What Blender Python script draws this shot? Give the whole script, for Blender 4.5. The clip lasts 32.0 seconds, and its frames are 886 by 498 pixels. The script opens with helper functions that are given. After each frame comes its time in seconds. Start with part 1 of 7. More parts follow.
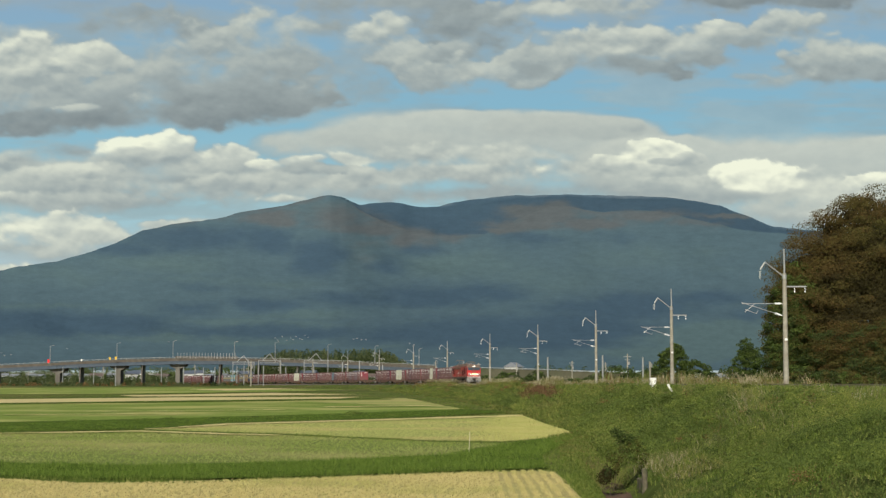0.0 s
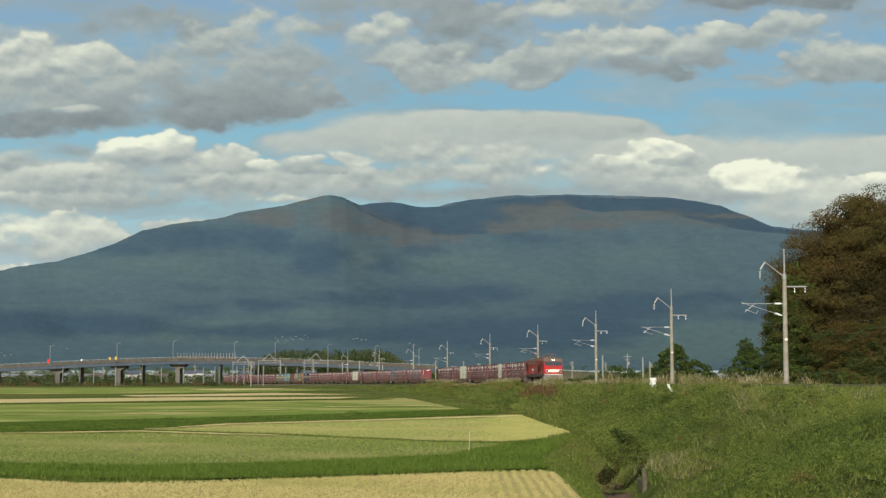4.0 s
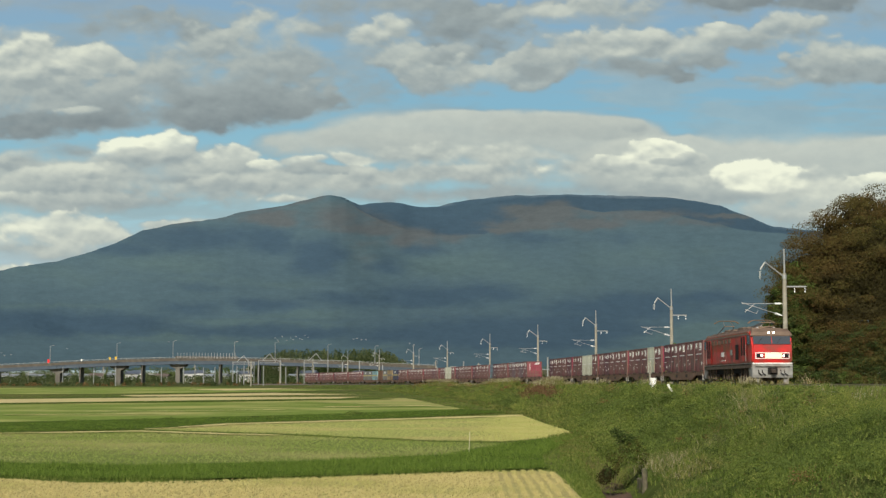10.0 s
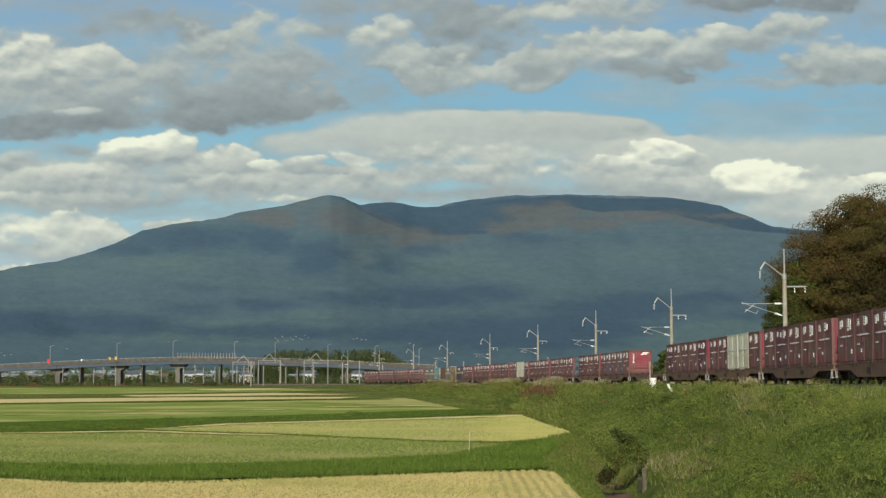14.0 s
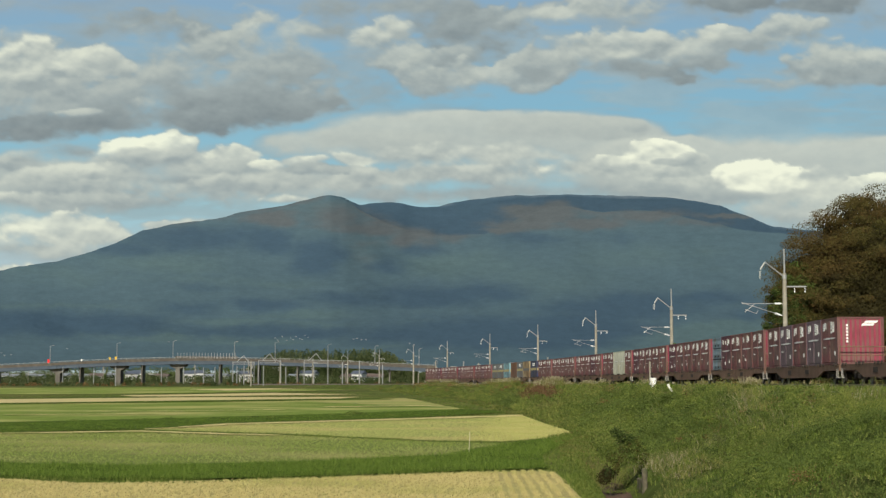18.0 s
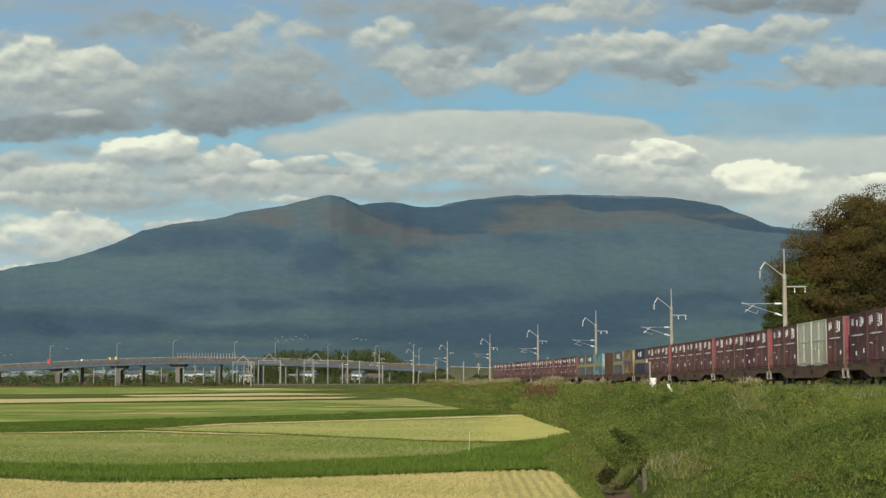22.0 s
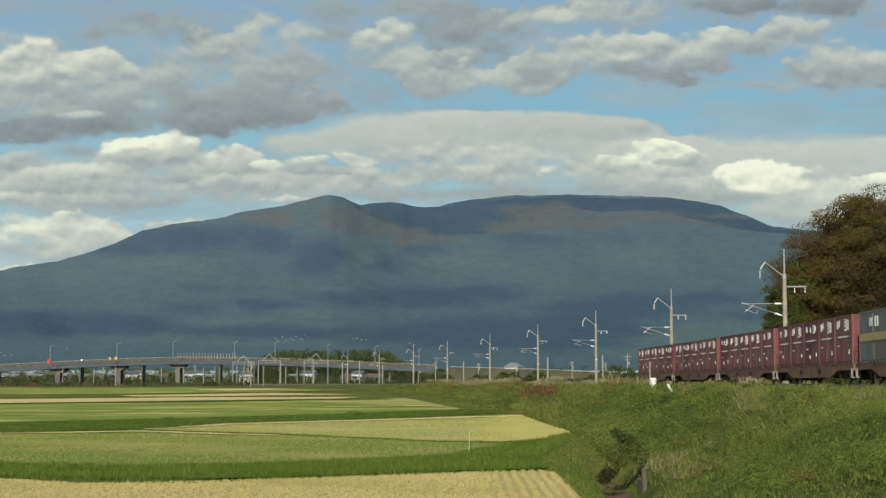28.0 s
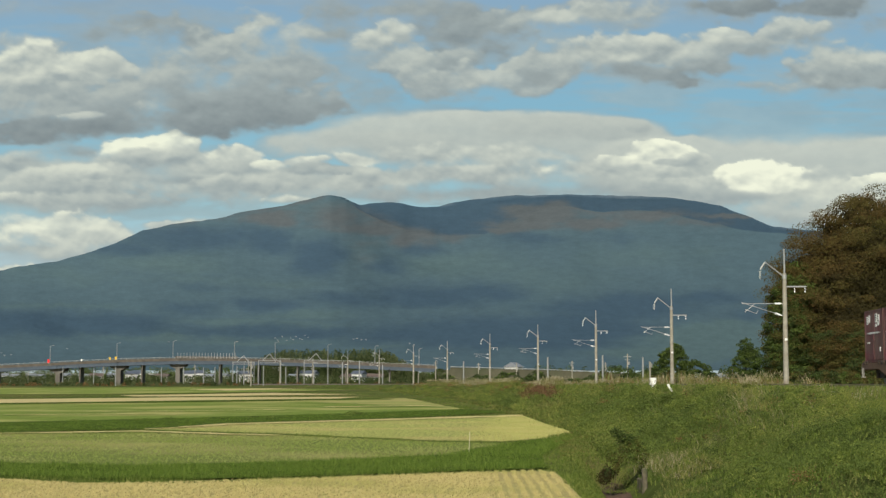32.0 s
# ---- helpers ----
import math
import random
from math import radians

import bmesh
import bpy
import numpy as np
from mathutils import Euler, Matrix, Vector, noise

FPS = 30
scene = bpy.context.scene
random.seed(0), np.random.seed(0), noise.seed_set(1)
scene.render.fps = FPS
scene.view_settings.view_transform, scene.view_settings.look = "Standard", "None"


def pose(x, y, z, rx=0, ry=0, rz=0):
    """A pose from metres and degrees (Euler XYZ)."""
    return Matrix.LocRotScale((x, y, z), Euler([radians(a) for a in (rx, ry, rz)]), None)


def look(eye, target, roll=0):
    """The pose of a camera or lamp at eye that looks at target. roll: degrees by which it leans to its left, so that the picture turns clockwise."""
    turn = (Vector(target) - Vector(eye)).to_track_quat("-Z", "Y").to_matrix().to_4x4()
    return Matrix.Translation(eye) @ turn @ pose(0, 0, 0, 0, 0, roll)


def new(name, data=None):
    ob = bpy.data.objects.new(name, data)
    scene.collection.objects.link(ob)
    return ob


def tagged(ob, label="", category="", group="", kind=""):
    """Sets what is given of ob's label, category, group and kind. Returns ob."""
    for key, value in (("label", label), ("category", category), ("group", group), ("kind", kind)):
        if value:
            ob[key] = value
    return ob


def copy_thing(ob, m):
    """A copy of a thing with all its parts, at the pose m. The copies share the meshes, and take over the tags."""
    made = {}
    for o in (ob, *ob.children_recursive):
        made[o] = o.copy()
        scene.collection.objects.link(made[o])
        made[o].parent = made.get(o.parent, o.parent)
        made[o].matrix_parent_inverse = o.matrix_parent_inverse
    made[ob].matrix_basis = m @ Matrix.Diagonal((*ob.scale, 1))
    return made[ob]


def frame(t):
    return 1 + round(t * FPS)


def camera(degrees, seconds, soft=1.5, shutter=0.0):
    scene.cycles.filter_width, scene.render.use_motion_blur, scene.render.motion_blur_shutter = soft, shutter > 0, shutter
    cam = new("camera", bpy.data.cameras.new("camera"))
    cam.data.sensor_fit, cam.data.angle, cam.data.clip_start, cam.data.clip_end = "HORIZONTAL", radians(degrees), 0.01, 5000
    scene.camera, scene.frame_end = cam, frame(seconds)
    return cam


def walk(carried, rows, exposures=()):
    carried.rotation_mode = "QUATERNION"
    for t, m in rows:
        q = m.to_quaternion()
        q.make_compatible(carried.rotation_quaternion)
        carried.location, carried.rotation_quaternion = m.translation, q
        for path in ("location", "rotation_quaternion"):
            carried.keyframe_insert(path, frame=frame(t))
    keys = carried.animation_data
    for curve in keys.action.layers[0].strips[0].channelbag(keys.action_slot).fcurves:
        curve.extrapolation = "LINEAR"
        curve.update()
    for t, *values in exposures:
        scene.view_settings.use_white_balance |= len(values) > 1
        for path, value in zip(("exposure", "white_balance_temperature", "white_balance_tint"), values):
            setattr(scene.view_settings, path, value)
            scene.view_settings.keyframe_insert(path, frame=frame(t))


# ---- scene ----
EYE_Z = 2.7
cam = camera(31.58, 32.0, soft=1.4)
CAM_POSE = pose(0, 0, EYE_Z, 94.915, 0, 0)
walk(cam, [(0, CAM_POSE), (32, CAM_POSE)])

# ---- world, sun, exposure ----
SUN_AZ, SUN_EL = radians(192), radians(34)
world = bpy.data.worlds.new("sky")
scene.world = world
world.use_nodes = True
wn = world.node_tree
sky = wn.nodes.new("ShaderNodeTexSky")
sky.sky_type = "NISHITA"
sky.sun_disc = False
sky.sun_elevation, sky.sun_rotation = SUN_EL, SUN_AZ
wn.links.new(sky.outputs[0], wn.nodes["Background"].inputs[0])
wn.nodes["Background"].inputs[1].default_value = 0.075
sun = new("sun", bpy.data.lights.new("sun", "SUN"))
sun.data.energy, sun.data.angle, sun.data.color = 4.8, radians(0.6), (1.0, 0.93, 0.80)
to_sun = Vector((math.sin(SUN_AZ) * math.cos(SUN_EL), math.cos(SUN_AZ) * math.cos(SUN_EL), math.sin(SUN_EL)))
sun.matrix_world = look(to_sun * 300, (0, 0, 0))
scene.view_settings.exposure = 0.0


# ---- mesh tools ----
def np_mesh(name, verts, faces, mats, slots=None, smooth=False):
    """A mesh from arrays: verts (n, 3), faces (m, 3 or 4)."""
    me = bpy.data.meshes.new(name)
    verts, faces = np.asarray(verts, np.float32), np.asarray(faces, np.int32)
    n, k = faces.shape
    me.vertices.add(len(verts))
    me.vertices.foreach_set("co", verts.ravel())
    me.loops.add(n * k)
    me.loops.foreach_set("vertex_index", faces.ravel())
    me.polygons.add(n)
    me.polygons.foreach_set("loop_start", np.arange(0, n * k, k, dtype=np.int32))
    me.polygons.foreach_set("loop_total", np.full(n, k, np.int32))
    if slots is not None:
        me.polygons.foreach_set("material_index", np.asarray(slots, np.int32))
    me.polygons.foreach_set("use_smooth", np.full(n, smooth))
    for m in mats:
        me.materials.append(m)
    me.update(calc_edges=True)
    return me


def bm_mesh(name, bm, material):
    me = bpy.data.meshes.new(name)
    bm.to_mesh(me)
    bm.free()
    for m in (material if isinstance(material, (list, tuple)) else [material]):
        me.materials.append(m)
    return me


def part(name, bm, material, parent, label=""):
    """Links a bmesh (or a ready mesh) as one mesh object under its thing."""
    ob = new(name, bm if isinstance(bm, bpy.types.Mesh) else bm_mesh(name, bm, material))
    ob.parent = parent
    return tagged(ob, label)


def thing(name, label, category, group="", kind=""):
    return tagged(new(name), label, category, group, kind)


def box(bm, x0, x1, y0, y1, z0, z1, bevel=0.0):
    """Adds a box, with its edges bevelled."""
    made = bmesh.ops.create_cube(bm, size=1.0, matrix=Matrix.Translation(((x0 + x1) / 2, (y0 + y1) / 2, (z0 + z1) / 2))
                                 @ Matrix.Diagonal((x1 - x0, y1 - y0, z1 - z0, 1)))
    if bevel:
        edges = list({e for v in made["verts"] for e in v.link_edges})
        bmesh.ops.bevel(bm, geom=edges, offset=bevel, segments=1, affect="EDGES")
    return bm


def boxes(*rows, bevel=0.0):
    bm = bmesh.new()
    for r in rows:
        box(bm, *r, bevel=bevel)
    return bm


def rod(bm, a, b, r0, r1=None, sides=8):
    """Adds a tapered round rod from a to b."""
    a, b = Vector(a), Vector(b)
    turn = (b - a).to_track_quat("Z", "Y").to_matrix().to_4x4()
    bmesh.ops.create_cone(bm, cap_ends=True, segments=sides, radius1=r0, radius2=r0 if r1 is None else r1,
                          depth=(b - a).length, matrix=Matrix.Translation((a + b) / 2) @ turn)
    return bm


def rods(*rows, sides=8):
    bm = bmesh.new()
    for r in rows:
        rod(bm, *r, sides=sides)
    return bm


def prism(outline, axis, lo, hi):
    """A solid with the given outline, drawn out along one axis (0: x, 1: y)."""
    bm = bmesh.new()
    rings = []
    for w in (lo, hi):
        rings.append([bm.verts.new((w, p, q) if axis == 0 else (p, w, q)) for p, q in outline])
    n = len(outline)
    bm.faces.new(rings[0][::-1])
    bm.faces.new(rings[1])
    for i in range(n):
        bm.faces.new((rings[0][i], rings[0][(i + 1) % n], rings[1][(i + 1) % n], rings[1][i]))
    bmesh.ops.recalc_face_normals(bm, faces=bm.faces)
    return bm


# ---- materials ----
def material(name, base, rough=0.8, metal=0.0, dark=None, grain=0.0, scale=3.0, stain=None, stain_scale=0.4, stain_at=(0.5, 0.7),
             island=0.0, objects=0.0, bump=0.0, glow=0.0, leaf=0.0, spec=0.3, island_tint=None):
    """A surface with grain, stains and chance variation from piece to piece."""
    m = bpy.data.materials.new(name)
    m.use_nodes = True
    nt = m.node_tree
    b = nt.nodes["Principled BSDF"]
    L = nt.links.new
    col = nt.nodes.new("ShaderNodeRGB")
    col.outputs[0].default_value = (*base, 1)
    out = col.outputs[0]
    geo = nt.nodes.new("ShaderNodeTexCoord")

    def mix(a, bb, f):
        n = nt.nodes.new("ShaderNodeMix")
        n.data_type = "RGBA"
        L(f, n.inputs[0])
        L(a, n.inputs[6])
        if isinstance(bb, tuple):
            n.inputs[7].default_value = (*bb, 1)
        else:
            L(bb, n.inputs[7])
        return n.outputs[2]

    def noise_at(sc, lo, hi, detail=4):
        n = nt.nodes.new("ShaderNodeTexNoise")
        n.inputs["Scale"].default_value, n.inputs["Detail"].default_value = sc, detail
        L(geo.outputs["Object"], n.inputs["Vector"])
        r = nt.nodes.new("ShaderNodeMapRange")
        r.inputs[1].default_value, r.inputs[2].default_value = lo, hi
        L(n.outputs[0], r.inputs[0])
        return r.outputs[0], n.outputs[0]

    if grain:
        f, raw = noise_at(scale, 0.3, 0.7)
        out = mix(out, dark or tuple(c * (1 - grain) for c in base), f)
        if bump:
            bp = nt.nodes.new("ShaderNodeBump")
            bp.inputs["Strength"].default_value, bp.inputs["Distance"].default_value = bump, 0.02
            L(raw, bp.inputs["Height"])
            L(bp.outputs[0], b.inputs["Normal"])
    if stain:
        f, raw = noise_at(stain_scale, *stain_at)
        out = mix(out, stain, f)
    if island or island_tint:
        g = nt.nodes.new("ShaderNodeNewGeometry")
        if island_tint:
            r = nt.nodes.new("ShaderNodeMapRange")
            r.inputs[1].default_value, r.inputs[2].default_value = 0.35, 1.0
            L(g.outputs["Random Per Island"], r.inputs[0])
            out = mix(out, island_tint, r.outputs[0])
        if island:
            hsv = nt.nodes.new("ShaderNodeHueSaturation")
            r = nt.nodes.new("ShaderNodeMapRange")
            r.inputs[3].default_value, r.inputs[4].default_value = 1 - island, 1 + island
            L(g.outputs["Random Per Island"], r.inputs[0])
            L(r.outputs[0], hsv.inputs["Value"])
            L(out, hsv.inputs["Color"])
            out = hsv.outputs[0]
    if objects:
        g = nt.nodes.new("ShaderNodeObjectInfo")
        hsv = nt.nodes.new("ShaderNodeHueSaturation")
        r = nt.nodes.new("ShaderNodeMapRange")
        r.inputs[3].default_value, r.inputs[4].default_value = 1 - objects, 1 + objects
        L(g.outputs["Random"], r.inputs[0])
        L(r.outputs[0], hsv.inputs["Value"])
        L(out, hsv.inputs["Color"])
        out = hsv.outputs[0]
    L(out, b.inputs["Base Color"])
    b.inputs["Roughness"].default_value, b.inputs["Metallic"].default_value = rough, metal
    b.inputs["Specular IOR Level"].default_value = spec
    if glow:
        b.inputs["Emission Color"].default_value = (*base, 1)
        b.inputs["Emission Strength"].default_value = glow
    if leaf:
        tr = nt.nodes.new("ShaderNodeBsdfTranslucent")
        L(out, tr.inputs[0])
        ms = nt.nodes.new("ShaderNodeMixShader")
        ms.inputs[0].default_value = leaf
        L(b.outputs[0], ms.inputs[1])
        L(tr.outputs[0], ms.inputs[2])
        L(ms.outputs[0], nt.nodes["Material Output"].inputs[0])
    return m


GROUND = material("meadow_ground", (0.095, 0.130, 0.030), 0.95, grain=0.5, scale=0.9, stain=(0.13, 0.12, 0.045), stain_scale=0.05, stain_at=(0.45, 0.65), bump=0.6, spec=0.02)
STRAW = material("cut_straw_soil", (0.42, 0.365, 0.15), 0.95, grain=0.3, scale=2.5, stain=(0.34, 0.32, 0.12), stain_scale=0.12, stain_at=(0.42, 0.62), bump=0.5, spec=0.02)
REGROWTH = material("green_stubble_soil", (0.19, 0.23, 0.065), 0.95, grain=0.4, scale=2.0, stain=(0.30, 0.28, 0.11), stain_scale=0.08, stain_at=(0.45, 0.65), bump=0.5, spec=0.02)
WEDGE = material("mixed_stubble_soil", (0.33, 0.355, 0.11), 0.95, grain=0.35, scale=2.5, stain=(0.36, 0.32, 0.125), stain_scale=0.1, stain_at=(0.45, 0.65), bump=0.5, spec=0.02)
EDGE_STRAW = material("raked_straw", (0.62, 0.54, 0.24), 0.95, grain=0.2, scale=1.6, stain=(0.27, 0.29, 0.09), stain_scale=0.3, stain_at=(0.5, 0.62), spec=0.02)
PADDY = material("green_paddy", (0.195, 0.265, 0.055), 0.95, grain=0.35, scale=1.2, stain=(0.33, 0.33, 0.11), stain_scale=0.06, stain_at=(0.48, 0.64), bump=0.4, spec=0.02)
FAR_STRAW = material("far_straw", (0.56, 0.47, 0.23), 0.95, grain=0.2, scale=0.7, stain=(0.42, 0.38, 0.17), stain_scale=0.1, stain_at=(0.5, 0.75), spec=0.02)
BUND = material("bund_soil", (0.080, 0.126, 0.017), 0.95, grain=0.45, scale=1.5, bump=0.6, spec=0.02)
POLE = material("pole_concrete", (0.335, 0.318, 0.255), 0.85, grain=0.25, scale=3, stain=(0.22, 0.18, 0.13), stain_scale=1.2, stain_at=(0.5, 0.75))
GALV = material("galvanised_steel", (0.36, 0.37, 0.36), 0.45, 0.4, grain=0.15, scale=5)
PORCELAIN = material("white_porcelain", (0.85, 0.85, 0.83), 0.25, grain=0.08, scale=9)
STEEL_BLUE = material("girder_blue_grey", (0.070, 0.095, 0.125), 0.6, grain=0.25, scale=0.6)
BALLAST = material("track_ballast", (0.20, 0.17, 0.14), 0.95, grain=0.6, scale=9, bump=0.8)
RAIL = material("rail_steel", (0.28, 0.20, 0.15), 0.4, 0.8, grain=0.3, scale=6)


# ---- railway line ----
SS = np.arange(-480, 764, 2.0)
_u = np.clip(SS, -30, 670) / 100
TH = -0.03184 + 0.10811 * _u - 0.02986 * _u ** 2 + 0.00889 * _u ** 3 - 0.00084 * _u ** 4
_dx, _dy = -np.sin(TH), np.cos(TH)
TX = np.concatenate([[0], np.cumsum(_dx[1:] + _dx[:-1])])
TY = np.concatenate([[0], np.cumsum(_dy[1:] + _dy[:-1])])
TX += 21.72 - np.interp(0, SS, TX)
TY += 75.33 - np.interp(0, SS, TY)
RAIL_Z = 2.69


def line_at(s, side=0.0):
    """Place of the track's centre line s metres up the line, side metres to the right of it, and its heading."""
    x, y, th = np.interp(s, SS, TX), np.interp(s, SS, TY), np.interp(s, SS, TH)
    return x + side * np.cos(th), y + side * np.sin(th), th


def line_pose(s, side=0.0, z=0.0):
    """A pose on the line: x points the way the train goes, z up."""
    x, y, th = line_at(s, side)
    return pose(float(x), float(y), z, 0, 0, math.degrees(math.atan2(-math.cos(th), math.sin(th))))


def line_dist(px, py):
    """Signed distance from the centre line (right is positive) and the place along it."""
    px, py = np.asarray(px, float).ravel(), np.asarray(py, float).ravel()
    d, s = np.empty(len(px)), np.empty(len(px))
    for i in range(0, len(px), 4000):
        ax, ay = px[i:i + 4000, None] - TX[None], py[i:i + 4000, None] - TY[None]
        k = np.argmin(ax * ax + ay * ay, axis=1)
        j = np.arange(len(k))
        d[i:i + 4000] = ax[j, k] * np.cos(TH[k]) + ay[j, k] * np.sin(TH[k])
        s[i:i + 4000] = SS[k]
    return d, s


def smooth(a, b, x):
    t = np.clip((x - a) / (b - a), 0, 1)
    return t * t * (3 - 2 * t)


def lattice(ix, iy, seed):
    h = (ix * 374761393 + iy * 668265263 + seed * 974634431) & 0xFFFFFFFF
    h = ((h ^ (h >> 13)) * 1274126177) & 0xFFFFFFFF
    return ((h ^ (h >> 16)) & 0xFFFF) / 65535.0


def value_noise(x, y, seed=0, octaves=4, gain=0.5):
    """Smooth noise of mean 0 in about -1 to 1."""
    x, y = np.asarray(x, float), np.asarray(y, float)
    tot, amp, norm = 0, 1.0, 0
    for o in range(octaves):
        fx, fy = np.floor(x), np.floor(y)
        ix, iy = fx.astype(np.int64), fy.astype(np.int64)
        u, v = x - fx, y - fy
        u, v = u * u * (3 - 2 * u), v * v * (3 - 2 * v)
        a = lattice(ix, iy, seed + o) * (1 - u) + lattice(ix + 1, iy, seed + o) * u
        b = lattice(ix, iy + 1, seed + o) * (1 - u) + lattice(ix + 1, iy + 1, seed + o) * u
        tot = tot + amp * (2 * (a * (1 - v) + b * v) - 1)
        norm += amp
        amp *= gain
        x, y = x * 2.03 + 17.3, y * 2.03 + 5.1
    return tot / norm


def land(x, y):
    """Height of the ground: paddies that rise with distance, the railway bank, the ditch at its foot."""
    x, y = np.asarray(x, float), np.asarray(y, float)
    shape = np.broadcast(x, y).shape
    x, y = np.broadcast_to(x, shape).ravel(), np.broadcast_to(y, shape).ravel()
    z = np.interp(y, [-600, 100, 200, 400, 700, 900, 1500, 2600], [0, 0, 0.35, 1.3, 2.2, 4.5, 11, 12])
    d, s = line_dist(x, y)
    ripple = 0.30 * value_noise(x * 0.45, y * 0.45, 3) + 0.25 * value_noise(x * 0.1, y * 0.1, 8)
    bank = 2.30 * smooth(-14.6, -3.6, d) ** 0.9
    right = 2.30 - 1.5 * smooth(4.5, 9.0, d)
    top = np.where(d < 0, bank, right)
    on_bank = smooth(-16, -13, d) * (1 - smooth(-4.2, -3.2, d)) * (1 - smooth(330, 420, s))
    lift = np.maximum(top - z, 0) * np.where(d < 0, 1, 1 - smooth(30, 90, d))
    z = z + lift + ripple * on_bank
    dy = smooth(30, 40, y) * (1 - smooth(53, 60, y))
    z = z - 0.75 * dy * np.exp(-((d + 15.1) / 0.80) ** 4)
    return z.reshape(shape)


def ground_sheet():
    ax = np.concatenate([-np.geomspace(30, 3400, 60)[::-1], np.arange(-29.4, 3.8, 0.6), np.arange(4.0, 8.2, 0.2), np.arange(8.4, 40, 0.6), np.geomspace(40.5, 3400, 60)])
    ay = np.concatenate([np.linspace(-560, 10, 24), np.arange(20, 130, 0.8), np.geomspace(131, 2800, 130)])
    gx, gy = np.meshgrid(ax, ay)
    z = land(gx, gy)
    v = np.stack([gx.ravel(), gy.ravel(), z.ravel()], 1)
    n, m = len(ay), len(ax)
    i = (np.arange(n - 1)[:, None] * m + np.arange(m - 1)[None]).ravel()
    f = np.stack([i, i + 1, i + m + 1, i + m], 1)
    return tagged(new("ground", np_mesh("ground", v, f, [GROUND], smooth=True)), "grassy valley floor with a railway bank", "ground", kind="structure")


ground_sheet()

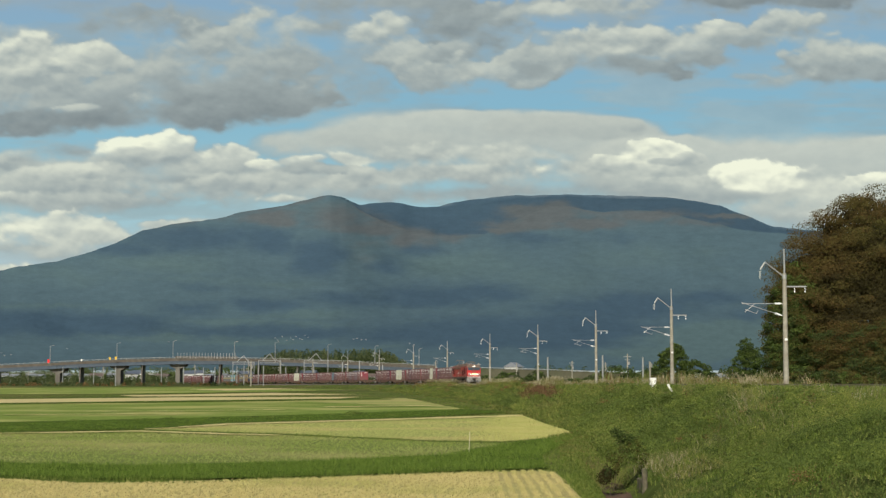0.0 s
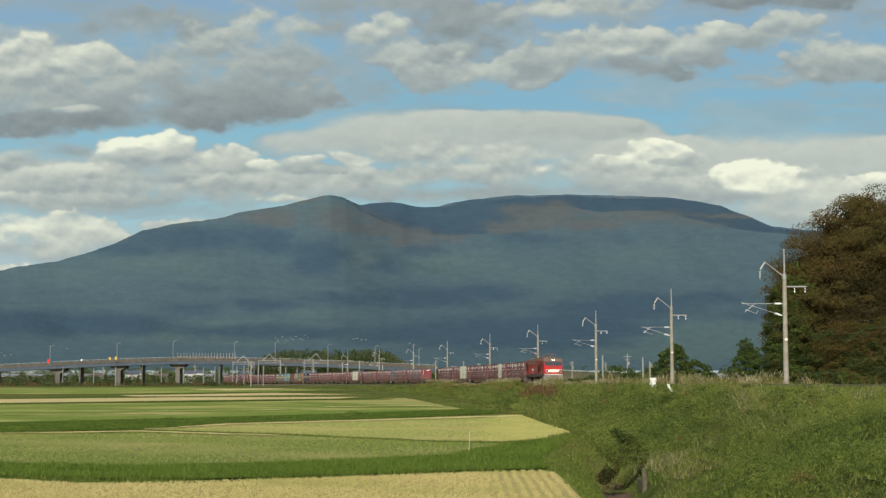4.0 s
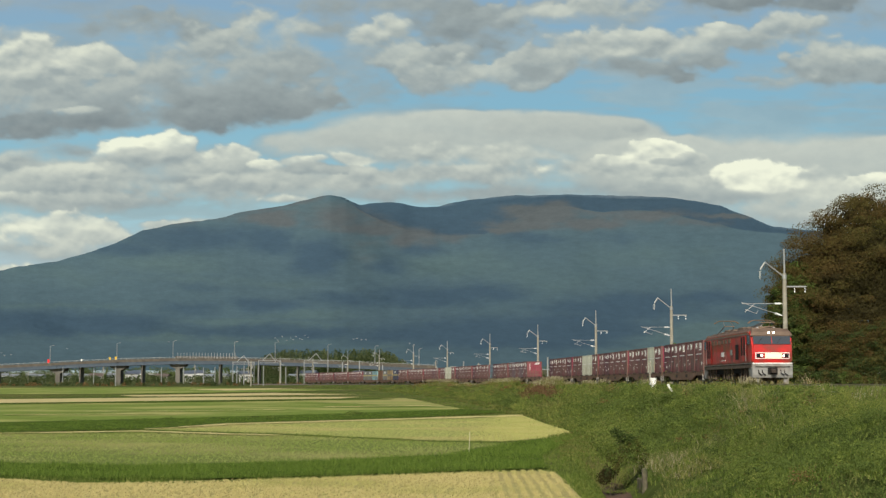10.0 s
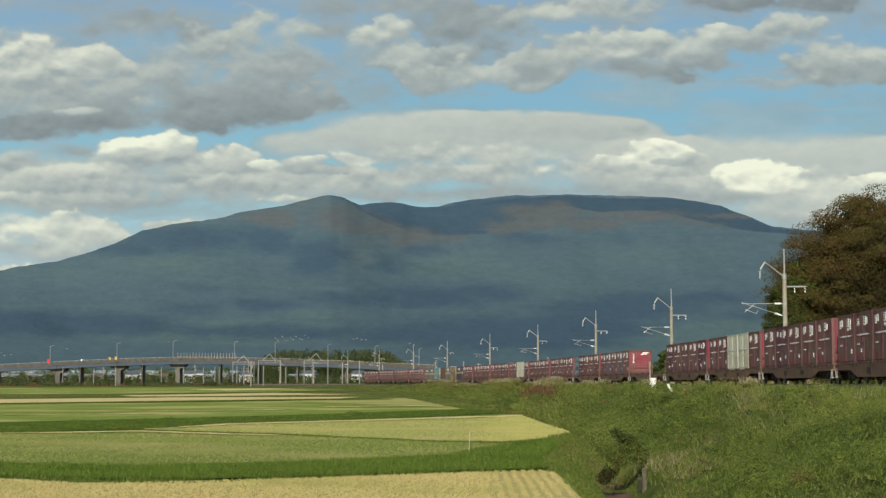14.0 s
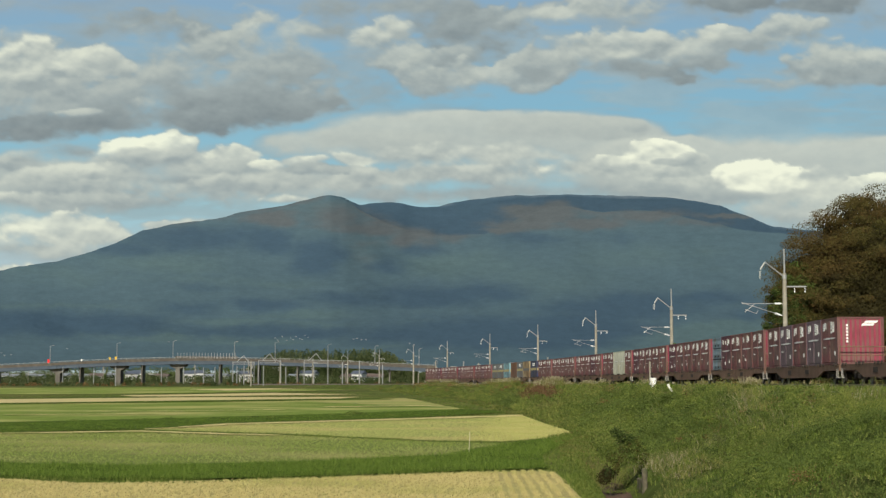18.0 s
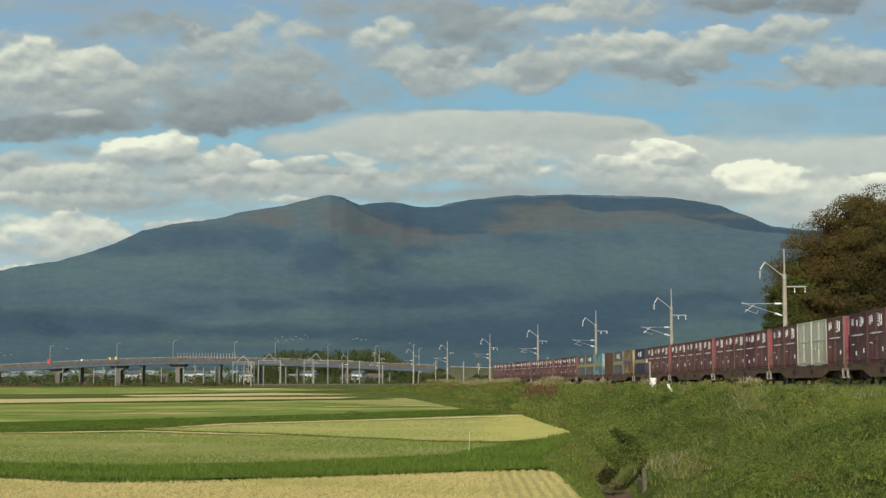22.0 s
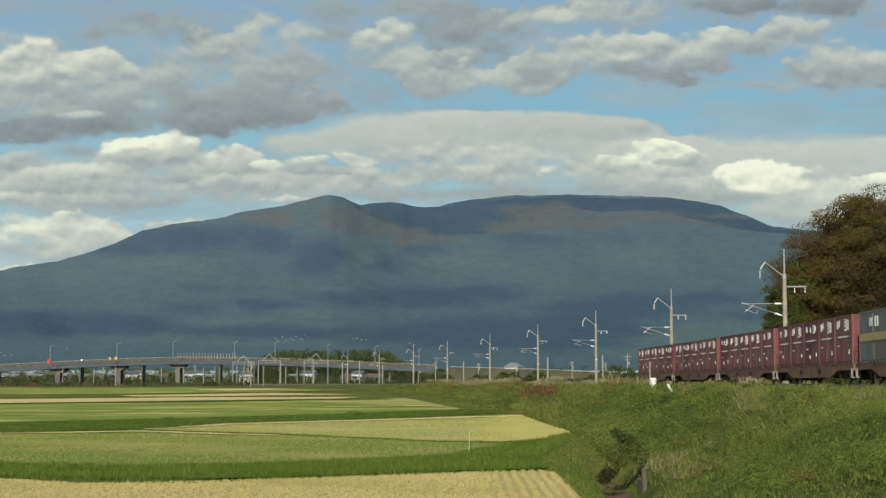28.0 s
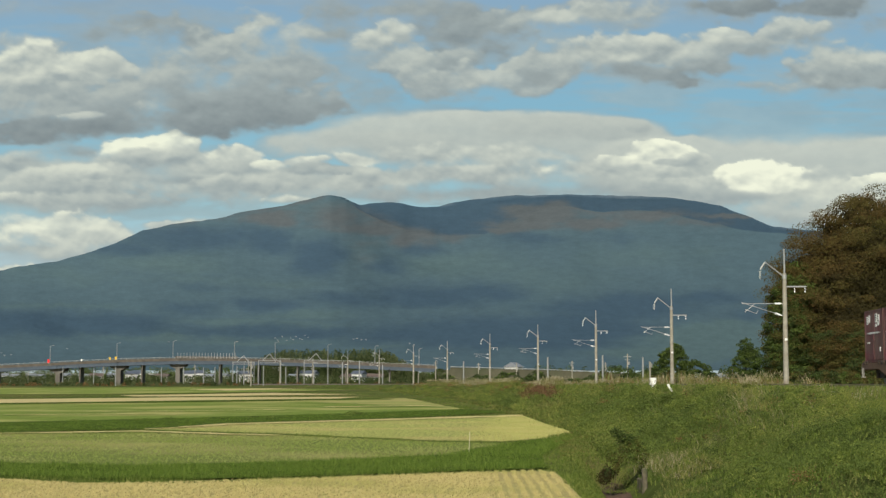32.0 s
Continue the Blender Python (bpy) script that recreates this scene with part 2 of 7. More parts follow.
# fields: outlines in plan, metres
FIELDS = [
    ("rice_field", STRAW, "harvested rice field with pale straw stubble in rows", [(-13.7, 45.5), (-9.7, 42.4), (-7.4, 42.9), (-3.0, 45.3), (2.9, 49.0), (3.4, 47.2), (3.0, 20.4), (-13.6, 20.4)]),
    ("rice_field", REGROWTH, "harvested rice field greening over again", [(-25.5, 84.4), (-17.1, 89.4), (-8.3, 81.7), (-0.9, 73.0), (2.7, 70.3), (0.3, 60.3), (-3.6, 55.0), (-7.3, 53.1), (-9.9, 51.7), (-16.3, 53.9)]),
    ("rice_field", WEDGE, "wedge of straw-coloured stubble field", [(-17.7, 92.6), (-14.4, 104.9), (-3.6, 117.9), (6.4, 130.5), (7.1, 86.3), (4.9, 77.5), (2.8, 73.0), (-0.9, 75.2), (-8.6, 84.4)]),
    ("rice_field", PADDY, "long green paddy field behind a dark bank", [(-54.5, 180.0), (-34.2, 196.5), (-14.2, 215.1), (-7.4, 220.3), (2.0, 154.0), (-8.9, 134.6), (-20.5, 117.9), (-32.1, 106.2)]),
    ("rice_field", FAR_STRAW, "narrow far strip of pale straw", [(-66.8, 220.3), (-42.3, 243.5), (-12.9, 250.1), (-15.3, 231.3), (-36.5, 210.2), (-56.9, 187.9)]),
    ("rice_field", FAR_STRAW, "far strip of bleached straw stubble", [(-56.0, 272.4), (-48.8, 280.5), (-33.7, 308.7), (-14.7, 284.8), (-43.5, 255.1), (-50.1, 254.3)]),
    ("rice_field", WEDGE, "tapering strip of straw beside the green paddy", [(-21.0, 207.5), (-5.5, 237.2), (1.7, 156.8), (-1.5, 169.3)]),
    ("rice_field", PADDY, "far green paddy before the viaduct", [(-137.8, 454.5), (-79.1, 484.8), (-22.8, 386.2), (-36.1, 330.8), (-51.9, 298.7), (-85.0, 280.5)]),
    ("field_bank", BUND, "dark grassy bank between two fields", [(-16.3, 53.4), (-9.9, 51.3), (-7.3, 52.7), (-3.6, 54.6), (0.3, 59.8), (2.9, 70.3), (5.4, 77.5), (7.2, 85.8), (6.6, 78.0), (3.6, 58.0), (3.3, 50.0), (-3.0, 46.0), (-7.6, 44.2), (-9.9, 44.2), (-13.7, 46.0)]),
    ("field_bank", BUND, "dark overgrown bank along a terrace edge", [(-32.1, 105.6), (-20.5, 117.4), (-8.9, 134.0), (2.0, 153.4), (6.6, 141.0), (-3.6, 118.6), (-14.4, 105.4), (-17.7, 93.2), (-25.5, 85.2)]),
    ("field_bank", BUND, "low dark bank before a straw strip", [(-54.5, 180.6), (-34.2, 197.0), (-14.2, 215.6), (-7.4, 220.8), (-6.6, 227.0), (-15.3, 229.0), (-36.5, 208.0), (-56.9, 186.8)]),
    ("rice_field", FAR_STRAW, "thin far strip of cut straw", [(-64.3, 394.5), (-46.7, 427.7), (-36.9, 403.9), (-49.2, 356.4)]),
    ("straw_swath", EDGE_STRAW, "line of pale raked straw along a field edge", [(-17.5, 92.0), (-14.2, 104.0), (-3.4, 116.8), (6.4, 129.5), (6.3, 124.0), (-3.6, 112.8), (-13.9, 101.2), (-16.9, 92.2)]),
    ("straw_swath", EDGE_STRAW, "line of pale raked straw along a field edge", [(-25.4, 84.0), (-17.1, 88.8), (-8.4, 81.2), (-8.8, 80.0), (-17.1, 87.0), (-25.0, 82.4)]),
    ("straw_swath", EDGE_STRAW, "thin line of straw across a green paddy", [(-36, 128), (-27, 131), (-22, 130), (-21.5, 131), (-27, 132.4), (-36, 129.4)]),
    ("straw_swath", EDGE_STRAW, "thin line of straw across a green paddy", [(-34, 141), (-24, 142.5), (-15, 149), (-15, 150.5), (-24, 144), (-34, 142.3)]),
    ("straw_swath", EDGE_STRAW, "thin line of straw across a green paddy", [(-12, 162), (-4, 168), (-1, 170), (-1.4, 173), (-5, 170.5), (-12.5, 164)]),
]


def inside(x, y, outline):
    hit = np.zeros(len(x), bool)
    n = len(outline)
    for i in range(n):
        (x0, y0), (x1, y1) = outline[i], outline[(i + 1) % n]
        cross = ((y0 > y) != (y1 > y)) & (x < (x1 - x0) * (y - y0) / (y1 - y0 + 1e-9) + x0)
        hit ^= cross
    return hit


def field(name, mat, label, outline, lift):
    """A field as a thin slab that follows the ground, with a ragged edge."""
    xs, ys = [p[0] for p in outline], [p[1] for p in outline]
    sx, sy = max(0.16, (max(xs) - min(xs)) / 130), max(0.3, (max(ys) - min(ys)) / 110)
    nx, ny = int((max(xs) - min(xs)) / sx) + 2, int((max(ys) - min(ys)) / sy) + 2
    gx, gy = np.meshgrid(min(xs) + np.arange(nx) * sx, min(ys) + np.arange(ny) * sy)
    cx, cy = (gx[:-1, :-1] + sx / 2).ravel(), (gy[:-1, :-1] + sy / 2).ravel()
    keep = inside(cx + 0.6 * value_noise(cx * 0.4, cy * 0.4, 5), cy + 0.8 * value_noise(cx * 0.4, cy * 0.3, 6), outline)
    i = (np.arange(ny - 1)[:, None] * nx + np.arange(nx - 1)[None]).ravel()[keep]
    f = np.stack([i, i + 1, i + nx + 1, i + nx], 1)
    v = np.stack([gx.ravel(), gy.ravel(), land(gx, gy).ravel() + lift], 1)
    used, inv = np.unique(f, return_inverse=True)
    return tagged(new(name, np_mesh(name, v[used], inv.reshape(f.shape), [mat], smooth=True)), label, "field", kind="structure")


for _i, (_n, _m, _l, _o) in enumerate(FIELDS):
    field(_n, _m, _l, _o, 0.02 + 0.005 * _i)


# ---- far land and sky ----
def ring_pose(px, py, r):
    """Point at distance r in the direction of azimuth px and height py, both in units of the view's width from its centre line."""
    f, c, s = 1.768, math.cos(radians(4.915)), math.sin(radians(4.915))
    d = np.stack([px / f, c - py / f * s, s + py / f * c], -1)
    d = d / np.linalg.norm(d[..., :2], axis=-1, keepdims=True)
    return d * r + np.array([0, 0, EYE_Z])


# mountain colours carry the blue-grey of air haze in the base colour
MOUNTAIN = material("hazed_mountain_forest", (0.050, 0.075, 0.075), 1.0, spec=0.0)


def mountain_material():
    """Forest below, bare brown ground on the summit ridges, lighter stands between; cloud shade and blue haze painted
    in.
    """
    nt = MOUNTAIN.node_tree
    L = nt.links.new
    b = nt.nodes["Principled BSDF"]
    tc = nt.nodes.new("ShaderNodeAttribute")
    tc.attribute_name = "spot"
    n2 = nt.nodes.new("ShaderNodeTexNoise")
    n2.inputs["Scale"].default_value, n2.inputs["Detail"].default_value, n2.inputs["Roughness"].default_value = 0.022, 9, 0.66
    mp = nt.nodes.new("ShaderNodeMapping")
    mp.inputs["Scale"].default_value = (0.5, 0.0, 1.5)
    L(tc.outputs["Vector"], mp.inputs[0])
    L(mp.outputs[0], n2.inputs[0])

    def zone(key, colour, below, grow):
        at = nt.nodes.new("ShaderNodeAttribute")
        at.attribute_name = key
        add = nt.nodes.new("ShaderNodeMath")
        add.operation = "MULTIPLY_ADD"
        add.inputs[1].default_value = grow
        L(n2.outputs[0], add.inputs[0])
        L(at.outputs["Fac"], add.inputs[2])
        r = nt.nodes.new("ShaderNodeMapRange")
        r.interpolation_type = "SMOOTHSTEP"
        r.inputs[1].default_value, r.inputs[2].default_value = grow * 0.5 + 0.12, grow * 0.5 + 0.80
        L(add.outputs[0], r.inputs[0])
        mx = nt.nodes.new("ShaderNodeMix")
        mx.data_type = "RGBA"
        L(r.outputs[0], mx.inputs[0])
        if isinstance(below, tuple):
            mx.inputs[6].default_value = (*below, 1)
        else:
            L(below, mx.inputs[6])
        mx.inputs[7].default_value = (*colour, 1)
        return mx.outputs[2]

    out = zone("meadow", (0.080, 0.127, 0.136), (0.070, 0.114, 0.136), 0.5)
    # the dense zone is cloud shade painted into the forest colour
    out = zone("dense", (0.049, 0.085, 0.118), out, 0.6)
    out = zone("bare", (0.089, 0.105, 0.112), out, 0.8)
    n3 = nt.nodes.new("ShaderNodeTexNoise")
    n3.inputs["Scale"].default_value, n3.inputs["Detail"].default_value, n3.inputs["Roughness"].default_value = 0.05, 9, 0.75
    L(mp.outputs[0], n3.inputs[0])
    hsv = nt.nodes.new("ShaderNodeHueSaturation")
    r = nt.nodes.new("ShaderNodeMapRange")
    r.inputs[1].default_value, r.inputs[2].default_value, r.inputs[3].default_value, r.inputs[4].default_value = 0.3, 0.7, 0.87, 1.13
    L(n3.outputs[0], r.inputs[0])
    L(r.outputs[0], hsv.inputs["Value"])
    L(out, hsv.inputs["Color"])
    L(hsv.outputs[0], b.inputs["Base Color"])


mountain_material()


# painted cloud shade and plant zones on the mountain: place across and down, half width, half height, weight
MOUNTAIN_SHADE = [
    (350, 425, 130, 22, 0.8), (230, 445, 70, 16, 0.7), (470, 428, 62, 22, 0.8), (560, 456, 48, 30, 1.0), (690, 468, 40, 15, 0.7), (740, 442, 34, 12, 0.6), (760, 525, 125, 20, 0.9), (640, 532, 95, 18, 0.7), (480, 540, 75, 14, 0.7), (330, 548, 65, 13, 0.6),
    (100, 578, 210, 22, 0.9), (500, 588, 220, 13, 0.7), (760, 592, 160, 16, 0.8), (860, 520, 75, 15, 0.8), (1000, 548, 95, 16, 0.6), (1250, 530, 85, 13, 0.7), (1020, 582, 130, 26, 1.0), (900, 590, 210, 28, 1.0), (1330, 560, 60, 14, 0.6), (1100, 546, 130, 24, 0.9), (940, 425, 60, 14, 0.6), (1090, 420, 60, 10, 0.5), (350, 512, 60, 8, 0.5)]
MOUNTAIN_MEADOW = [
    (90, 492, 125, 22, 0.5), (300, 470, 130, 20, 0.6), (340, 497, 150, 9, 0.5), (560, 372, 60, 16, 0.5), (480, 505, 110, 8, 0.5), (640, 440, 55, 32, 0.4), (800, 470, 150, 26, 0.6), (950, 490, 150, 34, 0.5), (1150, 460, 160, 26, 0.5),
    (430, 574, 160, 6, 0.9), (300, 600, 200, 5, 1.0), (470, 606, 110, 6, 1.1), (1240, 607, 120, 20, 2.2), (1130, 622, 70, 9, 1.3), (1310, 585, 60, 14, 1.2), (660, 616, 44, 4, 0.8), (530, 560, 90, 6, 0.8), (100, 545, 150, 5, 0.6), (760, 570, 60, 4, 0.6)]
MOUNTAIN_BARE = [(480, 388, 40, 12, 0.9), (600, 385, 70, 20, 0.7), (650, 405, 60, 14, 0.9), (720, 420, 45, 16, 0.9), (800, 422, 55, 8, 0.7), (960, 378, 52, 14, 1.3), (930, 398, 60, 9, 0.9), (1050, 394, 60, 10, 1.0), (1160, 384, 62, 9, 1.0), (1230, 398, 60, 6, 0.6), (1290, 384, 42, 4, 1.2), (640, 440, 40, 30, 0.4), (900, 410, 40, 6, 0.8)]
MOUNTAIN_GRID = []
# the skyline, and the brow of the nearer massif that stands before it: across and down
SKYLINE = [(-900, 540), (-200, 505), (0, 479), (30, 473), (100, 463), (150, 450), (200, 433), (225, 420), (250, 408), (300, 398), (350, 392), (400, 384), (420, 376), (460, 370), (500, 365), (530, 356), (555, 350), (585, 346), (603, 348), (620, 357), (637, 364),
           (655, 360), (690, 358), (720, 362), (752, 368), (775, 365), (800, 359), (850, 352), (900, 347), (1000, 344), (1100, 346), (1180, 350), (1230, 355), (1280, 366), (1330, 384), (1370, 402), (1420, 405), (1600, 425), (2500, 540)]
BROW = SKYLINE[:18] + [(612, 356), (640, 374), (690, 398), (730, 411), (800, 420), (860, 416), (890, 405), (930, 382), (975, 364), (1010, 366), (1060, 376), (1100, 374), (1150, 374), (1200, 382), (1260, 396), (1320, 408), (1370, 412), (1450, 420), (1600, 435), (2500, 545)]


def mountain_foot(x, y):
    """Height of the mountain's ground at a place."""
    u, R, Z = MOUNTAIN_GRID[0]
    r = math.hypot(x, y)
    return float(np.interp(r, R, Z[:, np.argmin(np.abs(u - 1.768 * x / y))]))


def mountain():
    """A broad volcano: long even flanks, a rounded peak on a nearer massif, and a higher ridge behind it, cut by gullies."""
    u = np.concatenate([np.linspace(-1.1, -0.57, 50), np.linspace(-0.565, 0.565, 940), np.linspace(0.57, 1.1, 50)])
    t = np.concatenate([np.linspace(0, 0.78, 130), np.linspace(0.785, 1.0, 60), np.linspace(1.01, 1.12, 8)])
    nu, nv = len(u), len(t)
    R = 1250 + 3250 * t
    U, T = np.meshgrid(u, t)
    RR = np.broadcast_to(R[:, None], U.shape)
    px = 784 + 1568 * u
    k = np.exp(-0.5 * (np.arange(-12, 13) / 2.2) ** 2)

    def line(points):
        v = np.interp(px, [p[0] for p in points], [p[1] for p in points])
        return np.convolve(np.pad(v, 12, mode="edge"), k / k.sum(), "valid")

    sky_y = line(SKYLINE)
    brow_y = np.maximum(line(BROW), sky_y)
    ragged = 1.8 * value_noise(px / 26, px * 0, 57, 4)
    # rise of the view line at the brow and at the skyline
    lift = lambda y: ring_pose(u, (441 - y) / 1568, 1.0)[:, 2] - EYE_Z
    foot = (13.0 - EYE_Z) / 1250
    TB = 0.80
    q = np.clip(T / TB, 0, 1)
    near = foot + (lift(brow_y)[None] - foot) * (0.30 * q + 0.70 * q ** 1.55)
    back = np.clip((T - TB) / (1 - TB), 0, 1)
    rise = near + (lift(sky_y) - lift(brow_y))[None] * back ** 0.9
    rise = rise + (ragged / 2772)[None] * np.where(T < TB, q ** 14, 1.0)
    Z = EYE_Z + rise * RR
    P = ring_pose(U, np.zeros_like(U), 1.0)
    X, Y = P[..., 0] * RR, P[..., 1] * RR
    # gullies and spurs, which die away at the brow, the skyline and the foot
    warp = 0.05 * value_noise(U * 9, T * 3, 41)
    gully = 1 - 2 * np.abs(value_noise((U + warp) * 13 + 0.5 * T, T * 1.6 + warp * 6, 21, 5, 0.5))
    hump = value_noise(U * 6, T * 4, 55, 3)
    fine = value_noise(X * 0.012, Y * 0.006, 33, 5, 0.55)
    room = (np.clip(T * 2.2, 0, 1) ** 1.5) * np.clip((TB - T) / 0.10, 0, 1) + 0.9 * back * (1 - back) * 4 * 0.5
    Z = Z + room * (3.5 * gully * T + 26 * hump + 5 * fine) - 12 * room
    cap = np.where(T <= TB, np.minimum(lift(brow_y), lift(sky_y))[None], lift(sky_y)[None])
    Z = np.minimum(Z, EYE_Z + (cap + ragged[None] / 2772) * RR)
    Z = np.where(T > 1, Z - (T - 1) * 2600, Z)
    v = np.stack([X.ravel(), Y.ravel(), Z.ravel()], 1)
    i = (np.arange(nv - 1)[:, None] * nu + np.arange(nu - 1)[None]).ravel()
    f = np.stack([i, i + 1, i + nu + 1, i + nu], 1)
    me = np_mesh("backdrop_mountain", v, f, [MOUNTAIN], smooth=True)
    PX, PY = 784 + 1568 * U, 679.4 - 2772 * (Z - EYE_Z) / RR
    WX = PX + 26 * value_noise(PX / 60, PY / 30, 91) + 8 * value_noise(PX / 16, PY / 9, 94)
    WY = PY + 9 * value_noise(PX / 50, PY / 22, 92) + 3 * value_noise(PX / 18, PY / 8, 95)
    for key, zones in (("dense", MOUNTAIN_SHADE), ("meadow", MOUNTAIN_MEADOW), ("bare", MOUNTAIN_BARE)):
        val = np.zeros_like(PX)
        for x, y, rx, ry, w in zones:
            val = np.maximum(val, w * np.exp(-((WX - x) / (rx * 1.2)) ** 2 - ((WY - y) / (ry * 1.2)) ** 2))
        # back slope behind the brow is painted as shaded forest too
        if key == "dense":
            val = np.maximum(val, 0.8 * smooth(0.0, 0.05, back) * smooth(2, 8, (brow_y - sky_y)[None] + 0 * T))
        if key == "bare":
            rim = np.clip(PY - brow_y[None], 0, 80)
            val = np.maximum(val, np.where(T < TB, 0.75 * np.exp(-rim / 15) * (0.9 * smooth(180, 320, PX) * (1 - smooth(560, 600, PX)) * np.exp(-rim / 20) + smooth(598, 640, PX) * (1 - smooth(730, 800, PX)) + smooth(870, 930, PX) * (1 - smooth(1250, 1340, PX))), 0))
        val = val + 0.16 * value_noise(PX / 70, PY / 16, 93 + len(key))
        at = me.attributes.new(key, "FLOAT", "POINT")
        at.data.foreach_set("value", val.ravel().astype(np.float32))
    at = me.attributes.new("spot", "FLOAT_VECTOR", "POINT")
    spot = np.stack([2545 * U, np.zeros_like(U), 4500 * (Z - EYE_Z) / RR], -1)
    at.data.foreach_set("vector", spot.ravel().astype(np.float32))
    MOUNTAIN_GRID.append((u, R, Z))
    return tagged(new("backdrop_mountain", me), "broad wooded volcano with bare brown summit ridges", "mountain", kind="structure")


mountain()


# cloud masses, drawn from the farthest to the nearest: place across and down, half width, half height,
# tone of the sunlit top and of the base (0 dark grey, 1 white), softness of the edge, raggedness
HIGH_WEST = [
    (310, 56, 150, 40, 0.40, 0.33, 0.95, 0.9), (590, 46, 110, 50, 0.42, 0.35, 0.95, 0.9), (60, 88, 110, 34, 0.54, 0.42, 0.95, 0.9), (240, 180, 260, 62, 0.42, 0.33, 0.7, 0.7), (1240, 20, 160, 24, 0.44, 0.38, 1.5, 0.9), (1500, 60, 130, 40, 0.46, 0.38, 1.5, 0.9),
    (50, 15, 120, 20, 0.42, 0.36, 1.2, 0.8), (40, 82, 78, 28, 0.52, 0.38, 0.8, 0.8), (180, 56, 64, 14, 0.36, 0.30, 1.0, 1.0), (245, 30, 54, 16, 0.36, 0.32, 1.0, 1.0),
    (330, 62, 80, 28, 0.36, 0.31, 0.9, 1.0), (330, 150, 250, 72, 0.46, 0.38, 0.6, 0.7), (400, 110, 165, 85, 0.50, 0.38, 0.5, 0.8), (525, 55, 48, 34, 0.57, 0.44, 0.6, 0.9), (400, 66, 60, 30, 0.55, 0.44, 0.6, 0.9),
    (452, 36, 54, 28, 0.66, 0.48, 0.5, 0.8), (350, 90, 56, 26, 0.53, 0.42, 0.6, 0.9), (545, 112, 44, 34, 0.46, 0.40, 1.0, 1.0), (545, 165, 55, 42, 0.45, 0.33, 0.7, 0.9)]
HIGH_HEAP = [
    (250, 160, 100, 44, 0.49, 0.40, 0.7, 0.9), (20, 152, 80, 42, 0.64, 0.48, 0.5, 0.8), (62, 140, 92, 40, 0.68, 0.50, 0.45, 0.8), (120, 112, 105, 42, 0.74, 0.50, 0.4, 0.8),
    (170, 98, 58, 28, 0.78, 0.58, 0.4, 0.8), (215, 114, 52, 28, 0.60, 0.48, 0.6, 0.9), (130, 162, 110, 26, 0.52, 0.42, 0.6, 0.9), (60, 172, 80, 18, 0.54, 0.46, 0.7, 0.9)]
HIGH_BASE = [
    (120, 184, 190, 34, 0.48, 0.37, 0.8, 0.7), (240, 206, 150, 40, 0.36, 0.28, 0.7, 0.6),
    (430, 160, 130, 40, 0.38, 0.30, 0.6, 0.8), (440, 188, 165, 44, 0.34, 0.25, 0.45, 0.6), (330, 212, 135, 28, 0.31, 0.24, 0.5, 0.7), (485, 205, 78, 28, 0.29, 0.23, 0.45, 0.6), (528, 165, 30, 18, 0.52, 0.36, 0.7, 0.9),
    (200, 226, 115, 22, 0.30, 0.24, 0.5, 0.7), (90, 224, 135, 22, 0.28, 0.22, 0.5, 0.7), (60, 238, 95, 16, 0.26, 0.23, 0.6, 0.8), (265, 182, 30, 17, 0.62, 0.44, 0.5, 0.8), (140, 200, 40, 9, 0.58, 0.46, 0.6, 0.9),
    (620, 140, 75, 50, 0.42, 0.40, 1.5, 0.8), (590, 60, 60, 40, 0.34, 0.32, 1.4, 0.9)]
HIGH_MIDDLE = [
    (600, 16, 120, 26, 0.38, 0.33, 0.9, 0.9), (730, 18, 110, 36, 0.37, 0.31, 0.8, 0.9), (820, 58, 115, 52, 0.36, 0.29, 0.6, 0.8), (680, 78, 75, 40, 0.64, 0.44, 0.5, 0.9), (692, 52, 40, 24, 0.70, 0.54, 0.5, 0.8),
    (760, 118, 76, 40, 0.54, 0.40, 0.5, 0.9), (800, 98, 60, 26, 0.46, 0.36, 0.6, 0.9), (780, 145, 82, 28, 0.52, 0.42, 0.5, 0.8), (865, 132, 112, 34, 0.56, 0.40, 0.5, 0.9), (902, 108, 42, 18, 0.63, 0.46, 0.5, 0.9)]
HIGH_REACH = [
    (1060, 0, 150, 18, 0.50, 0.44, 0.8, 0.9), (940, 22, 110, 34, 0.50, 0.36, 0.6, 0.9), (1012, 24, 75, 28, 0.60, 0.44, 0.5, 0.9), (1105, 20, 80, 28, 0.55, 0.41, 0.5, 0.9), (965, 112, 66, 28, 0.54, 0.42, 0.5, 0.9),
    (1040, 100, 92, 36, 0.58, 0.45, 0.5, 0.9), (1120, 88, 92, 40, 0.65, 0.44, 0.4, 0.8), (1200, 82, 92, 34, 0.63, 0.44, 0.4, 0.8), (1268, 58, 48, 23, 0.70, 0.50, 0.4, 0.7), (1140, 126, 100, 20, 0.36, 0.28, 0.5, 0.8), (1245, 110, 70, 18, 0.42, 0.34, 0.7, 0.9)]
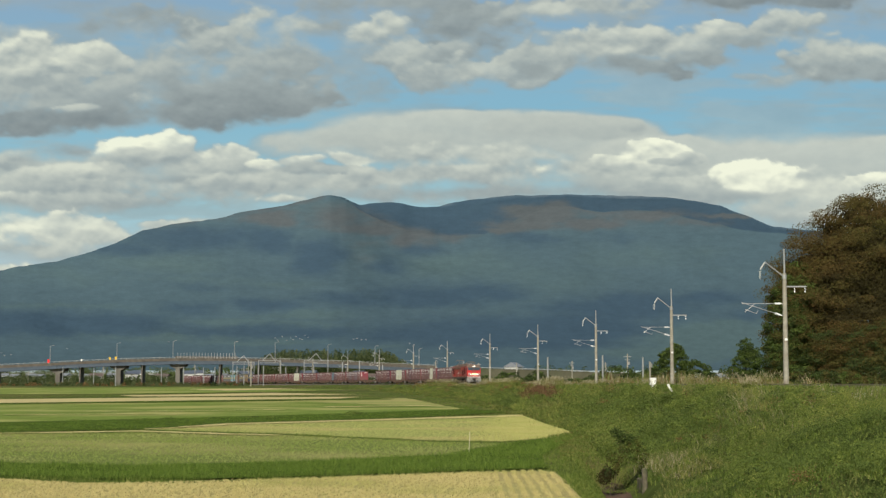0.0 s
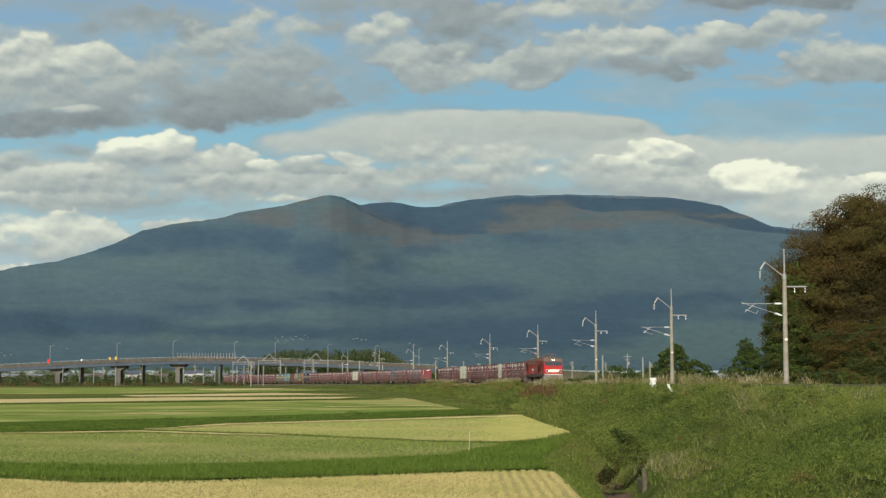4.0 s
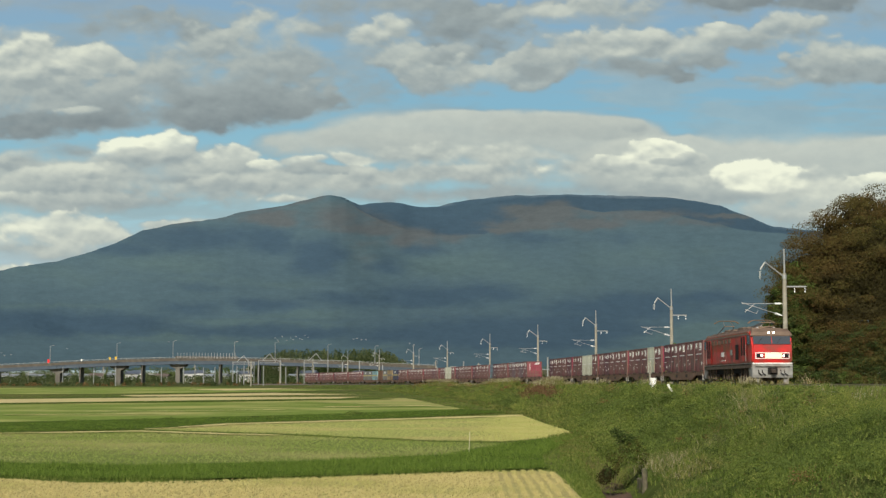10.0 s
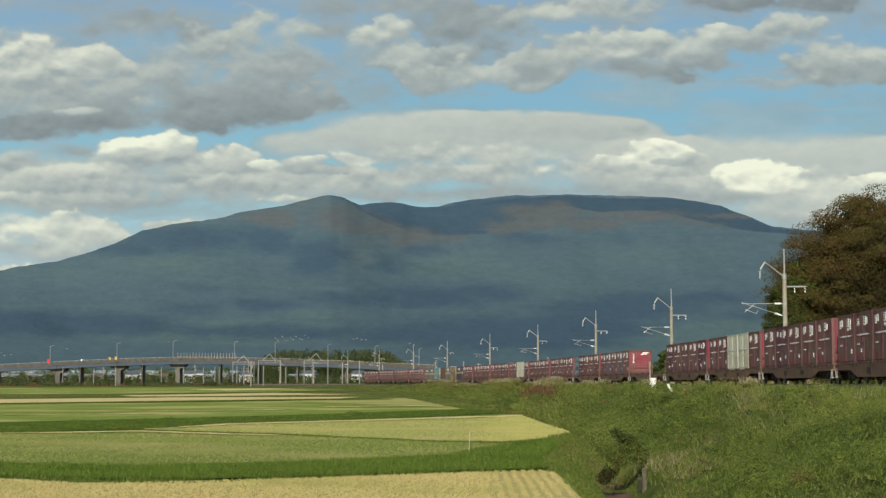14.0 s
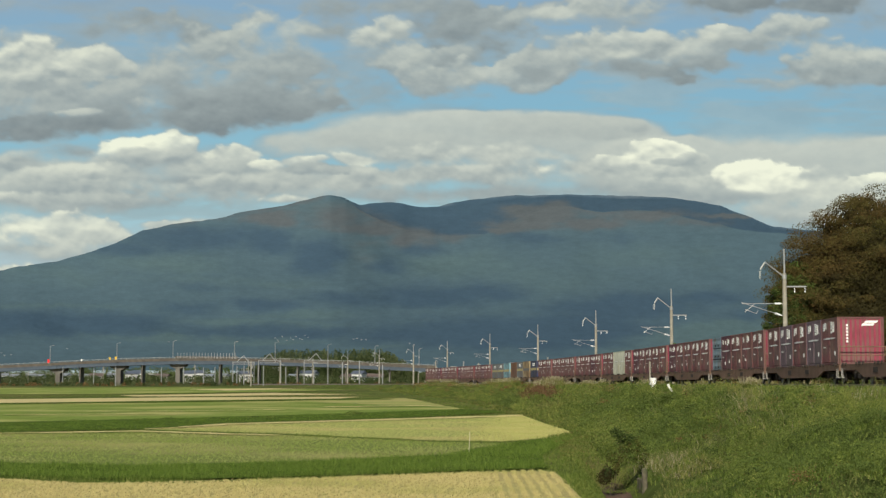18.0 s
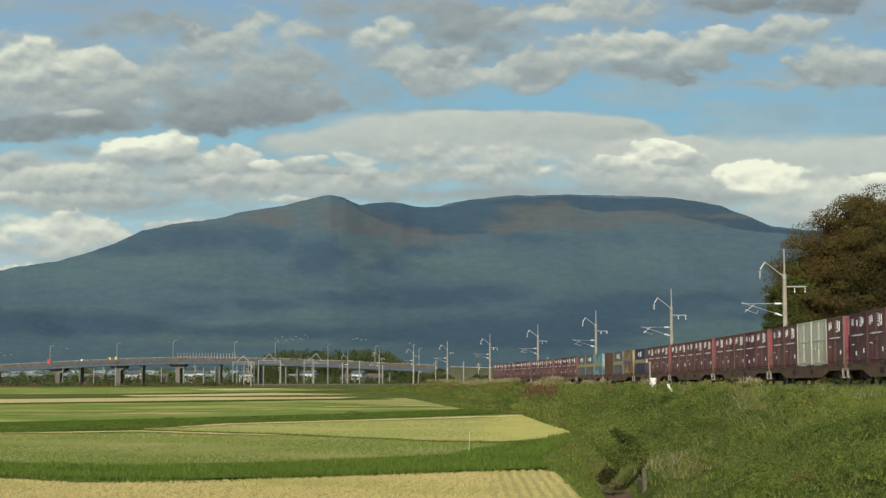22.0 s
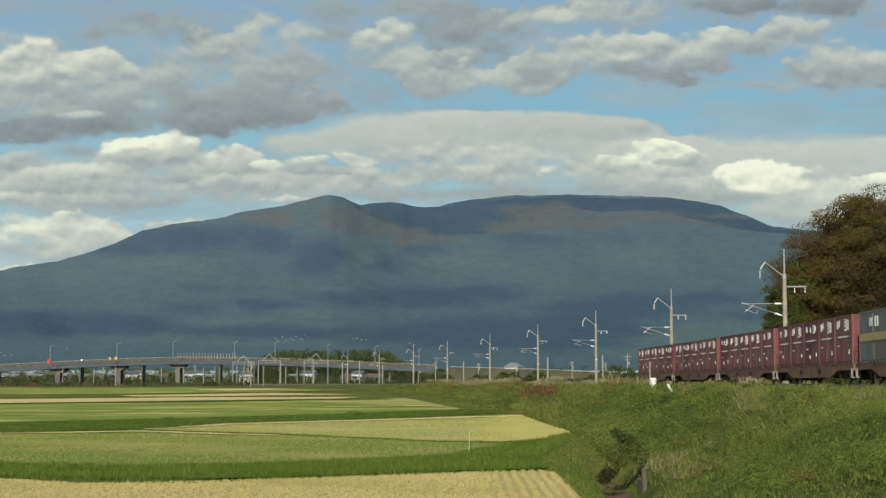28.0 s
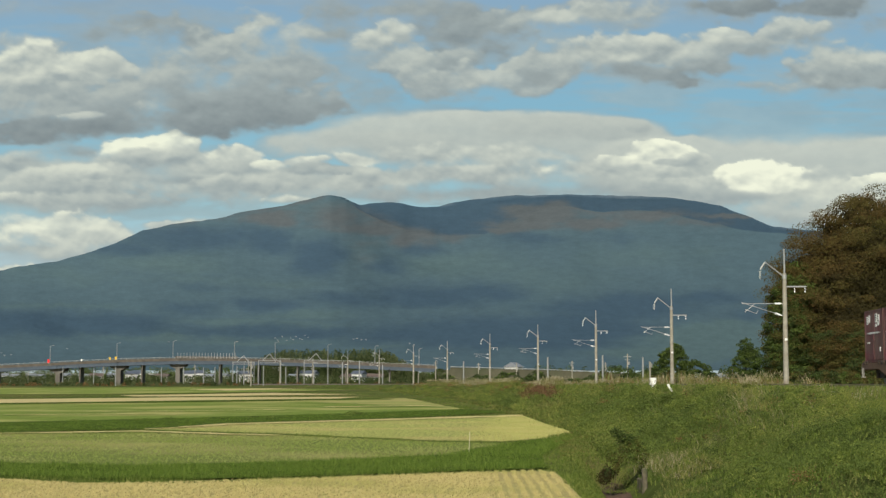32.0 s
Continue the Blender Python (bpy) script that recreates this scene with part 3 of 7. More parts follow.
HIGH_EAST = [
    (1390, 56, 62, 32, 0.64, 0.45, 0.45, 0.8), (1340, 78, 60, 22, 0.50, 0.40, 0.6, 0.9), (1445, 68, 54, 30, 0.56, 0.40, 0.5, 0.9), (1480, 98, 72, 32, 0.50, 0.39, 0.5, 0.9), (1530, 102, 72, 38, 0.60, 0.42, 0.5, 0.9),
    (1440, 124, 72, 30, 0.50, 0.38, 0.5, 0.9), (1510, 142, 110, 26, 0.42, 0.33, 0.6, 0.9), (1392, 152, 62, 16, 0.50, 0.42, 0.7, 1.0), (1325, 142, 44, 8, 0.50, 0.44, 1.0, 1.0), (1490, 195, 120, 6, 0.52, 0.50, 1.3, 0.6)]
HIGH_DARK = [(1300, 6, 95, 16, 0.30, 0.25, 0.7, 0.9), (1460, 2, 145, 26, 0.26, 0.21, 0.6, 0.8), (1552, 36, 64, 28, 0.30, 0.25, 0.7, 0.9), (820, 170, 60, 10, 0.40, 0.36, 1.2, 1.0)]
LOW_LAYER = [
    (640, 256, 185, 34, 0.56, 0.52, 0.6, 0.10), (860, 242, 300, 50, 0.57, 0.49, 0.30, 0.10), (1000, 226, 140, 24, 0.52, 0.49, 0.35, 0.12), (1440, 300, 420, 66, 0.58, 0.52, 0.30, 0.10), (1000, 310, 420, 40, 0.52, 0.46, 0.8, 0.3), (1125, 226, 26, 10, 0.44, 0.42, 1.0, 0.6)]
LOW_WEST = [
    (60, 325, 190, 70, 0.52, 0.46, 0.5, 0.4), (280, 315, 260, 44, 0.52, 0.44, 0.5, 0.4), (520, 330, 220, 42, 0.54, 0.46, 0.6, 0.4), (125, 268, 62, 16, 0.38, 0.32, 0.7, 0.8), (30, 285, 58, 20, 0.50, 0.40, 0.6, 0.8), (232, 264, 66, 20, 0.90, 0.64, 0.3, 0.9), (302, 257, 52, 24, 0.86, 0.58, 0.3, 0.9),
    (270, 287, 92, 20, 0.50, 0.40, 0.5, 0.8), (345, 278, 50, 20, 0.60, 0.44, 0.5, 0.8), (405, 280, 50, 24, 0.76, 0.50, 0.35, 0.8), (400, 298, 72, 15, 0.50, 0.42, 0.5, 0.8), (150, 307, 112, 20, 0.62, 0.48, 0.5, 0.8)]
LOW_RIM = [
    (60, 316, 92, 22, 0.58, 0.46, 0.6, 0.8), (470, 292, 30, 10, 0.86, 0.66, 0.4, 0.9), (530, 287, 46, 12, 0.64, 0.50, 0.5, 0.9), (560, 281, 26, 6, 0.82, 0.66, 0.5, 0.9), (636, 285, 42, 12, 0.88, 0.60, 0.35, 0.9), (548, 299, 56, 13, 0.45, 0.38, 0.5, 0.8), (602, 301, 52, 11, 0.48, 0.41, 0.5, 0.8),
    (300, 321, 175, 10, 0.34, 0.30, 0.8, 0.7), (110, 340, 100, 13, 0.40, 0.36, 0.7, 0.8), (480, 326, 122, 20, 0.55, 0.44, 0.6, 0.8), (400, 337, 102, 16, 0.50, 0.44, 0.7, 0.8)]
LOW_FLOOR = [
    (200, 332, 90, 16, 0.56, 0.46, 0.6, 0.8), (40, 352, 62, 14, 0.63, 0.50, 0.6, 0.9), (150, 352, 92, 15, 0.50, 0.44, 0.7, 0.8), (100, 407, 160, 36, 0.72, 0.58, 0.5, 0.8), (30, 422, 72, 26, 0.76, 0.60, 0.5, 0.9), (185, 420, 90, 22, 0.67, 0.56, 0.6, 0.8), (320, 396, 110, 13, 0.66, 0.56, 0.6, 0.8),
    (40, 442, 62, 13, 0.44, 0.40, 0.6, 0.9), (110, 447, 84, 20, 0.56, 0.50, 0.7, 0.8), (20, 476, 100, 14, 0.77, 0.66, 0.5, 0.8), (500, 353, 52, 8, 0.80, 0.60, 0.5, 0.8)]
LOW_MIDDLE = [
    (720, 282, 112, 18, 0.56, 0.46, 0.5, 0.8), (850, 274, 112, 22, 0.59, 0.46, 0.5, 0.8), (932, 286, 92, 20, 0.56, 0.44, 0.5, 0.8), (620, 324, 82, 20, 0.57, 0.46, 0.5, 0.8), (700, 318, 92, 22, 0.55, 0.43, 0.5, 0.8), (762, 308, 142, 20, 0.52, 0.42, 0.5, 0.8), (880, 312, 132, 22, 0.53, 0.40, 0.5, 0.8),
    (985, 311, 42, 15, 0.74, 0.50, 0.4, 0.9), (1040, 301, 52, 16, 0.60, 0.46, 0.5, 0.9), (690, 350, 122, 18, 0.41, 0.36, 0.7, 0.6), (850, 342, 205, 15, 0.38, 0.34, 0.7, 0.6), (1050, 337, 205, 17, 0.41, 0.36, 0.7, 0.6)]
LOW_EAST = [
    (1165, 292, 95, 30, 0.62, 0.50, 0.5, 0.8), (1155, 267, 62, 22, 1.0, 0.72, 0.28, 0.7), (1090, 283, 46, 13, 0.86, 0.60, 0.35, 0.8), (1182, 287, 32, 8, 0.50, 0.45, 0.5, 0.8), (1222, 280, 30, 14, 0.66, 0.50, 0.5, 0.8), (1150, 307, 82, 17, 0.58, 0.46, 0.5, 0.8), (1240, 323, 82, 16, 0.60, 0.48, 0.5, 0.8)]
LOW_GLOW = [
    (1430, 332, 84, 38, 0.70, 0.56, 0.6, 0.7), (1500, 347, 84, 38, 0.68, 0.58, 0.6, 0.7), (1300, 308, 40, 24, 0.92, 0.68, 0.3, 0.7), (1345, 312, 72, 37, 1.05, 0.76, 0.28, 0.7), (1392, 320, 36, 22, 0.84, 0.62, 0.35, 0.8), (1542, 320, 48, 16, 0.94, 0.70, 0.35, 0.8),
    (1150, 342, 105, 15, 0.44, 0.40, 0.6, 0.6), (1270, 352, 132, 17, 0.43, 0.40, 0.6, 0.6), (1385, 378, 104, 32, 0.52, 0.50, 0.6, 0.5), (1490, 384, 94, 36, 0.60, 0.54, 0.7, 0.5)]
CAP = [(860, 346, 130, 9, 0.40, 0.38, 1.3, 0.7), (1000, 341, 150, 9, 0.41, 0.38, 1.3, 0.7), (1130, 345, 130, 9, 0.42, 0.40, 1.3, 0.7), (1400, 392, 46, 18, 0.54, 0.52, 1.3, 0.5), (775, 361, 30, 5, 0.44, 0.42, 1.3, 0.7)]


def gather(U, V, masses, seed, veil, bright):
    """Lays the masses over one another: how much cloud there is at each place, and how sunlit it is."""
    wide = 1.7 * value_noise(U / 120, V / 62, 71 + seed, 5, 0.55)
    n0 = 1.8 * value_noise(U / 58, V / 34, 73 + seed, 6, 0.50)
    n1 = 1.8 * value_noise((U - 5) / 58, (V - 14) / 34, 73 + seed, 4, 0.50)
    bent = U / 40 + 0.5 * wide
    heap = 0.6 - 2.4 * np.abs(value_noise(bent, V / 26, 79 + seed, 4, 0.42))
    heap1 = 0.6 - 2.4 * np.abs(value_noise(bent - 0.1, (V - 8) / 26, 79 + seed, 3, 0.42))
    lit = np.clip(0.75 * (n0 - n1) + 0.22 * (heap - heap1), -0.9, 0.9)
    thin = 1.6 * value_noise(U / 190, V / 34, 83 + seed, 5, 0.6)
    alpha, tone = veil * smooth(-0.3, 0.7, thin), np.full_like(U, 0.44) + 0.08 * wide
    for x, y, rx, ry, top, base, soft, rag in masses:
        j = np.flatnonzero(np.abs(U[0] - x) < rx * 2.6)
        i = np.flatnonzero(np.abs(V[:, 0] - y) < ry * 2.8)
        w = np.ix_(i, j)
        du = (U[w] + rag * min(rx, 90) * (0.34 * wide[w] + 0.10 * n0[w]) - x) / (rx * 1.10)
        dv = (V[w] + rag * min(ry, 40) * (0.42 * wide[w] + 0.30 * n0[w]) - y) / ry
        flat = du ** 4 if rag < 0.15 else du * du
        d = 1.05 - flat - np.where(dv > 0, 0.85, 1.0) * dv * dv + rag * (0.40 * n0[w] + 0.30 * heap[w])
        a = np.clip(d / (1.5 * soft * np.clip(1.0 + 0.7 * wide[w], 0.45, 1.8) * (1.05 + 0.75 * np.clip(dv, 0, 1))), 0, 1)
        a = a * a * (3 - 2 * a) * (0.96 if soft < 1 else 0.72)
        s = np.clip(0.46 - 0.50 * dv + 1.0 * lit[w] * min(1, rag + 0.1) + 0.30 * wide[w] * rag, -0.25, 1.25)
        tone[w] = tone[w] * (1 - a) + (base - 0.01 + bright * 0.5 + (top + bright - base) * s) * a
        alpha[w] = 1 - (1 - alpha[w]) * (1 - a)
    return alpha, tone


def cloud_sheet(name, masses, r, seed, label, v0, v1, blue):
    nu, nv = 800, int((v1 - v0) / 2.4)
    U, V = np.meshgrid(np.linspace(-200, 1770, nu), np.linspace(v0, v1, nv))
    P = ring_pose((U - 784) / 1568, (441 - V) / 1568, r)
    i = (np.arange(nv - 1)[:, None] * nu + np.arange(nu - 1)[None]).ravel()
    f = np.stack([i, i + 1, i + nu + 1, i + nu], 1)
    me = np_mesh(name, P.reshape(-1, 3), f, [cloud_material(name, blue)], smooth=True)
    alpha, tone = gather(U, V, masses, seed, 0.45 if blue else 0.0, 0.09 if blue else 0.04)
    for key, val in (("cover", alpha), ("tone", tone), ("height", 1 - V / 500)):
        a = me.attributes.new(key, "FLOAT", "POINT")
        a.data.foreach_set("value", val.ravel().astype(np.float32))
    a = me.attributes.new("place", "FLOAT_VECTOR", "POINT")
    a.data.foreach_set("vector", np.stack([U.ravel() / 100, V.ravel() / 100 * 1.6, np.full(U.size, float(seed))], 1).ravel().astype(np.float32))
    return tagged(new(name, me), label, "sky", kind="structure")


def cloud_material(name, blue):
    """Cloud that glows with the daylight in it, from grey bases to sunlit tops, over blue air or over nothing."""
    m = bpy.data.materials.new(name)
    m.use_nodes = True
    nt = m.node_tree
    nt.nodes.remove(nt.nodes["Principled BSDF"])
    L = nt.links.new

    def attr(key, socket="Fac"):
        n = nt.nodes.new("ShaderNodeAttribute")
        n.attribute_name = key
        return n.outputs[socket]

    def ramp(fac, stops):
        n = nt.nodes.new("ShaderNodeValToRGB")
        e = n.color_ramp.elements
        e[0].position, e[0].color = stops[0][0], (*stops[0][1], 1)
        e[1].position, e[1].color = stops[-1][0], (*stops[-1][1], 1)
        for p, c in stops[1:-1]:
            k = e.new(p)
            k.color = (*c, 1)
        L(fac, n.inputs[0])
        return n.outputs[0]

    fine = nt.nodes.new("ShaderNodeTexNoise")
    fine.inputs["Scale"].default_value, fine.inputs["Detail"].default_value, fine.inputs["Roughness"].default_value = 4.0, 6, 0.6
    L(attr("place", "Vector"), fine.inputs["Vector"])
    mul = nt.nodes.new("ShaderNodeMath")
    mul.operation = "MULTIPLY_ADD"
    mul.inputs[1].default_value, mul.inputs[2].default_value = 0.10, -0.05
    L(fine.outputs[0], mul.inputs[0])
    add = nt.nodes.new("ShaderNodeMath")
    L(attr("tone"), add.inputs[0])
    L(mul.outputs[0], add.inputs[1])
    cloud = ramp(add.outputs[0], ((0.0, (0.155, 0.195, 0.214)), (0.22, (0.213, 0.257, 0.270)), (0.45, (0.346, 0.404, 0.402)), (0.7, (0.56, 0.605, 0.54)), (1.0, (0.88, 0.91, 0.73))))
    em = nt.nodes.new("ShaderNodeEmission")
    out = nt.nodes["Material Output"]
    if blue:
        air = ramp(attr("height"), ((0.0, (0.46, 0.57, 0.60)), (0.3, (0.32, 0.555, 0.63)), (0.6, (0.235, 0.465, 0.60)), (1.0, (0.25, 0.40, 0.54))))
        mx = nt.nodes.new("ShaderNodeMix")
        mx.data_type = "RGBA"
        L(attr("cover"), mx.inputs[0])
        L(air, mx.inputs[6])
        L(cloud, mx.inputs[7])
        L(mx.outputs[2], em.inputs[0])
        L(em.outputs[0], out.inputs[0])
    else:
        L(cloud, em.inputs[0])
        ms = nt.nodes.new("ShaderNodeMixShader")
        L(attr("cover"), ms.inputs[0])
        L(nt.nodes.new("ShaderNodeBsdfTransparent").outputs[0], ms.inputs[1])
        L(em.outputs[0], ms.inputs[2])
        L(ms.outputs[0], out.inputs[0])
    return m


SKY = cloud_sheet("backdrop_sky", LOW_LAYER + LOW_WEST + LOW_RIM + LOW_FLOOR + LOW_MIDDLE + LOW_EAST + LOW_GLOW, 4880.0, 1, "hazy blue sky over a bank of low cumulus", -260, 660, True)
HIGH = cloud_sheet("backdrop_clouds", HIGH_WEST + HIGH_HEAP + HIGH_BASE + HIGH_MIDDLE + HIGH_REACH + HIGH_EAST + HIGH_DARK, 4780.0, 5, "broken grey and white cloud masses", -260, 300, False)
cloud_sheet("backdrop_cap_cloud", CAP, 4380.0, 9, "thin cap of cloud hanging on the summit ridge", 320, 420, False)


# ---- railway ----
def ribbon(profile, s0, s1, step):
    """A solid drawn along the line: profile of (side, z) corners, closed."""
    s = np.arange(s0, s1 + step, step)
    rows = []
    for side, z in profile:
        x, y, _ = line_at(s, side)
        rows.append(np.stack([x, y, np.full(len(s), z)], 1))
    v = np.stack(rows, 1).reshape(-1, 3)
    k = len(profile)
    i = np.arange(len(s) - 1)[:, None] * k + np.arange(k)[None]
    j = np.arange(len(s) - 1)[:, None] * k + (np.arange(k)[None] + 1) % k
    return v, np.stack([i.ravel(), j.ravel(), (j + k).ravel(), (i + k).ravel()], 1)


def railway():
    v, f = ribbon([(-3.0, 2.05), (-1.75, 2.48), (1.75, 2.48), (3.0, 2.05)], -440, 750, 5)
    tagged(new("track_bed", np_mesh("track_bed", v, f, [BALLAST])), "brown stone ballast bed of the single track", "track bed", kind="structure")
    for side in (-0.57, 0.50):
        v, f = ribbon([(side - 0.03, 2.5), (side - 0.03, RAIL_Z), (side + 0.04, RAIL_Z), (side + 0.04, 2.5)], -440, 750, 4)
        tagged(new("rail", np_mesh("rail", v, f, [RAIL])), "worn steel rail", "rail", "rails of the track", kind="structure")


railway()

RUNNING = []
LOCO_RED = material("locomotive_red", (0.52, 0.016, 0.014), 0.38, grain=0.2, scale=1.6, stain=(0.20, 0.045, 0.032), stain_scale=0.8, stain_at=(0.42, 0.62), spec=0.4)
LOCO_ROOF = material("locomotive_roof", (0.18, 0.125, 0.09), 0.7, grain=0.35, scale=1.5)
LOCO_GREY = material("locomotive_grey", (0.29, 0.29, 0.27), 0.6, grain=0.3, scale=2.5, stain=(0.20, 0.16, 0.13), stain_scale=1.2)
WHITE = material("white_marking", (0.86, 0.86, 0.82), 0.6, grain=0.18, scale=4)
LABEL = material("label_paper", (0.90, 0.90, 0.86), 0.6, grain=0.22, scale=9)
GLASS = material("dark_cab_glass", (0.05, 0.06, 0.07), 0.08, spec=0.8)
LAMP = material("lit_lamp", (1.0, 0.93, 0.78), 0.3, glow=3.5)
LAMP_PANEL = material("lit_lamp_panel", (1.0, 0.76, 0.42), 0.4, glow=0.75)
BLACK = material("black_void", (0.015, 0.014, 0.013), 0.9, grain=0.3, scale=3)
GEAR = material("running_gear", (0.065, 0.050, 0.040), 0.85, grain=0.5, scale=4, bump=0.3)
LOCO_GEAR = material("dusty_running_gear", (0.15, 0.115, 0.085), 0.9, grain=0.5, scale=4, bump=0.3)
STEP_WHITE = material("step_paint", (0.42, 0.40, 0.36), 0.7, grain=0.4, scale=6)
WHEEL = material("wheel_steel", (0.20, 0.18, 0.155), 0.4, 0.5, grain=0.4, scale=6)
BROWN = material("wagon_brown", (0.205, 0.125, 0.085), 0.85, grain=0.45, scale=1.8, stain=(0.15, 0.095, 0.06), stain_scale=0.7, objects=0.15)
COPPER = material("pantograph_tube", (0.25, 0.18, 0.125), 0.5, 0.5, grain=0.3, scale=5)


def lens(x, y, z, half, thick):
    """A flat lens-shaped bar on the side plane y."""
    out = [(x - half, z), (x - half * 0.5, z - thick), (x + half * 0.5, z - thick), (x + half, z), (x + half * 0.5, z + thick), (x - half * 0.5, z + thick)]
    return prism(out, 1, y, y + 0.012)


def wheelset(parent, x, r=0.43):
    for y in (-0.56, 0.56):
        bm = rods(((x, y - 0.06, r), (x, y + 0.06, r), r, r), sides=20)
        rod(bm, (x, y - 0.10 if y < 0 else y + 0.06, r), (x, y - 0.06 if y < 0 else y + 0.10, r), r * 0.30, r * 0.30, sides=10)
        part("wheel", bm, WHEEL, parent)


def bogie(parent, x, base=0.95, mat=None):
    """A two-axle bogie: side frames, springs and wheels."""
    # the second, low block is added only to stop light showing through
    bm = boxes((x - 0.35, x + 0.35, -0.95, 0.95, 0.48, 0.70), (x - base - 0.3, x + base + 0.3, -0.45, 0.45, 0.20, 0.62), bevel=0.03)
    for y in (-0.98, 0.90):
        box(bm, x - base - 0.38, x + base + 0.38, y, y + 0.10, 0.52, 0.68, bevel=0.03)
        box(bm, x - 0.42, x + 0.42, y - 0.02, y + 0.12, 0.26, 0.52, bevel=0.04)
        for a in (x - base, x + base):
            box(bm, a - 0.20, a + 0.20, y - 0.03, y + 0.13, 0.28, 0.60, bevel=0.04)
    b = part("bogie", bm, mat or GEAR, parent)
    wheelset(b, x - base)
    wheelset(b, x + base)
    return b


def wagon():
    """A low container flat wagon with fish-bellied side sills."""
    w = thing("container_wagon", "rusty brown steel container flat wagon on the rails", "wagon", "wagons of the train")
    out = [(-9.95, 1.0), (-9.95, 0.70), (-6.5, 0.70), (-4.9, 0.34), (4.9, 0.34), (6.5, 0.70), (9.95, 0.70), (9.95, 1.0)]
    for y in (-1.30, 1.20):
        sill = part("side_sill", prism(out, 1, y, y + 0.10), BROWN, w)
        bm = bmesh.new()
        yy = y - 0.03 if y < 0 else y + 0.05
        for k in range(5):
            for e in (-1.80, -1.2, 1.2, 1.80):
                box(bm, 7.66 - 3.83 * k + e - 0.09, 7.66 - 3.83 * k + e + 0.09, yy, yy + 0.08, 0.93, 1.09, bevel=0.02)
        tagged(part("container_guide", bm, GEAR, sill), kind="stuff")
        for x in (-2.4, 2.4):
            part("number_plate_frame", boxes((x - 0.45, x + 0.45, yy + 0.01, yy + 0.05, 0.55, 0.80)), GEAR, sill)
    bm = bmesh.new()
    for k in range(17):
        box(bm, -9.6 + 1.2 * k - 0.09, -9.6 + 1.2 * k + 0.09, -1.195, 1.195, 0.78, 0.96)
    tagged(part("cross_beams", bm, BROWN, w), kind="stuff")
    part("centre_sill", boxes((-9.9, 9.9, -0.22, 0.22, 0.52, 0.90)), BROWN, w)
    for e in (-1, 1):
        part("end_beam", boxes((e * 9.97 - 0.06, e * 9.97 + 0.06, -1.3, 1.3, 0.66, 0.985), bevel=0.02), BROWN, w)
        part("coupler", boxes((min(e * 10.02, e * 10.19), max(e * 10.02, e * 10.19), -0.16, 0.16, 0.72, 0.98), bevel=0.03), GEAR, w)
        bogie(w, e * 7.1)
        bm = rods(((e * 9.86, -1.30, 0.35), (e * 9.86, -1.30, 0.8), 0.022), ((e * 9.56, -1.30, 0.35), (e * 9.56, -1.30, 0.8), 0.022))
        box(bm, e * 9.71 - 0.20, e * 9.71 + 0.20, -1.36, -1.22, 0.31, 0.35)
        part("shunter_step", bm, STEP_WHITE, w, "pale painted shunter step")
    rail_h = 1.95
    bm = rods(((9.93, -1.2, 1.0), (9.93, -1.2, rail_h), 0.03), ((9.93, 1.2, 1.0), (9.93, 1.2, rail_h), 0.03), ((9.93, -1.2, rail_h), (9.93, 1.2, rail_h), 0.03),
              ((9.93, -1.2, 1.5), (9.93, 1.2, 1.5), 0.025), ((9.93, -0.4, 1.0), (9.93, -0.4, rail_h), 0.025), ((9.93, 0.4, 1.0), (9.93, 0.4, rail_h), 0.025), sides=6)
    part("end_railing", bm, BROWN, w)
    part("air_tank", rods(((-2.2, 0.7, 0.62), (-0.9, 0.7, 0.62), 0.19), sides=12), GEAR, w)
    part("brake_gear", boxes((0.6, 2.0, -0.8, -0.3, 0.45, 0.75), (2.4, 3.4, 0.2, 0.9, 0.5, 0.75), bevel=0.03), GEAR, w)
    return w


def emblem(hl):
    """Two slanted bars, one a little behind the other, on the end wall."""
    bm = prism([(0.16, 2.18), (0.84, 2.18), (0.95, 2.30), (0.30, 2.30)], 0, hl - 0.02, hl + 0.004)
    other = prism([(0.02, 2.02), (0.16, 2.04), (0.66, 2.04), (0.76, 2.155), (0.12, 2.155)], 0, hl - 0.02, hl + 0.004)
    me = bpy.data.meshes.new("emblem_bar")
    other.to_mesh(me)
    bm.from_mesh(me)
    return bm


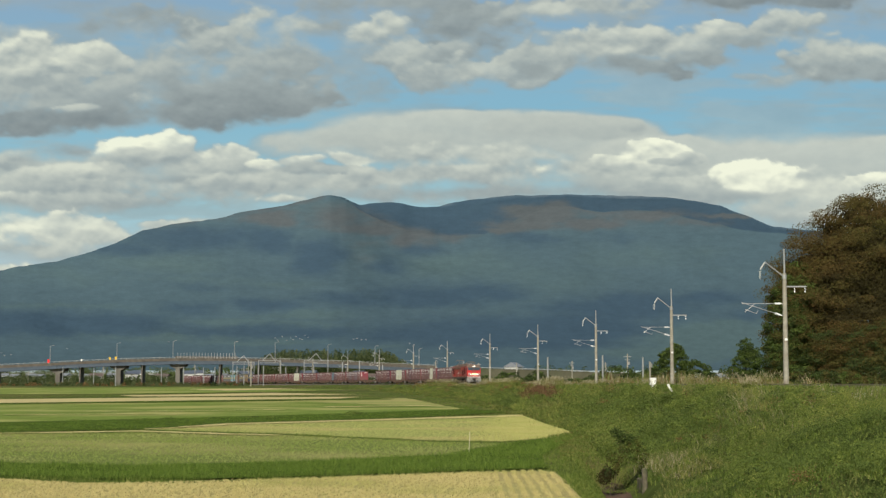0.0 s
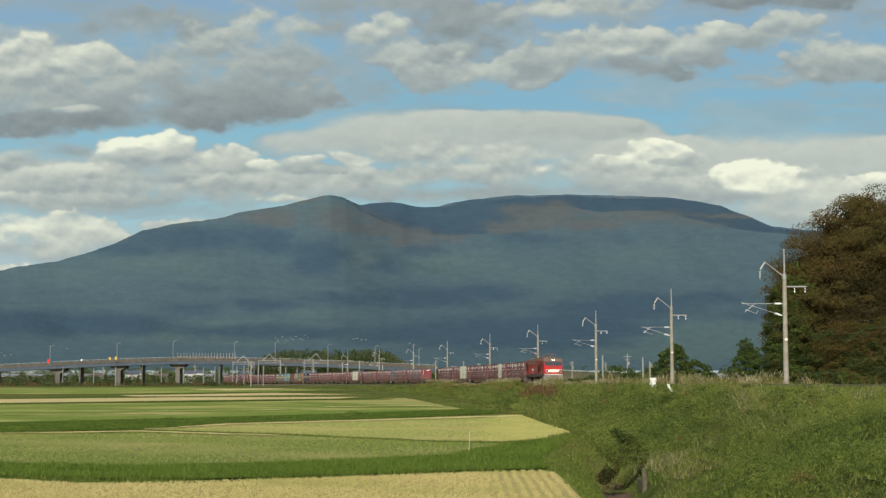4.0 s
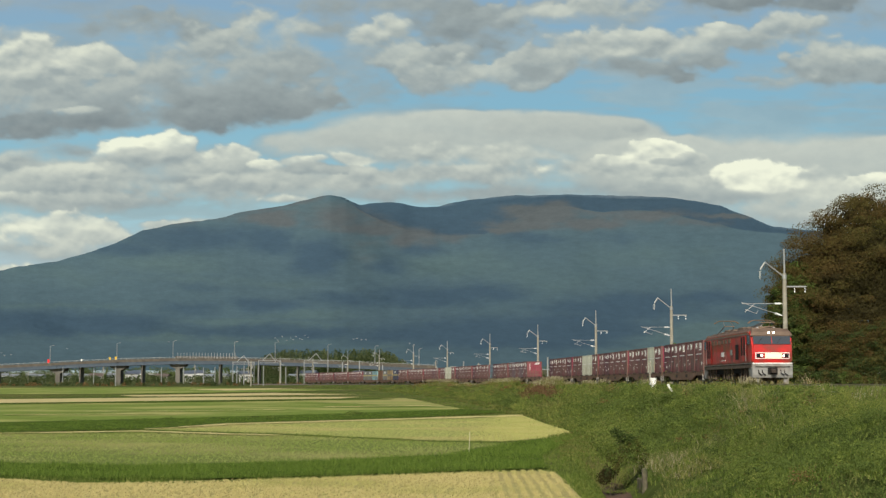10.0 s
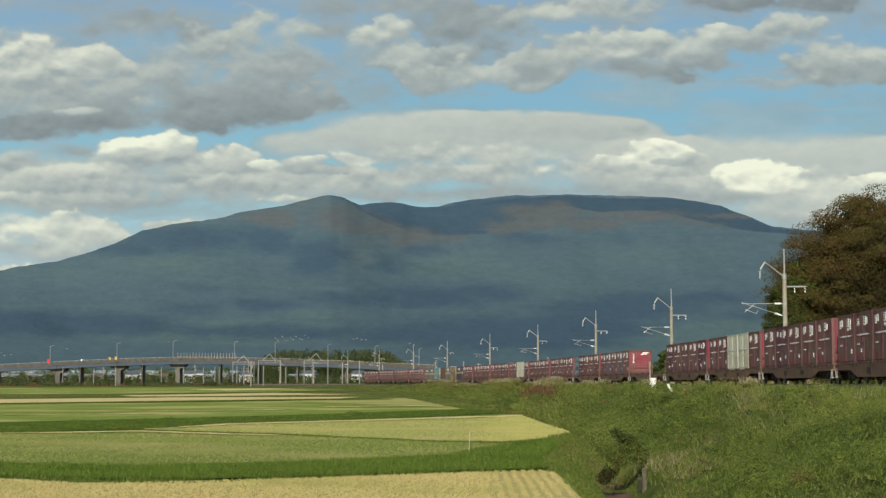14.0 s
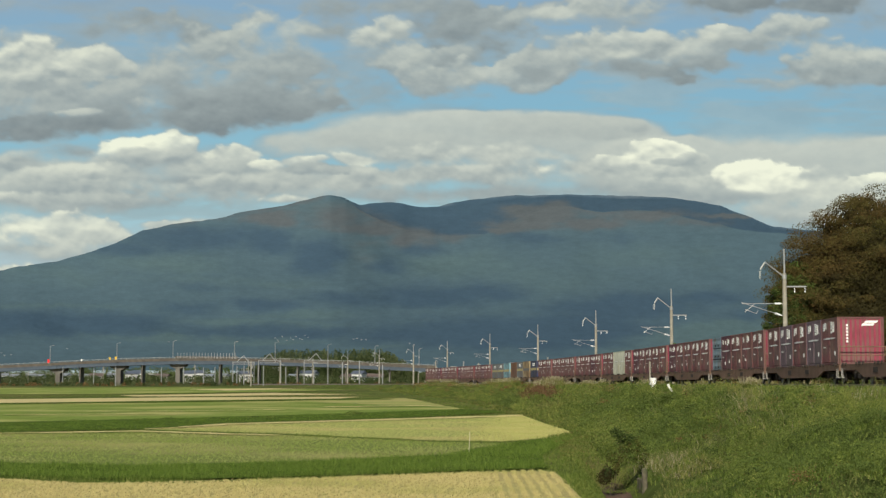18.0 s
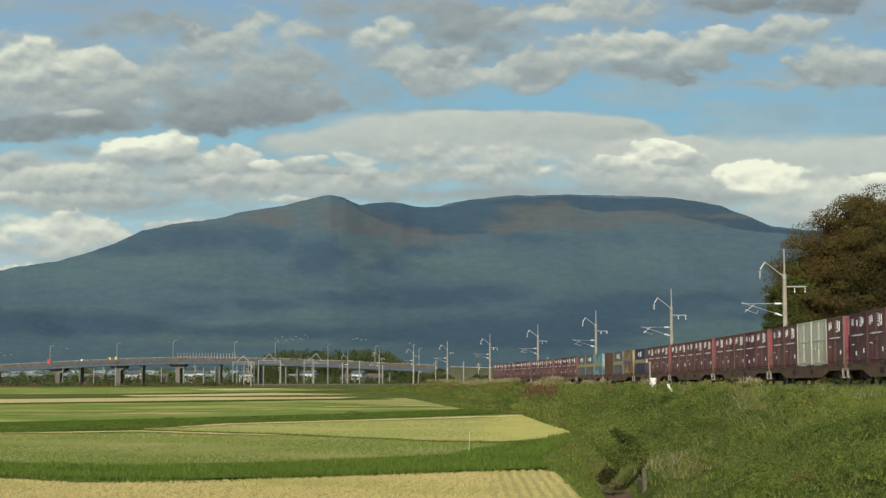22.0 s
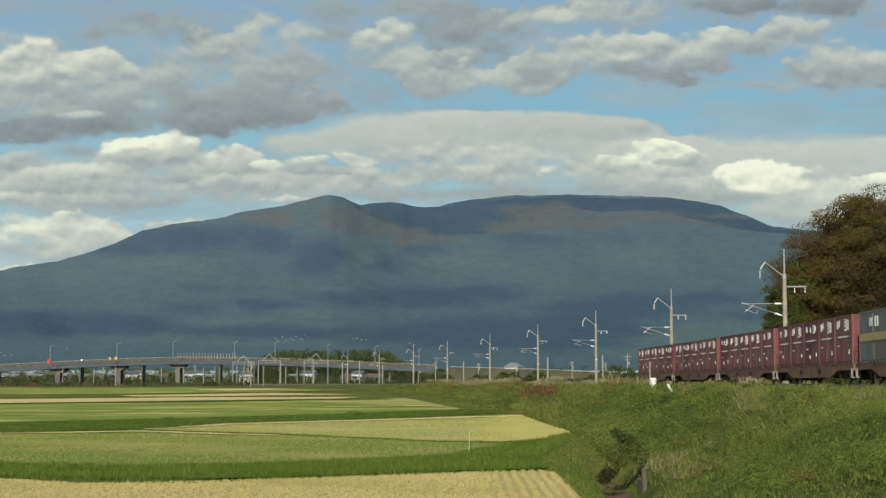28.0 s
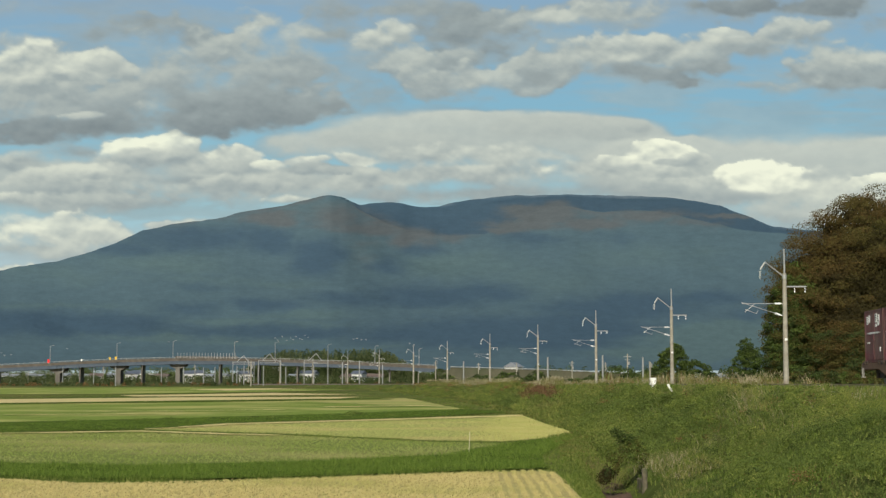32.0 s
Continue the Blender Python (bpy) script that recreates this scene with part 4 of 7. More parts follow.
def container(label, mat, length, marks, frame_mat=None, band=None, end_marks=True):
    """A steel freight box: frame, panels, side doors with lock bars, and its markings, on the side y = -1.225."""
    c = thing("freight_container", label, "container", "containers on the train")
    h, hl, w, y = 2.5, length / 2, 1.225, -1.225
    part("body", boxes((-hl + 0.05, hl - 0.05, -w + 0.05, w - 0.05, 0.10, h - 0.04)), mat, c)
    bm = bmesh.new()
    for x in (-hl, hl - 0.11):
        for yy in (-w, w - 0.11):
            box(bm, x, x + 0.11, yy, yy + 0.11, 0.0, h, bevel=0.012)
        for z in (0.0, h - 0.10):
            box(bm, x + 0.004, x + 0.106, -w + 0.11, w - 0.11, z + 0.004, z + 0.096)
    for yy in (-w, w - 0.11):
        for z in (0.0, h - 0.10):
            box(bm, -hl + 0.11, hl - 0.11, yy + 0.004, yy + 0.106, z + 0.004, z + 0.096)
    part("frame", bm, frame_mat or mat, c)
    leaf = (length - 0.26) / 4
    for k in range(4):
        x0 = -hl + 0.13 + leaf * k
        d = part("side_door", boxes((x0 + 0.007, x0 + leaf - 0.007, y + 0.012, y + 0.05, 0.13, h - 0.12), bevel=0.008), mat, c)
        if k in (1, 2):
            xx = x0 + (leaf - 0.13 if k == 1 else 0.13)
            bm = boxes((xx - 0.014, xx + 0.014, y + 0.002, y + 0.02, 0.15, h - 0.14))
            box(bm, xx - 0.03, xx + 0.14, y - 0.02, y + 0.01, 1.02, 1.07)
            part("lock_bar", bm, frame_mat or mat, d)
    bm = bmesh.new()
    for k in range(9):
        yy = -w + 0.22 + k * 0.25
        box(bm, hl - 0.05, hl - 0.018, yy - 0.05, yy + 0.05, 0.12, h - 0.12)
    # brighter maroon on the end ribs: sunlight on the end put into colour
    part("end_ribs", bm, LIT_MAROON if mat in (MAROON, PLUM) else mat, c)
    part("roof_panel", boxes((-hl + 0.12, hl - 0.12, -w + 0.12, w - 0.12, h - 0.045, h - 0.015)), mat, c)
    for x0, x1, z0, z1 in marks:
        pl = part("label_plate", boxes((x0, x1, y - 0.006, y + 0.014, z0, z1)), LABEL, c)
        if x1 - x0 > 0.29 and length < 4:
            part("print_block", boxes(*[(x0 + 0.05, x1 - 0.06 - 0.05 * (k % 2), y - 0.010, y - 0.004, z1 - 0.10 - 0.11 * k, z1 - 0.06 - 0.11 * k) for k in range(3)]), GEAR, pl)
    if band:
        part("stripe", boxes((-hl + 0.12, hl - 0.12, y - 0.004, y + 0.014, 1.05, 1.42)), band, c, "ochre stripe along the side")
        part("end_stripe", boxes((hl - 0.018, hl + 0.004, -w + 0.12, w - 0.12, 1.05, 1.42)), band, c)
    else:
        part("side_stripe", lens(0.0, y - 0.008, 1.40, 1.5, 0.042), WHITE, c)
        part("number_bar", boxes((-1.35, -0.85, y - 0.006, y + 0.014, 0.92, 0.97)), WHITE, c)
        if len(marks) == 5 and length < 4:
            part("tally_plate", boxes((1.12, 1.28, y - 0.006, y + 0.014, 0.50, 0.72)), WHITE, c)
        if end_marks:
            part("end_bars", boxes(*[(hl - 0.02, hl + 0.004, -0.76, -0.66, 1.15 + 0.17 * k, 1.15 + 0.17 * k + 0.12) for k in range(6)]), WHITE, c)
            part("end_emblem", emblem(hl), WHITE, c, "slanted white emblem plate")
    return c


MAROON = material("maroon_paint", (0.195, 0.044, 0.054), 0.6, grain=0.35, scale=2.2, stain=(0.155, 0.082, 0.070), stain_scale=0.9, stain_at=(0.36, 0.60), objects=0.2, spec=0.4)
LIT_MAROON = material("lit_maroon_paint", (0.27, 0.036, 0.068), 0.5, grain=0.2, scale=1.6, stain=(0.18, 0.05, 0.06), stain_scale=0.8, objects=0.15)
PLUM = material("plum_paint", (0.125, 0.038, 0.052), 0.55, grain=0.25, scale=1.4, stain=(0.14, 0.085, 0.08), stain_scale=0.6, objects=0.12)
ASH = material("faded_mauve_paint", (0.175, 0.115, 0.135), 0.6, grain=0.2, scale=1.4, stain=(0.12, 0.09, 0.09), stain_scale=0.5, objects=0.1)
CREAM = material("cream_paint", (0.66, 0.66, 0.53), 0.55, grain=0.2, scale=1.2, stain=(0.46, 0.42, 0.28), stain_scale=0.7, objects=0.08)
NAVY = material("navy_paint", (0.040, 0.046, 0.095), 0.5, grain=0.25, scale=1.3, stain=(0.06, 0.05, 0.07), stain_scale=0.6)
SLATE = material("slate_paint", (0.17, 0.18, 0.185), 0.6, grain=0.25, scale=1.3, stain=(0.16, 0.13, 0.11), stain_scale=0.6)
YELLOW = material("ochre_paint", (0.42, 0.33, 0.18), 0.6, grain=0.4, scale=1.6, stain=(0.20, 0.12, 0.06), stain_scale=0.9, stain_at=(0.42, 0.6))
RUST = material("rust_brown_paint", (0.20, 0.10, 0.055), 0.65, grain=0.35, scale=1.3, stain=(0.14, 0.09, 0.07), stain_scale=0.7)
CYAN = material("turquoise_paint", (0.24, 0.44, 0.49), 0.55, grain=0.35, scale=1.6, stain=(0.12, 0.18, 0.21), stain_scale=0.9, stain_at=(0.45, 0.62))
TANK_BLUE = material("blue_grey_steel", (0.17, 0.24, 0.285), 0.6, grain=0.3, scale=1.6, stain=(0.13, 0.11, 0.10), stain_scale=0.8)
OCHRE_BAND = material("ochre_band", (0.48, 0.40, 0.18), 0.6, grain=0.2, scale=3)


def flat_rack_stack():
    """Three folded flat racks stacked in one slot."""
    c = thing("flat_rack_stack", "stack of three folded blue-grey steel flat racks", "container")
    for k in range(3):
        z = 0.83 * k
        t = part("flat_rack", boxes((-1.84, 1.84, -1.2, 1.2, z + 0.03, z + 0.80), (-1.84, -1.70, -1.22, 1.22, z, z + 0.80), (1.70, 1.84, -1.22, 1.22, z, z + 0.80), bevel=0.02), TANK_BLUE, c)
        # black blocks on the face paint in the dark of the pockets
        part("fork_pockets", boxes((-0.75, -0.35, -1.212, -1.1, z + 0.16, z + 0.30), (0.35, 0.75, -1.212, -1.1, z + 0.16, z + 0.30)), BLACK, t)
        part("rib_row", boxes(*[(-1.5 + 0.5 * j - 0.04, -1.5 + 0.5 * j + 0.04, -1.225, -1.19, z + 0.34, z + 0.60) for j in range(7)]), TANK_BLUE, t)
    return c


# the way each kind is marked: plates of x0, x1, z0, z1
PLATES_A = [(-1.42, -1.10, 1.84, 2.22), (-1.02, -0.72, 1.92, 2.26), (0.30, 0.70, 1.88, 2.30), (0.78, 1.12, 1.72, 2.24), (0.34, 0.60, 1.68, 1.82)]
PLATES_B = [(-1.25, -0.85, 1.86, 2.20), (0.10, 0.55, 1.84, 2.28), (0.62, 0.86, 1.90, 2.22), (-0.55, -0.35, 0.55, 0.72)]
PLATES_C = [(-1.35, -0.95, 1.90, 2.22), (-0.30, -0.02, 1.86, 2.16), (0.45, 0.90, 1.80, 2.26), (0.96, 1.22, 1.90, 2.20), (-0.55, -0.3, 0.4, 0.6)]
KINDS = {
    "m": lambda: container("maroon steel freight container with white label plates", MAROON, 3.715, PLATES_A),
    "n": lambda: container("maroon steel freight container with one large white plate", MAROON, 3.715, PLATES_B),
    "p": lambda: container("dark plum steel freight container streaked with dirt", PLUM, 3.715, PLATES_C),
    "g": lambda: container("faded mauve-grey steel freight container", ASH, 3.715, PLATES_A),
    "c": lambda: container("cream ribbed freight container with yellowed edges", CREAM, 3.715, [], None, None, False),
    "v": lambda: container("navy blue freight container with an ochre stripe", NAVY, 6.06, [(-0.9, -0.2, 1.75, 2.15), (0.3, 0.55, 1.7, 2.2), (0.8, 1.0, 1.7, 2.2)], None, OCHRE_BAND),
    "y": lambda: container("ochre yellow freight container with rusty stains", YELLOW, 6.06, [], None, SLATE),
    "s": lambda: container("slate grey freight container with an ochre stripe", SLATE, 6.06, [(-0.8, -0.2, 1.75, 2.15), (0.3, 0.55, 1.7, 2.2), (0.8, 1.0, 1.7, 2.2)], None, OCHRE_BAND),
    "r": lambda: container("rust brown freight container with worn paint", RUST, 6.06, [], None, RUST),
    "t": lambda: container("turquoise freight container with an ochre stripe", CYAN, 6.06, [], None, OCHRE_BAND),
    "b": flat_rack_stack,
}
# what each wagon carries, front to back (5 short or 3 long; a dot is an empty slot)
LOADS = ["mnmmp", "mcmnm", "nmmpm", "mccmn", "pmnmp", ".....", "mgmgm", "mnmpb", "mmnmp", "nmmmp",
         "mccmn", "mpmnm", "mmnmm", "mnm-v", "ysr", "tss", "mmpmn", "nmmmp", "mnmpm", "pmmnm"]


def locomotive():
    lo = thing("electric_locomotive", "red electric locomotive with lit headlamps and grey skirt", "locomotive")
    out = [(-9.30, 1.42), (9.30, 1.42), (9.36, 2.0), (9.30, 2.62), (8.92, 3.46), (8.30, 3.62), (-8.30, 3.62), (-8.92, 3.46), (-9.30, 2.62), (-9.36, 2.0)]
    bm = prism(out, 1, -1.43, 1.43)
    bmesh.ops.bevel(bm, geom=[e for e in bm.edges if abs(e.verts[0].co.y - e.verts[1].co.y) < 1e-4], offset=0.10, segments=2, affect="EDGES")
    for v in bm.verts:
        if abs(v.co.x) > 8.6:
            v.co.y *= 1 - 0.06 * min(1, (abs(v.co.x) - 8.6) / 0.7)
    part("body", bm, LOCO_RED, lo)
    part("roof", boxes((-8.5, 8.5, -1.22, 1.22, 3.60, 3.74), (-7.6, 7.6, -1.0, 1.0, 3.74, 3.84), bevel=0.05), LOCO_ROOF, lo, "dusty brown roof")
    for e in (-1, 1):
        # brow over the windscreen
        bm = prism([(e * 9.09, 3.22), (e * 9.12, 3.29), (e * 9.02, 3.52), (e * 8.55, 3.76), (e * 8.2, 3.74), (e * 8.2, 3.25)], 1, -1.40, 1.40)
        for v in bm.verts:
            v.co.y *= 1.0 - 0.30 * max(0.0, v.co.z - 3.3)
        part("cab_brow", bm, LOCO_ROOF, lo)
        for y0, y1 in ((-1.26, -0.03), (0.03, 1.26)):
            bm = prism([(e * 9.27, 2.68), (e * 9.33, 2.68), (e * 9.09, 3.23), (e * 9.03, 3.23)], 1, y0, y1)
            p = part("windscreen", bm, GLASS, lo, "dark sloping cab window")
            part("wiper", rods(((e * 9.32, y0 + 0.30, 2.74), (e * 9.16, y0 + 0.62, 3.12), 0.012), sides=5), BLACK, p)
        part("waist_stripe", boxes((min(e * 9.26, e * 9.335), max(e * 9.26, e * 9.335), -1.34, 1.34, 1.36, 1.425)), WHITE, lo)
        skirt = prism([(e * 9.28, 0.42), (e * 9.34, 0.60), (e * 9.32, 1.36), (e * 8.0, 1.36), (e * 8.0, 0.85), (e * 8.5, 0.42)], 1, -1.36, 1.36)
        sk = part("skirt", skirt, LOCO_GREY, lo, "light grey lower front apron")
        part("coupler", boxes((min(e * 9.33, e * 9.85), max(e * 9.33, e * 9.85), -0.17, 0.17, 0.72, 1.02), bevel=0.04), GEAR, sk)
        # black plate on the apron paints in the pocket's dark inside
        part("coupler_pocket", boxes((min(e * 9.33, e * 9.37), max(e * 9.33, e * 9.37), -0.33, 0.33, 0.62, 1.10)), BLACK, sk)
        for y in (-0.95, -0.70, 0.55, 0.80):
            part("brake_hose", rods(((e * 9.36, y, 0.95), (e * 9.46, y, 0.74), 0.03), ((e * 9.46, y, 0.74), (e * 9.40, y + 0.22, 0.58), 0.03), sides=6), BLACK, sk)
        for y in (-1.05, 0.80):
            part("rail_guard", boxes((min(e * 9.0, e * 9.12), max(e * 9.0, e * 9.12), y, y + 0.25, 0.12, 0.46)), LOCO_GREY, sk)
        part("step_tread", boxes((min(e * 9.34, e * 9.44), max(e * 9.34, e * 9.44), -1.2, 1.2, 1.18, 1.23)), LOCO_GREY, sk)
        # lamp cluster
        part("lamp_surround", boxes((min(e * 9.33, e * 9.372), max(e * 9.33, e * 9.372), -1.15, 1.15, 1.68, 2.12), bevel=0.015), WHITE, lo, "white-edged lamp surround")
        part("lamp_backing", boxes((min(e * 9.36, e * 9.378), max(e * 9.36, e * 9.378), -1.09, 1.09, 1.73, 2.07)), BLACK if e < 0 else LOCO_RED, lo)
        if e > 0:
            part("lit_panel", boxes((9.37, 9.386, -0.50, 0.62, 1.75, 2.05)), LAMP_PANEL, lo, "glowing warm lamp panel")
        for y in (-0.85, 0.88):
            h = part("headlamp_housing", boxes((min(e * 9.37, e * 9.388), max(e * 9.37, e * 9.388), y - 0.22, y + 0.22, 1.77, 2.03)), BLACK, lo)
            part("headlamp", rods(((e * 9.37, y * 0.86, 1.90), (e * 9.405, y * 0.86, 1.90), 0.072), sides=14), LAMP if e > 0 else GLASS, h, "lit round headlamp" if e > 0 else "")
        for y in (-0.17, 0.17):
            part("top_lamp", rods(((e * 8.85, y, 3.47), (e * 9.07, y, 3.47), 0.078), sides=14), LAMP if e > 0 else GLASS, lo, "lit top headlamp" if e > 0 else "")
        for side in (-1, 1):
            part("cab_side_window", boxes((min(e * 8.05, e * 8.75), max(e * 8.05, e * 8.75), side * 1.425 - 0.02, side * 1.425 + 0.02, 2.68, 3.30)), GLASS, lo)
            dr = part("cab_door", boxes((min(e * 5.9, e * 7.5), max(e * 5.9, e * 7.5), side * 1.428 - 0.02, side * 1.428 + 0.02, 1.55, 3.32), bevel=0.008), LOCO_RED, lo)
            for a in (6.0, 6.85):
                part("door_pane", boxes((min(e * a, e * (a + 0.5)), max(e * a, e * (a + 0.5)), side * 1.452 - 0.012, side * 1.452 + 0.012, 1.95, 3.22)), BLACK, dr, "tall dark door opening")
            part("hand_rail", rods(((e * 7.72, side * 1.47, 1.5), (e * 7.72, side * 1.47, 2.7), 0.015), sides=6), LOCO_GREY, lo)
    for side in (-1, 1):
        part("sill_stripe", boxes((-9.25, 9.25, side * 1.43 - 0.012, side * 1.43 + 0.012, 1.375, 1.415)), LOCO_GREY, lo)
        part("roof_shoulder", prism([(side * 1.445, 3.34), (side * 1.40, 3.56), (side * 1.20, 3.69), (side * 1.15, 3.60), (side * 1.38, 3.34)], 0, -8.35, 8.35), LOCO_ROOF, lo, "dusty brown roof shoulder")
        part("under_sill", boxes((-8.9, 8.9, side * 1.36 - 0.05, side * 1.36 + 0.05, 1.08, 1.36)), LOCO_GEAR, lo, "dusty brown lower body sill")
        for k in range(6):
            part("louvre", boxes((-5.6 + 1.35 * k, -4.7 + 1.35 * k, side * 1.433 - 0.015, side * 1.433 + 0.015, 2.92, 3.24), bevel=0.006), LOCO_ROOF, lo)
        part("equipment_door", boxes((3.9, 4.9, side * 1.433 - 0.012, side * 1.433 + 0.012, 1.70, 2.75)), BLACK, lo, "dark louvred side door")
        for x0, x1, z0, z1 in ((-1.6, -0.6, 1.98, 2.32), (-1.8, 0.0, 1.68, 1.73), (1.8, 2.6, 2.05, 2.45)):
            part("marking_bar", boxes((x0, x1, side * 1.433 - 0.014, side * 1.433 + 0.014, z0, z1)), WHITE if z0 < 2 else LOCO_GREY, lo)
    part("underframe", boxes((-8.6, 8.6, -1.1, 1.1, 0.75, 1.30)), BLACK, lo)
    for x in (-6.4, 0.0, 6.4):
        b = bogie(lo, x, 1.1, LOCO_GEAR)
        bm = bmesh.new()
        for a in (-1.5, -0.4, 0.4, 1.5):
            for y in (-1.22, 1.16):
                rod(bm, (x + a, y, 0.35), (x + a, y, 1.05), 0.07, 0.07, sides=8)
        tagged(part("spring_set", bm, LOCO_GEAR, b), kind="stuff")
    for x, up in ((-6.6, 1.0), (6.6, 0.0)):
        # knee and head of the pantograph: one is raised to the wire, the other lies folded
        knee, head, hz = x + 0.9 - 0.1 * up, x - 0.6 + 0.3 * up, 4.38 + 0.45 * up
        kz = 4.20 + 0.22 * up
        bm = rods(((x - 1.0, -0.55, 3.92), (x + 1.0, -0.55, 3.92), 0.035), ((x - 1.0, 0.55, 3.92), (x + 1.0, 0.55, 3.92), 0.035), ((x - 1.0, -0.55, 3.92), (x - 1.0, 0.55, 3.92), 0.035), ((x + 1.0, -0.55, 3.92), (x + 1.0, 0.55, 3.92), 0.035),
                  ((x - 0.9, -0.50, 3.98), (knee, -0.35, kz), 0.028), ((x - 0.9, 0.50, 3.98), (knee, 0.35, kz), 0.028), ((knee, -0.35, kz), (head, -0.28, hz), 0.02), ((knee, 0.35, kz), (head, 0.28, hz), 0.02), ((knee, -0.35, kz), (knee, 0.35, kz), 0.03))
        pg = part("pantograph", bm, COPPER, lo, "raised pantograph frame" if up else "folded pantograph frame")
        bm = bmesh.new()
        for a in (-0.16, 0.16):
            ring = [(-0.95, -0.16), (-0.75, -0.03), (-0.5, 0.04), (0.5, 0.04), (0.75, -0.03), (0.95, -0.16)]
            for (y0, z0), (y1, z1) in zip(ring[:-1], ring[1:]):
                rod(bm, (head + a, y0, hz + z0), (head + a, y1, hz + z1), 0.03, 0.03, sides=6)
        part("collector_bar", bm, COPPER, pg)
        for y in (-0.55, 0.55):
            for a in (-0.8, 0.8):
                bm = rods(((x + a, y, 3.72), (x + a, y, 3.90), 0.06), sides=8)
                for z in (3.75, 3.80, 3.85):
                    rod(bm, (x + a, y, z), (x + a, y, z + 0.025), 0.10, 0.08, sides=8)
                part("roof_insulator", bm, PORCELAIN, pg)
    for x in (-5.0, -2.6, 0.0, 2.6, 5.0):
        part("bus_insulator", rods(((x, 0.2, 3.82), (x, 0.2, 4.12), 0.05, 0.035), sides=8), PORCELAIN, lo)
    for q in ((-4.6, -3.0, -0.6, 0.6, 3.80, 4.06), (-2.2, -0.6, -0.7, 0.7, 3.80, 4.00), (0.4, 2.2, -0.55, 0.55, 3.80, 4.08), (3.0, 4.4, -0.65, 0.65, 3.80, 3.98)):
        part("roof_equipment", boxes(q, bevel=0.04), LOCO_ROOF, lo)
    part("bus_bar", rods(((-5.5, 0.2, 4.14), (5.5, 0.2, 4.14), 0.025), sides=6), COPPER, lo)
    return lo


def train():
    lo = locomotive()
    RUNNING.append((lo, 238.2 + 9.9, Matrix()))
    w, kinds = wagon(), {}
    for i, load in enumerate(LOADS):
        ob = w if i == 0 else copy_thing(w, Matrix())
        back = 258.0 + 10.2 + 20.475 * i
        RUNNING.append((ob, back, Matrix()))
        for k, key in enumerate(load):
            if key in ".-":
                continue
            x = (6.4 - 6.4 * k) if len(load) == 3 else (-6.75 if key == "v" else -7.66 if key == "b" else 7.66 - 3.83 * k)
            if key in kinds:
                c = copy_thing(kinds[key], Matrix())
            else:
                c = kinds[key] = KINDS[key]()
            RUNNING.append((c, back, pose(x, 0, 1.02)))


train()


# ---- masts of the overhead line ----
def mast():
    m = thing("catenary_mast", "weathered concrete overhead-line mast with steel brackets beside the track", "mast", "masts along the railway")
    part("pole", rods(((0, 0, -0.7), (0, 0, 7.95), 0.20, 0.145), sides=14), POLE, m)
    part("top_spike", rods(((0.02, 0, 7.6), (0.0, 0, 9.76), 0.075, 0.055), sides=8), GALV, m, "pale steel extension tube")
    part("pole_band", rods(((0, 0, 7.55), (0, 0, 7.85), 0.165), sides=12), GALV, m)
    part("plate", boxes((-0.10, 0.10, -0.21, -0.17, 3.0, 3.16)), WHITE, m)
    arm = part("feeder_arm", rods(((-0.1, 0, 7.75), (-1.42, 0, 8.78), 0.05), ((-1.42, 0, 8.78), (-1.78, 0, 8.22), 0.07), sides=8), GALV, m)
    bm = bmesh.new()
    for k in range(3):
        z = 8.12 - 0.19 * k
        rod(bm, (-1.80, 0, z), (-1.80, 0, z - 0.06), 0.13, 0.05, sides=10)
        rod(bm, (-1.80, 0, z - 0.06), (-1.80, 0, z - 0.19), 0.03, 0.03, sides=6)
    part("insulator", bm, PORCELAIN, arm)
    cross = part("cross_arm", boxes((0.12, 1.62, -0.04, 0.04, 6.93, 7.03), (0.12, 1.62, 0.10, 0.16, 6.93, 7.03)), GALV, m)
    for x in (0.75, 1.52):
        bm = bmesh.new()
        for k in range(2):
            z = 6.90 - 0.2 * k
            rod(bm, (x, 0.06, z), (x, 0.06, z - 0.14), 0.028, 0.050, sides=8)
        part("insulator", bm, PORCELAIN, cross)
    can = part("cantilever", rods(((-0.75, 0, 5.72), (-3.15, 0, 5.72), 0.022), ((-0.75, 0, 5.02), (-3.2, 0, 5.80), 0.026), ((-2.2, 0, 5.72), (-2.95, 0, 5.10), 0.022),
                                  ((-2.95, 0, 5.30), (-2.1, 0, 4.98), 0.022), ((-2.1, 0, 4.98), (-2.0, 0, 5.2), 0.022), sides=8), GALV, m)
    for a, b in (((-0.2, 0, 5.72), (-0.75, 0, 5.72)), ((-0.2, 0, 4.83), (-0.75, 0, 5.02))):
        bm = rods((a, b, 0.035), sides=8)
        a, b = Vector(a), Vector(b)
        for k in range(4):
            p = a.lerp(b, 0.3 + 0.18 * k)
            rod(bm, p, p + (b - a) * 0.08, 0.085, 0.085, sides=10)
        part("insulator", bm, PORCELAIN, can)
    return m


def masts():
    first = mast()
    for i in range(12):
        x, y, th = line_at((40.0, 88.3, 137.4, 187.4, 237.4, 287.4, 330, 374.7, 417, 465, 512, 560)[i], 3.0)
        p = pose(float(x), float(y), RAIL_Z + 0.17, 0, 0, math.degrees(th))
        if i == 0:
            first.matrix_world = p
        else:
            copy_thing(first, p)


masts()


# ---- plants ----
RNG = np.random.default_rng(7)


def turn_about(n):
    a = RNG.uniform(0, 2 * np.pi, n)
    return np.cos(a), np.sin(a)


